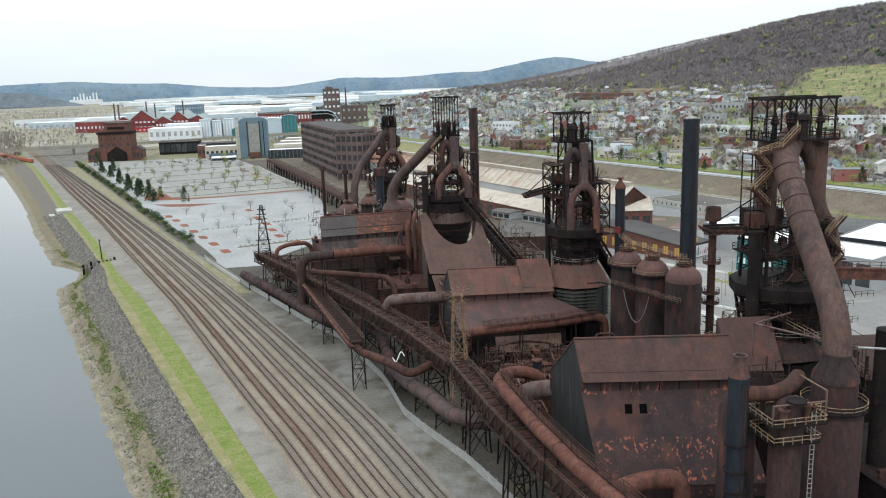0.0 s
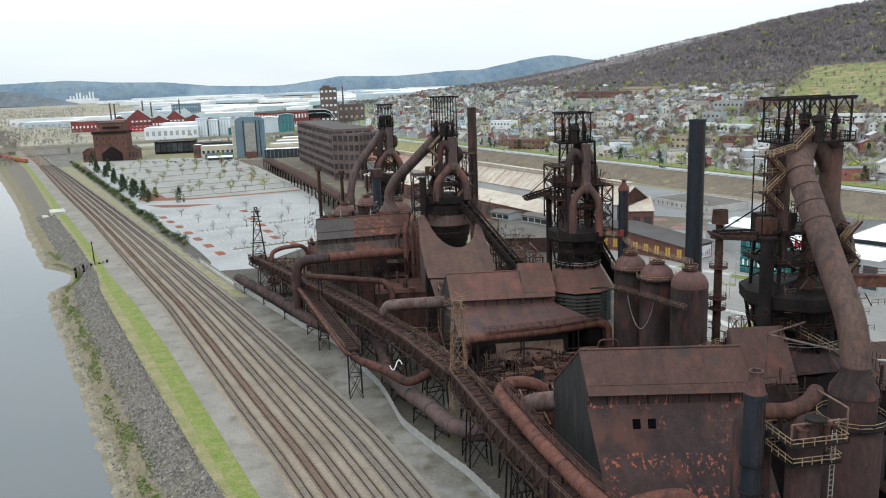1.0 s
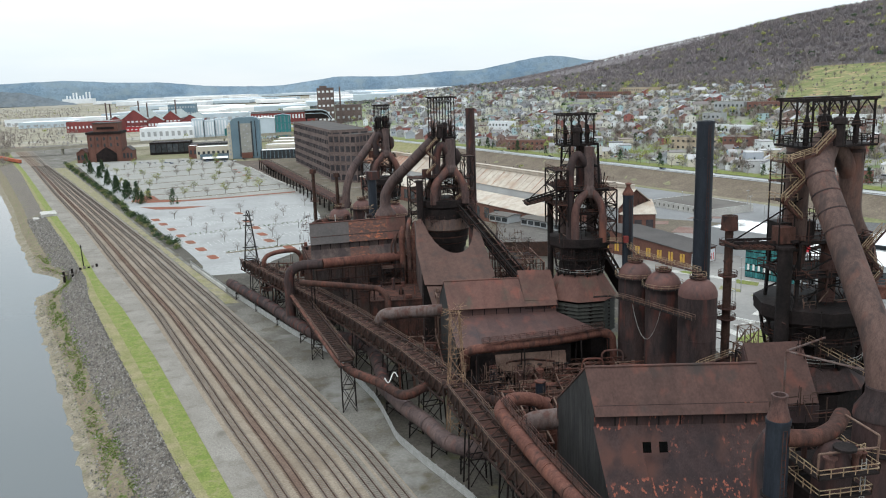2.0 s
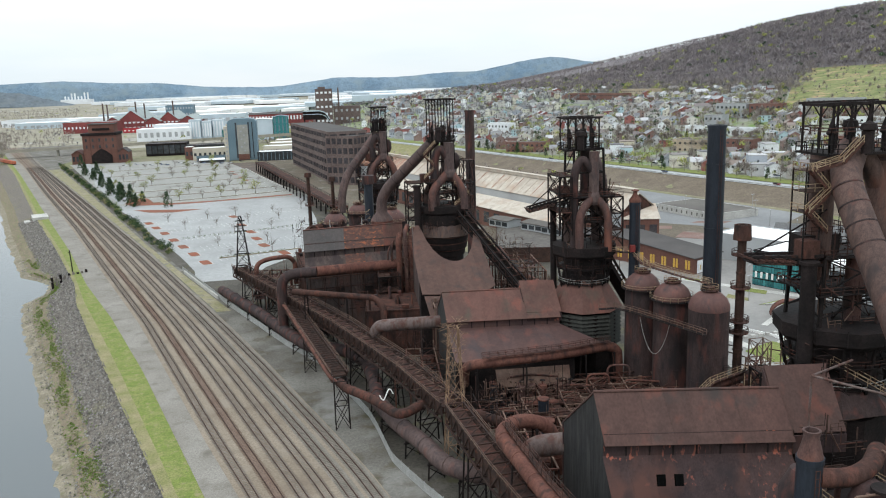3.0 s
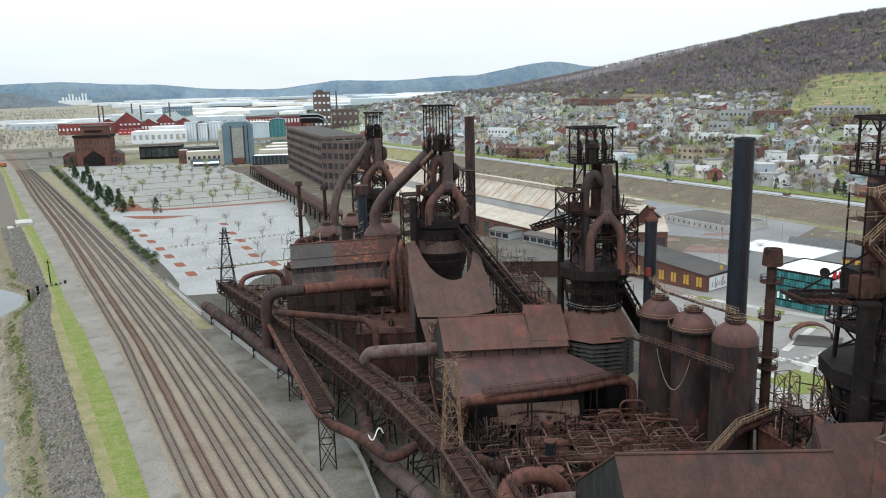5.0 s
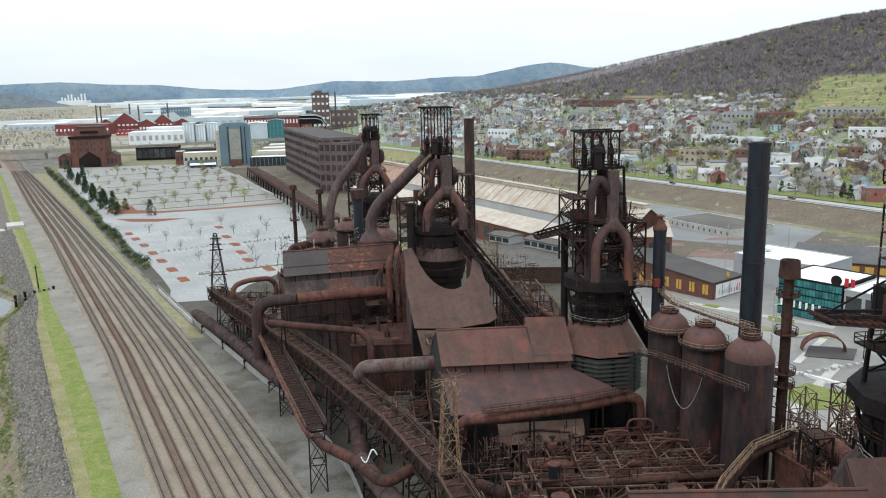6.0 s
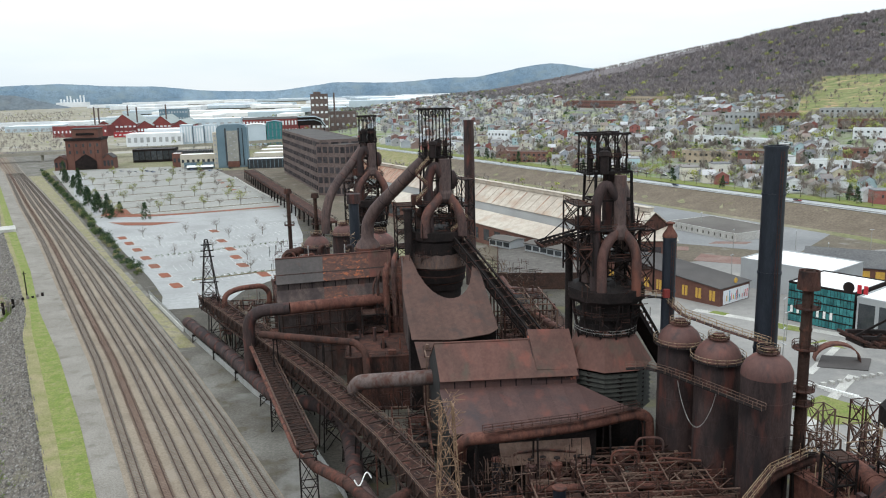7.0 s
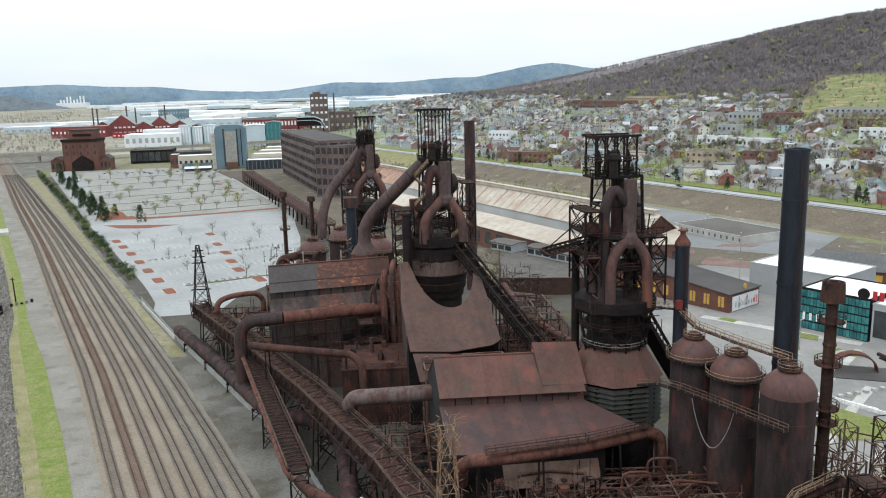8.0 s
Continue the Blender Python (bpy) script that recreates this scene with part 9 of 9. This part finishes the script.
def bush(seed, r, material, label, group):
    rg = random.Random(seed)
    th = thing("shrub", (0, 0, 0), label, "shrub", group)
    spots = [(rg.uniform(-r, r) * 0.7, rg.uniform(-r, r) * 0.7, r * rg.uniform(0.3, 1.0), r * 0.45) for _ in range(16)]
    share("leaves", leaf_mesh("leaves", spots, r * 0.12, rg, material, 22), Matrix(), th)
    return th


bushes = [bush(61, 2.2, HEDGE, "round green shrub along the car park edge", "edge shrubs"), bush(62, 1.8, DRYGRASS, "dry tan shrub along the railway", "edge shrubs"), bush(63, 2.4, EVERGREEN, "dark evergreen shrub along the railway", "edge shrubs")]
spots = []
y = 392.0
while y < 940:
    if y > 415 or rg.random() < 0.3:
        spots.append((FENCE(y) + rg.uniform(0.5, 5), y, 0))
    y += rg.uniform(2.5, 6)
plant(bushes, spots, rg, 0.6, 1.3)

# ---------------------------------------------------------------- town on the slope
def meadow_low(y):
    """How far above the highway the cemetery meadow begins."""
    return max(282, 264 + (y - 760) * 1.003)


def house(w, d, h, rh, seed, label, flat=False):
    th = thing("house", (0, 0, 0), label, "house", "town houses")
    wall = B(); box(wall, (0, 0, h / 2 - 2), (w, d, h + 4))
    if flat:
        bm = B(); box(bm, (0, 0, h + 0.2), (w + 0.4, d + 0.4, 0.5)); part("roof", bm, HOUSEROOF, th)
    else:
        bm = B()
        vs = [bm.verts.new(v) for v in ((-w / 2 - 0.5, -d / 2 - 0.5, h - 0.3), (w / 2 + 0.5, -d / 2 - 0.5, h - 0.3), (w / 2 + 0.5, d / 2 + 0.5, h - 0.3), (-w / 2 - 0.5, d / 2 + 0.5, h - 0.3), (-w / 2 - 0.5, 0, h + rh), (w / 2 + 0.5, 0, h + rh))]
        for f in ((0, 1, 5, 4), (2, 3, 4, 5), (3, 2, 1, 0)):
            bm.faces.new([vs[i] for i in f])
        part("roof", bm, HOUSEROOF, th)
        for sx in (-1, 1):
            slab(wall, [(sx * w / 2, -d / 2, h - 0.1), (sx * w / 2, d / 2, h - 0.1), (sx * w / 2, 0, h + rh - 0.2)], 0.3)
        bm = B(); box(bm, (w * 0.25, d * 0.12, h + rh), (0.9, 0.9, 2.2)); part("chimney", bm, BRICK, th)
    part("wall", wall, HOUSEWALL, th)
    me = None
    for j in range(1):
        for i in range(2):
            p = (-w / 2 + w * (i + 0.5) / 2, -d / 2 - 0.03, 4.4)
            if me is None:
                bm = B(); box(bm, p, (1.1, 0.12, 1.6)); me = part("window", bm, GLASS, th).data; p0 = p
            else:
                share("window", me, Matrix.Translation(Vector(p) - Vector(p0)), th)
    bm = B(); box(bm, (w / 2 + 0.03, 0, h * 0.55), (0.12, 1.2, 1.6)); part("window", bm, GLASS, th)
    return th


TOWNSET = ((399, 1190, 125, 16, 9, -74, "RED", "long red brick school on the hillside"), (451, 1118, 62, 20, 10, -71, "TAN", "tan hospital block on the hillside"), (360, 565, 26, 16, 6, -47, "WHITE", "white flat-roofed depot in town"), (311, 659, 40, 24, 9, -48, "TAN", "tan two-storey hall with grey roof"), (340, 625, 22, 22, 8.5, -48, "RED", "red brick workshop in town"), (360, 736, 27, 14, 6, -56, "WHITE", "long white flat-roofed store"), (425, 800, 34, 16, 13, -62, "GREY", "grey apartment block with balconies"), (386, 749, 18, 14, 11, -56, "GREY", "pale grey apartment block"), (442, 765, 34, 16, 12, -28, "RED", "red brick apartment block on the slope"), (197, 777, 38, 14, 9, -35, "RED", "long red brick row beside a highway"), (218, 944, 30, 14, 13, -55, "WHITE", "white flat-roofed apartment house"), (392, 574, 16, 12, 8, -40, "RED", "bright red town house"), (371, 700, 40, 14, 6, -68, "WHITE", "long low white store building"), (470, 690, 46, 12, 8, -40, "RED", "row of red brick houses"), (448, 640, 44, 12, 8, -40, "WHITE", "row of white rendered houses"), (500, 760, 52, 12, 9, -50, "GREY", "row of grey flat-roofed houses"))
TOWNBLOCKS = [(x + w * 0.25, y - w * 0.35, w * 0.95 + 4) for x, y, w, *_ in TOWNSET]
protos = [house(6.5, 9, 6, 2.8, 1, "two-storey town house with pitched roof"), house(5.5, 11, 7, 2.4, 2, "narrow town house with gable roof"), house(8.5, 8, 5.6, 3.2, 3, "wide town house with steep roof"), house(18, 10, 7.5, 0, 4, "row of flat-roofed town houses", True), house(14, 12, 9, 0, 5, "flat-roofed apartment block in town", True), house(7, 7, 5, 2.6, 6, "small town house with grey roof")]
rg = random.Random(77)
placed, far_lots = [], []
lots = []
for row in range(19):
    d = 24 + row * 20.5 + (6 if row % 2 else 0)
    y = 300.0
    while y < 1950:
        y += rg.uniform(8, 13) * (1 + 0.35 * (y > 1200))
        x = HIGHWAY(y) + (d + rg.uniform(-2.5, 2.5)) / 0.95
        if x < 0.13 * (y - 60) - 60 or x > 0.74 * y + 130 or rg.random() < 0.27 or noise.noise(V(x * 0.012, y * 0.012, 9)) > 0.32:
            continue
        if d > meadow_low(y) - 14 and y < 1100:
            continue
        if any(abs(x - a) < w / 2 + 8 and abs(y - b) < w / 2 + 4 for a, b, w in TOWNBLOCKS):
            continue
        lots.append((d + 0.10 * y, x, y))
lots.sort()
for k, (_, x, y) in enumerate(lots):
    rz = 72 + rg.choice((0, 90, 180, 0)) + rg.uniform(-6, 6) + (20 if y > 900 else 0)
    z = ground_z(x, y)
    placed.append((x, y))
    m = pose(x, y, z, 0, 0, rz + 180)
    if k < len(protos):
        protos[k].matrix_basis = m
    elif k < 128:
        copy_thing(protos[rg.choice((0, 0, 1, 1, 2, 3, 4, 5, 5))], m)
    else:
        far_lots.append(m)
wv, wf, rv, rf, nv, nf = [], [], [], [], [], []
for m in far_lots:
    w, d, h = rg.uniform(5, 8), rg.uniform(7, 11), rg.uniform(5, 8)
    if rg.random() < 0.12:
        w *= 2.2
    flat = rg.random() < 0.3
    rh = 0.3 if flat else rg.uniform(2, 3.2)
    i = len(wv)
    q = [(-w / 2, -d / 2), (w / 2, -d / 2), (w / 2, d / 2), (-w / 2, d / 2)]
    wv += [tuple(m @ V(a, b, z)) for z in (-3, h) for a, b in q] + [tuple(m @ V(s * w / 2, 0, h + rh - 0.1)) for s in (-1, 1)]
    wf += [(i, i + 1, i + 5, i + 4), (i + 2, i + 3, i + 7, i + 6), (i + 1, i + 2, i + 6, i + 9, i + 5), (i + 3, i, i + 4, i + 8, i + 7)]
    for sx, sy in ((0, -1), (0, 1), (-1, 0), (1, 0)):
        run = w if sy else d
        for zz in (1.2, h - 2.3):
            for t in (-0.26, 0.26):
                i, hw2, e = len(nv), 0.55, 0.06
                for a, b in ((-1, 0), (1, 0), (1, 1.5), (-1, 1.5)):
                    u = t * run + a * hw2
                    nv.append(tuple(m @ (V(u, sy * (d / 2 + e), zz + b) if sy else V(sx * (w / 2 + e), u, zz + b))))
                nf.append((i, i + 1, i + 2, i + 3))
    i = len(rv)
    e = 0.5
    rv += [tuple(m @ V(*v)) for v in ((-w / 2 - e, -d / 2 - e, h - 0.2), (w / 2 + e, -d / 2 - e, h - 0.2), (w / 2 + e, 0, h + rh), (-w / 2 - e, 0, h + rh), (-w / 2 - e, d / 2 + e, h - 0.2), (w / 2 + e, d / 2 + e, h - 0.2))]
    rf += [(i, i + 1, i + 2, i + 3), (i + 3, i + 2, i + 5, i + 4)]
me = bpy.data.meshes.new("hillside_town")
me.from_pydata(wv + rv + nv, [], wf + [tuple(v + len(wv) for v in f) for f in rf] + [tuple(v + len(wv) + len(rv) for v in f) for f in nf])
me.materials.append(TOWNWALL)
me.materials.append(TOWNROOF)
me.materials.append(GLASS)
me.polygons.foreach_set("material_index", [0] * len(wf) + [1] * len(rf) + [2] * len(nf))
tagged(new("hillside_town", me), "dense far houses of mixed colours on the hillside", "houses", kind="stuff")
TANBRICK = mat("tan_brick", (0.36, 0.285, 0.205), (0.42, 0.35, 0.265), 0.05)
SKINS = {"TAN": (TANBRICK, GREYROOF), "WHITE": (WHITEWALL, PLYGREY), "RED": (mat("town_red_brick", (0.145, 0.075, 0.062), (0.19, 0.10, 0.082), 0.1, 0.9, 0, 0.1), GREYROOF), "GREY": (PLYGREY, GREYROOF)}
for x, y, w, d, h, rz, skin, lb in TOWNSET:
    zg = min(ground_z(x, y), ground_z(x + w * 0.3, y - w * 0.4))
    block("town_block", x, y, w, d, h + 1.5, rz, SKINS[skin][0], SKINS[skin][1], lb, "building", 2 if h > 7.5 else 1, max(4, int(w / 4.4)), z0=zg - 1, fill=(0.4, 0.32))
for off in (44, 96, 158, 232, 300):
    bm, prev = B(), None
    for y in spaced(320, 1250, 24):
        x = HIGHWAY(y) + off / 0.95
        row = [bm.verts.new((x + e, y, ground_z(x + e, y) + 0.45)) for e in (-4, 4)]
        if prev:
            bm.faces.new((prev[0], prev[1], row[1], row[0]))
        prev = row
    solid("town_street", bm, ASPHALTDARK, "grey town street between houses", "road", kind="structure")
cv, cf, rgc = [], [], random.Random(8)
for _ in range(420):
    y = rgc.uniform(330, 1000)
    x = HIGHWAY(y) + (rgc.choice((44, 96, 158, 232, 26, 30, 34)) + rgc.choice((-3, 3))) / 0.95
    m = pose(x, y, ground_z(x, y) + 0.5, 0, 0, 106 + rgc.uniform(-5, 5))
    for sx, sy, z0, z1 in ((2.2, 0.9, 0.2, 0.9), (1.1, 0.78, 0.9, 1.45)):
        i = len(cv)
        cv += [tuple(m @ V(a * sx, b * sy, z)) for z in (z0, z1) for a, b in ((-1, -1), (1, -1), (1, 1), (-1, 1))]
        cf += [(i + 4, i + 5, i + 6, i + 7), (i, i + 1, i + 5, i + 4), (i + 1, i + 2, i + 6, i + 5), (i + 2, i + 3, i + 7, i + 6), (i + 3, i, i + 4, i + 7)]
cm = bpy.data.meshes.new("street_cars")
cm.from_pydata(cv, [], cf)
cm.materials.append(palette("street_car_paint", [(0.55, 0.55, 0.55), (0.04, 0.04, 0.045), (0.7, 0.7, 0.7), (0.25, 0.04, 0.04), (0.06, 0.09, 0.16), (0.3, 0.3, 0.32), (0.02, 0.02, 0.02)], 0.3, 0.8, True))
tagged(new("street_cars", cm), "many small parked cars along town streets", "cars", kind="stuff")

town_trees = [tree(9, 3.6, 71, TWIG, 0.34, 12, "bare grey-brown town tree", "town trees"), tree(8, 3.4, 72, BUD, 0.36, 12, "town tree in yellow-green bud", "town trees"), tree(10, 4.0, 73, TWIG, 0.36, 12, "bare grey-brown town tree", "town trees"), conifer(10, 3, 74, "dark evergreen tree among houses", "town trees")]
spots = []
for y in spaced(330, 900, 11):
    spots.append((HIGHWAY(y) + 6 + rg.uniform(-2, 2), y, 7.4))
while len(spots) < 130:
    y = rg.uniform(330, 900)
    x = HIGHWAY(y) + (6 + 150 * rg.random()) / 0.95
    if any((x - a) ** 2 + (y - b) ** 2 < 36 for a, b in placed[:400]):
        continue
    spots.append((x, y, ground_z(x, y)))
plant(town_trees, spots, rg, 0.7, 1.15)

# woodland on the hill and along the valley: masses of crowns, each a loose shell of twig clusters
rg = np.random.RandomState(5)


def crowns(name, sorts, material, label, category="trees", twigs=0.0):
    """Trees (count, picker, height, clusters a crown, cluster size) gathered into one mesh."""
    vs = []
    for n, pick, h, per, size in sorts:
        at = []
        while len(at) < n:
            x, y = pick()
            if x is not None:
                at.append((x, y, ground_z(x, y)))
        at = np.array(at)
        hh = h * rg.uniform(0.65, 1.4, (n, 1))
        lobes = rg.uniform(0, 6.283, (n, 1))
        a = rg.uniform(0, 6.283, (n, per)); w = rg.uniform(-0.2, 1, (n, per)); q = np.sqrt(1 - w * w)
        f = rg.uniform(0.55, 1.08, (n, per)) * (0.88 + 0.2 * np.sin(3 * a + lobes) * (1 - w))
        nrm = np.stack([q * np.cos(a), q * np.sin(a), w], -1)
        c = at[:, None, :] + np.stack([nrm[..., 0] * f * hh * 0.44, nrm[..., 1] * f * hh * 0.44, hh * (0.58 + 0.38 * w * f)], -1)
        e1 = np.stack([-np.sin(a), np.cos(a), 0 * a], -1); e2 = np.cross(nrm, e1)
        turn = rg.uniform(0, 6.283, (n, per))
        s = (hh * size * rg.uniform(0.6, 1.3, (n, per)))[..., None]
        tri = [c + s * (np.cos(turn + k * 2.094)[..., None] * e1 + np.sin(turn + k * 2.094)[..., None] * e2 + rg.uniform(-0.35, 0.35, (n, per, 3))) for k in range(3)]
        if twigs:
            root = at[:, None, :] + np.stack([nrm[..., 0] * hh * 0.08, nrm[..., 1] * hh * 0.08, hh * (0.34 + 0.22 * w)], -1)
            root = root + (c - root) * rg.uniform(0.0, 0.45, (n, per))[..., None]
            wide = (hh * twigs * rg.uniform(0.6, 1.3, (n, per)))[..., None] * e1
            tri = [root - wide, root + wide, c + rg.uniform(-0.06, 0.06, (n, per, 3)) * hh[..., None]]
        vs.append(np.stack(tri, 2).reshape(-1, 3))
        trunk = np.stack([at + np.array([-0.25, 0, -1]), at + np.array([0.25, 0, -1]), at + np.concatenate([0 * hh, 0 * hh, 0.7 * hh], 1)], 1)
        vs.append(trunk.reshape(-1, 3))
    v = np.concatenate(vs)
    me = bpy.data.meshes.new(name)
    me.from_pydata(v.tolist(), [], np.arange(len(v)).reshape(-1, 3).tolist())
    me.materials.append(material)
    return tagged(new(name, me), label, category, kind="stuff")


def on_hill():
    y = rg.uniform(560, 1620)
    d = 395 + 700 * rg.uniform(0, 1)
    x = HIGHWAY(y) + d / 0.95
    if x > 0.80 * y + 200 or x < 0.15 * y or meadow_low(y) + rg.uniform(-10, 26) < d < rg.uniform(585, 606) and y < 1085:
        return None, None
    if d < 500 and y < 1500 and rg.uniform(0, 1) < 0.4:
        return None, None
    return x, y


def on_far_hill():
    y = rg.uniform(1500, 3500)
    d = 340 + 740 * rg.uniform(0, 1) ** 0.7
    return HIGHWAY(y) + d / 0.95, y


def in_valley():
    y = rg.uniform(1150, 3600)
    x = rg.uniform(-0.5, 0.16) * y
    return x, y


def on_far_bank():
    y = rg.uniform(980, 1700)
    return -300 - 0.3 * (y - 900) - 260 * rg.uniform(0, 1), y


def by_shops():
    y = rg.uniform(560, 1250)
    x = HIGHWAY(y) - rg.uniform(50, 120)
    return x, y


def near_town():
    y = rg.uniform(330, 800)
    x = HIGHWAY(y) + rg.uniform(12, 130) / 0.95
    return x, y


def far_field():
    y = rg.uniform(1250, 3300)
    return -0.36 * y - 20 + rg.uniform(-0.14, 0.12) * y, y


def in_town(y0=420, y1=1000):
    y = rg.uniform(y0, y1)
    d = 30 + 440 * rg.uniform(0, 1) ** 0.7
    x = HIGHWAY(y) + d / 0.95
    if x > 0.74 * y + 130 or d > meadow_low(y) and y < 1090:
        return None, None
    return x, y


def town_edge():
    y = rg.uniform(620, 1500)
    d = rg.uniform(-60, 40) + min(meadow_low(y), 430)
    return (HIGHWAY(y) + d / 0.95, y) if y > 980 or d < meadow_low(y) else (None, None)


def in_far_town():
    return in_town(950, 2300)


def in_meadow():
    y = rg.uniform(640, 1060)
    d = rg.uniform(290, 595)
    return (HIGHWAY(y) + d / 0.95, y) if d > meadow_low(y) else (None, None)


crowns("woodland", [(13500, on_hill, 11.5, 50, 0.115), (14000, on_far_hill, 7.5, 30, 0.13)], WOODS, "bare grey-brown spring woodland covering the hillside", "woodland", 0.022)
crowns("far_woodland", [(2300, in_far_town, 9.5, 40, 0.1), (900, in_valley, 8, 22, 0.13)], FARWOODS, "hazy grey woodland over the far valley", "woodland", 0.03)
crowns("bare_town_trees", [(1150, in_town, 9.5, 64, 0.085), (260, near_town, 11, 110, 0.055), (560, by_shops, 6, 40, 0.08), (120, in_meadow, 8, 80, 0.07), (2600, on_far_bank, 8, 40, 0.1), (2600, far_field, 8, 36, 0.1), (900, town_edge, 10, 50, 0.09)], BROWNTREE, "bare grey-brown trees standing among town houses", "trees", 0.016)
crowns("budding_trees", [(150, town_edge, 9, 44, 0.085), (220, in_town, 8, 40, 0.085), (200, in_far_town, 8.5, 40, 0.085), (110, near_town, 8, 80, 0.06), (120, by_shops, 5, 36, 0.08), (240, on_hill, 11, 40, 0.09), (200, in_valley, 8, 24, 0.12)], BUD, "scattered yellow-green budding trees among houses")
crowns("dark_evergreens", [(130, in_town, 8, 44, 0.085), (170, in_far_town, 9, 40, 0.085), (130, on_hill, 11, 40, 0.09)], EVERGREEN, "scattered dark evergreens in town and woodland")
crowns("meadow_shrubs", [(520, in_meadow, 1.8, 12, 0.2)], LITTER, "low dark shrubs and headstones dotted over a meadow", "shrubs")

# cemetery meadow
bm, prev = B(), None
for y in spaced(600, 1090, 22):
    d0 = meadow_low(y)
    row = [bm.verts.new((x, y, ground_z(x, y) + 0.5)) for x in spaced(HIGHWAY(y) + d0 / 0.95, HIGHWAY(y) + max(602, d0 + 4) / 0.95, (max(602, d0 + 4) - d0) / 16)]
    if prev:
        for i in range(len(row) - 1):
            bm.faces.new((prev[i], prev[i + 1], row[i + 1], row[i]))
    prev = row
solid("hill_meadow", bm, MEADOW, "grassy cemetery meadow on the hillside", "meadow", kind="structure", smooth=True)

# plaza furniture
def lamp_post(x, y, h):
    th = thing("lamp_post", (x, y, 0), "tall grey lamp post with twin heads", "lamp post", "lamp posts")
    bm = B(); tube(bm, [(x, y, 0), (x, y, h)], [0.14, 0.09], 8); part("pole", bm, GALV, th)
    for s in (-1, 1):
        bm = B(); box(bm, (x + s * 0.7, y, h), (1.1, 0.4, 0.18)); part("lamp_head", bm, PLYGREY, th)
    return th


lamp = lamp_post(0, 0, 9)
rg = random.Random(3)
lamp_at = [(150, 262), (140, 248), (176, 340), (205, 390), (230, 380), (190, 420), (240, 410), (215, 440), (180, 450), (250, 430), (132, 236), (158, 276), (200, 500), (170, 520), (225, 350), (262, 372)]
for k, (x, y) in enumerate(lamp_at):
    m = pose(x, y, 0, 0, 0, rg.uniform(0, 90))
    if k == 0:
        lamp.matrix_basis = m
    else:
        copy_thing(lamp, m)
for a, b, w in (((118, 205), (150, 232), 2.5), ((126, 214), (118, 260), 3), ((140, 236), (166, 258), 2.0), ((122, 196), (160, 214), 1.6), ((140, 300), (170, 262), 3.5)):
    bm = B(); beam(bm, (a[0], a[1], 0.12), (b[0], b[1], 0.12), w, 0.06)
    solid("paved_path", bm, CONC, "pale concrete path across a plaza", "path", kind="structure")
for k in range(12):
    x, y = 128 + k * 2.6, 226 + k * 0.4
    bm = B(); box(bm, (x, y, 0.45), (1.1, 1.1, 0.8)); solid("bollard", bm, CONC, "pale square concrete bollard on a plaza", "bollard", "bollards", loc=(x, y, 0))
REDPAVE = mat("dull_red_paving", (0.17, 0.10, 0.085), (0.21, 0.15, 0.13), 0.1, 0.9, 0, 0.1)
for k, (pts, lb) in enumerate((([(200, 404), (216, 398), (222, 402), (206, 408)], "bed of red paving beside car parks"), ([(176, 372), (200, 352), (208, 362), (186, 384)], "curved bed of red paving"), ([(164, 400), (184, 392), (188, 400), (168, 408)], "bed of red paving beside car parks"))):
    flat_patch("red_paving", pts, 0.14, REDPAVE, lb, "paving")
flat_patch("car_park_far", [(186, 410), (226, 372), (275, 415), (262, 470), (240, 545), (205, 560), (190, 500)], 0.10, ASPHALTDARK, "grey car park below the embankment", "car park")

# parked cars
def car(x, y, rz):
    th = thing("car", (0, 0, 0), "parked car seen from far above", "car", "parked cars")
    bm = B(); slab(bm, [(-2.2, -0.9, 0.3), (2.2, -0.9, 0.3), (2.2, -0.9, 0.75), (0.9, -0.9, 0.95), (-2.1, -0.9, 1.0)], -1.8); part("body", bm, CARS, th)
    bm = B(); box(bm, (-0.2, 0, 1.2), (2.3, 1.55, 0.5)); part("cabin", bm, GLASS, th)
    return th


c0 = car(0, 0, 0)
spots = []
for y in spaced(420, 900, 26):
    spots.append((HIGHWAY(y) + 18 + rg.uniform(-1, 1), y, 8.4, rg.uniform(95, 115)))
for k in range(14):
    spots.append((-180 + k * 9 + rg.uniform(-2, 2), 905 + rg.uniform(-8, 8) - k * 1.5, 0.15, 70))
for y in (470, 560, 690, 760):
    spots.append((HIGHWAY(y) - 5 - (y % 3) * 3, y, 7.3, 107))
for k, (x, y, z, rz) in enumerate(spots):
    m = pose(x, y, max(z, ground_z(x, y) + 0.3) if z > 8 else z, 0, 0, rz)
    if k == 0:
        c0.matrix_basis = m
    else:
        copy_thing(c0, m)
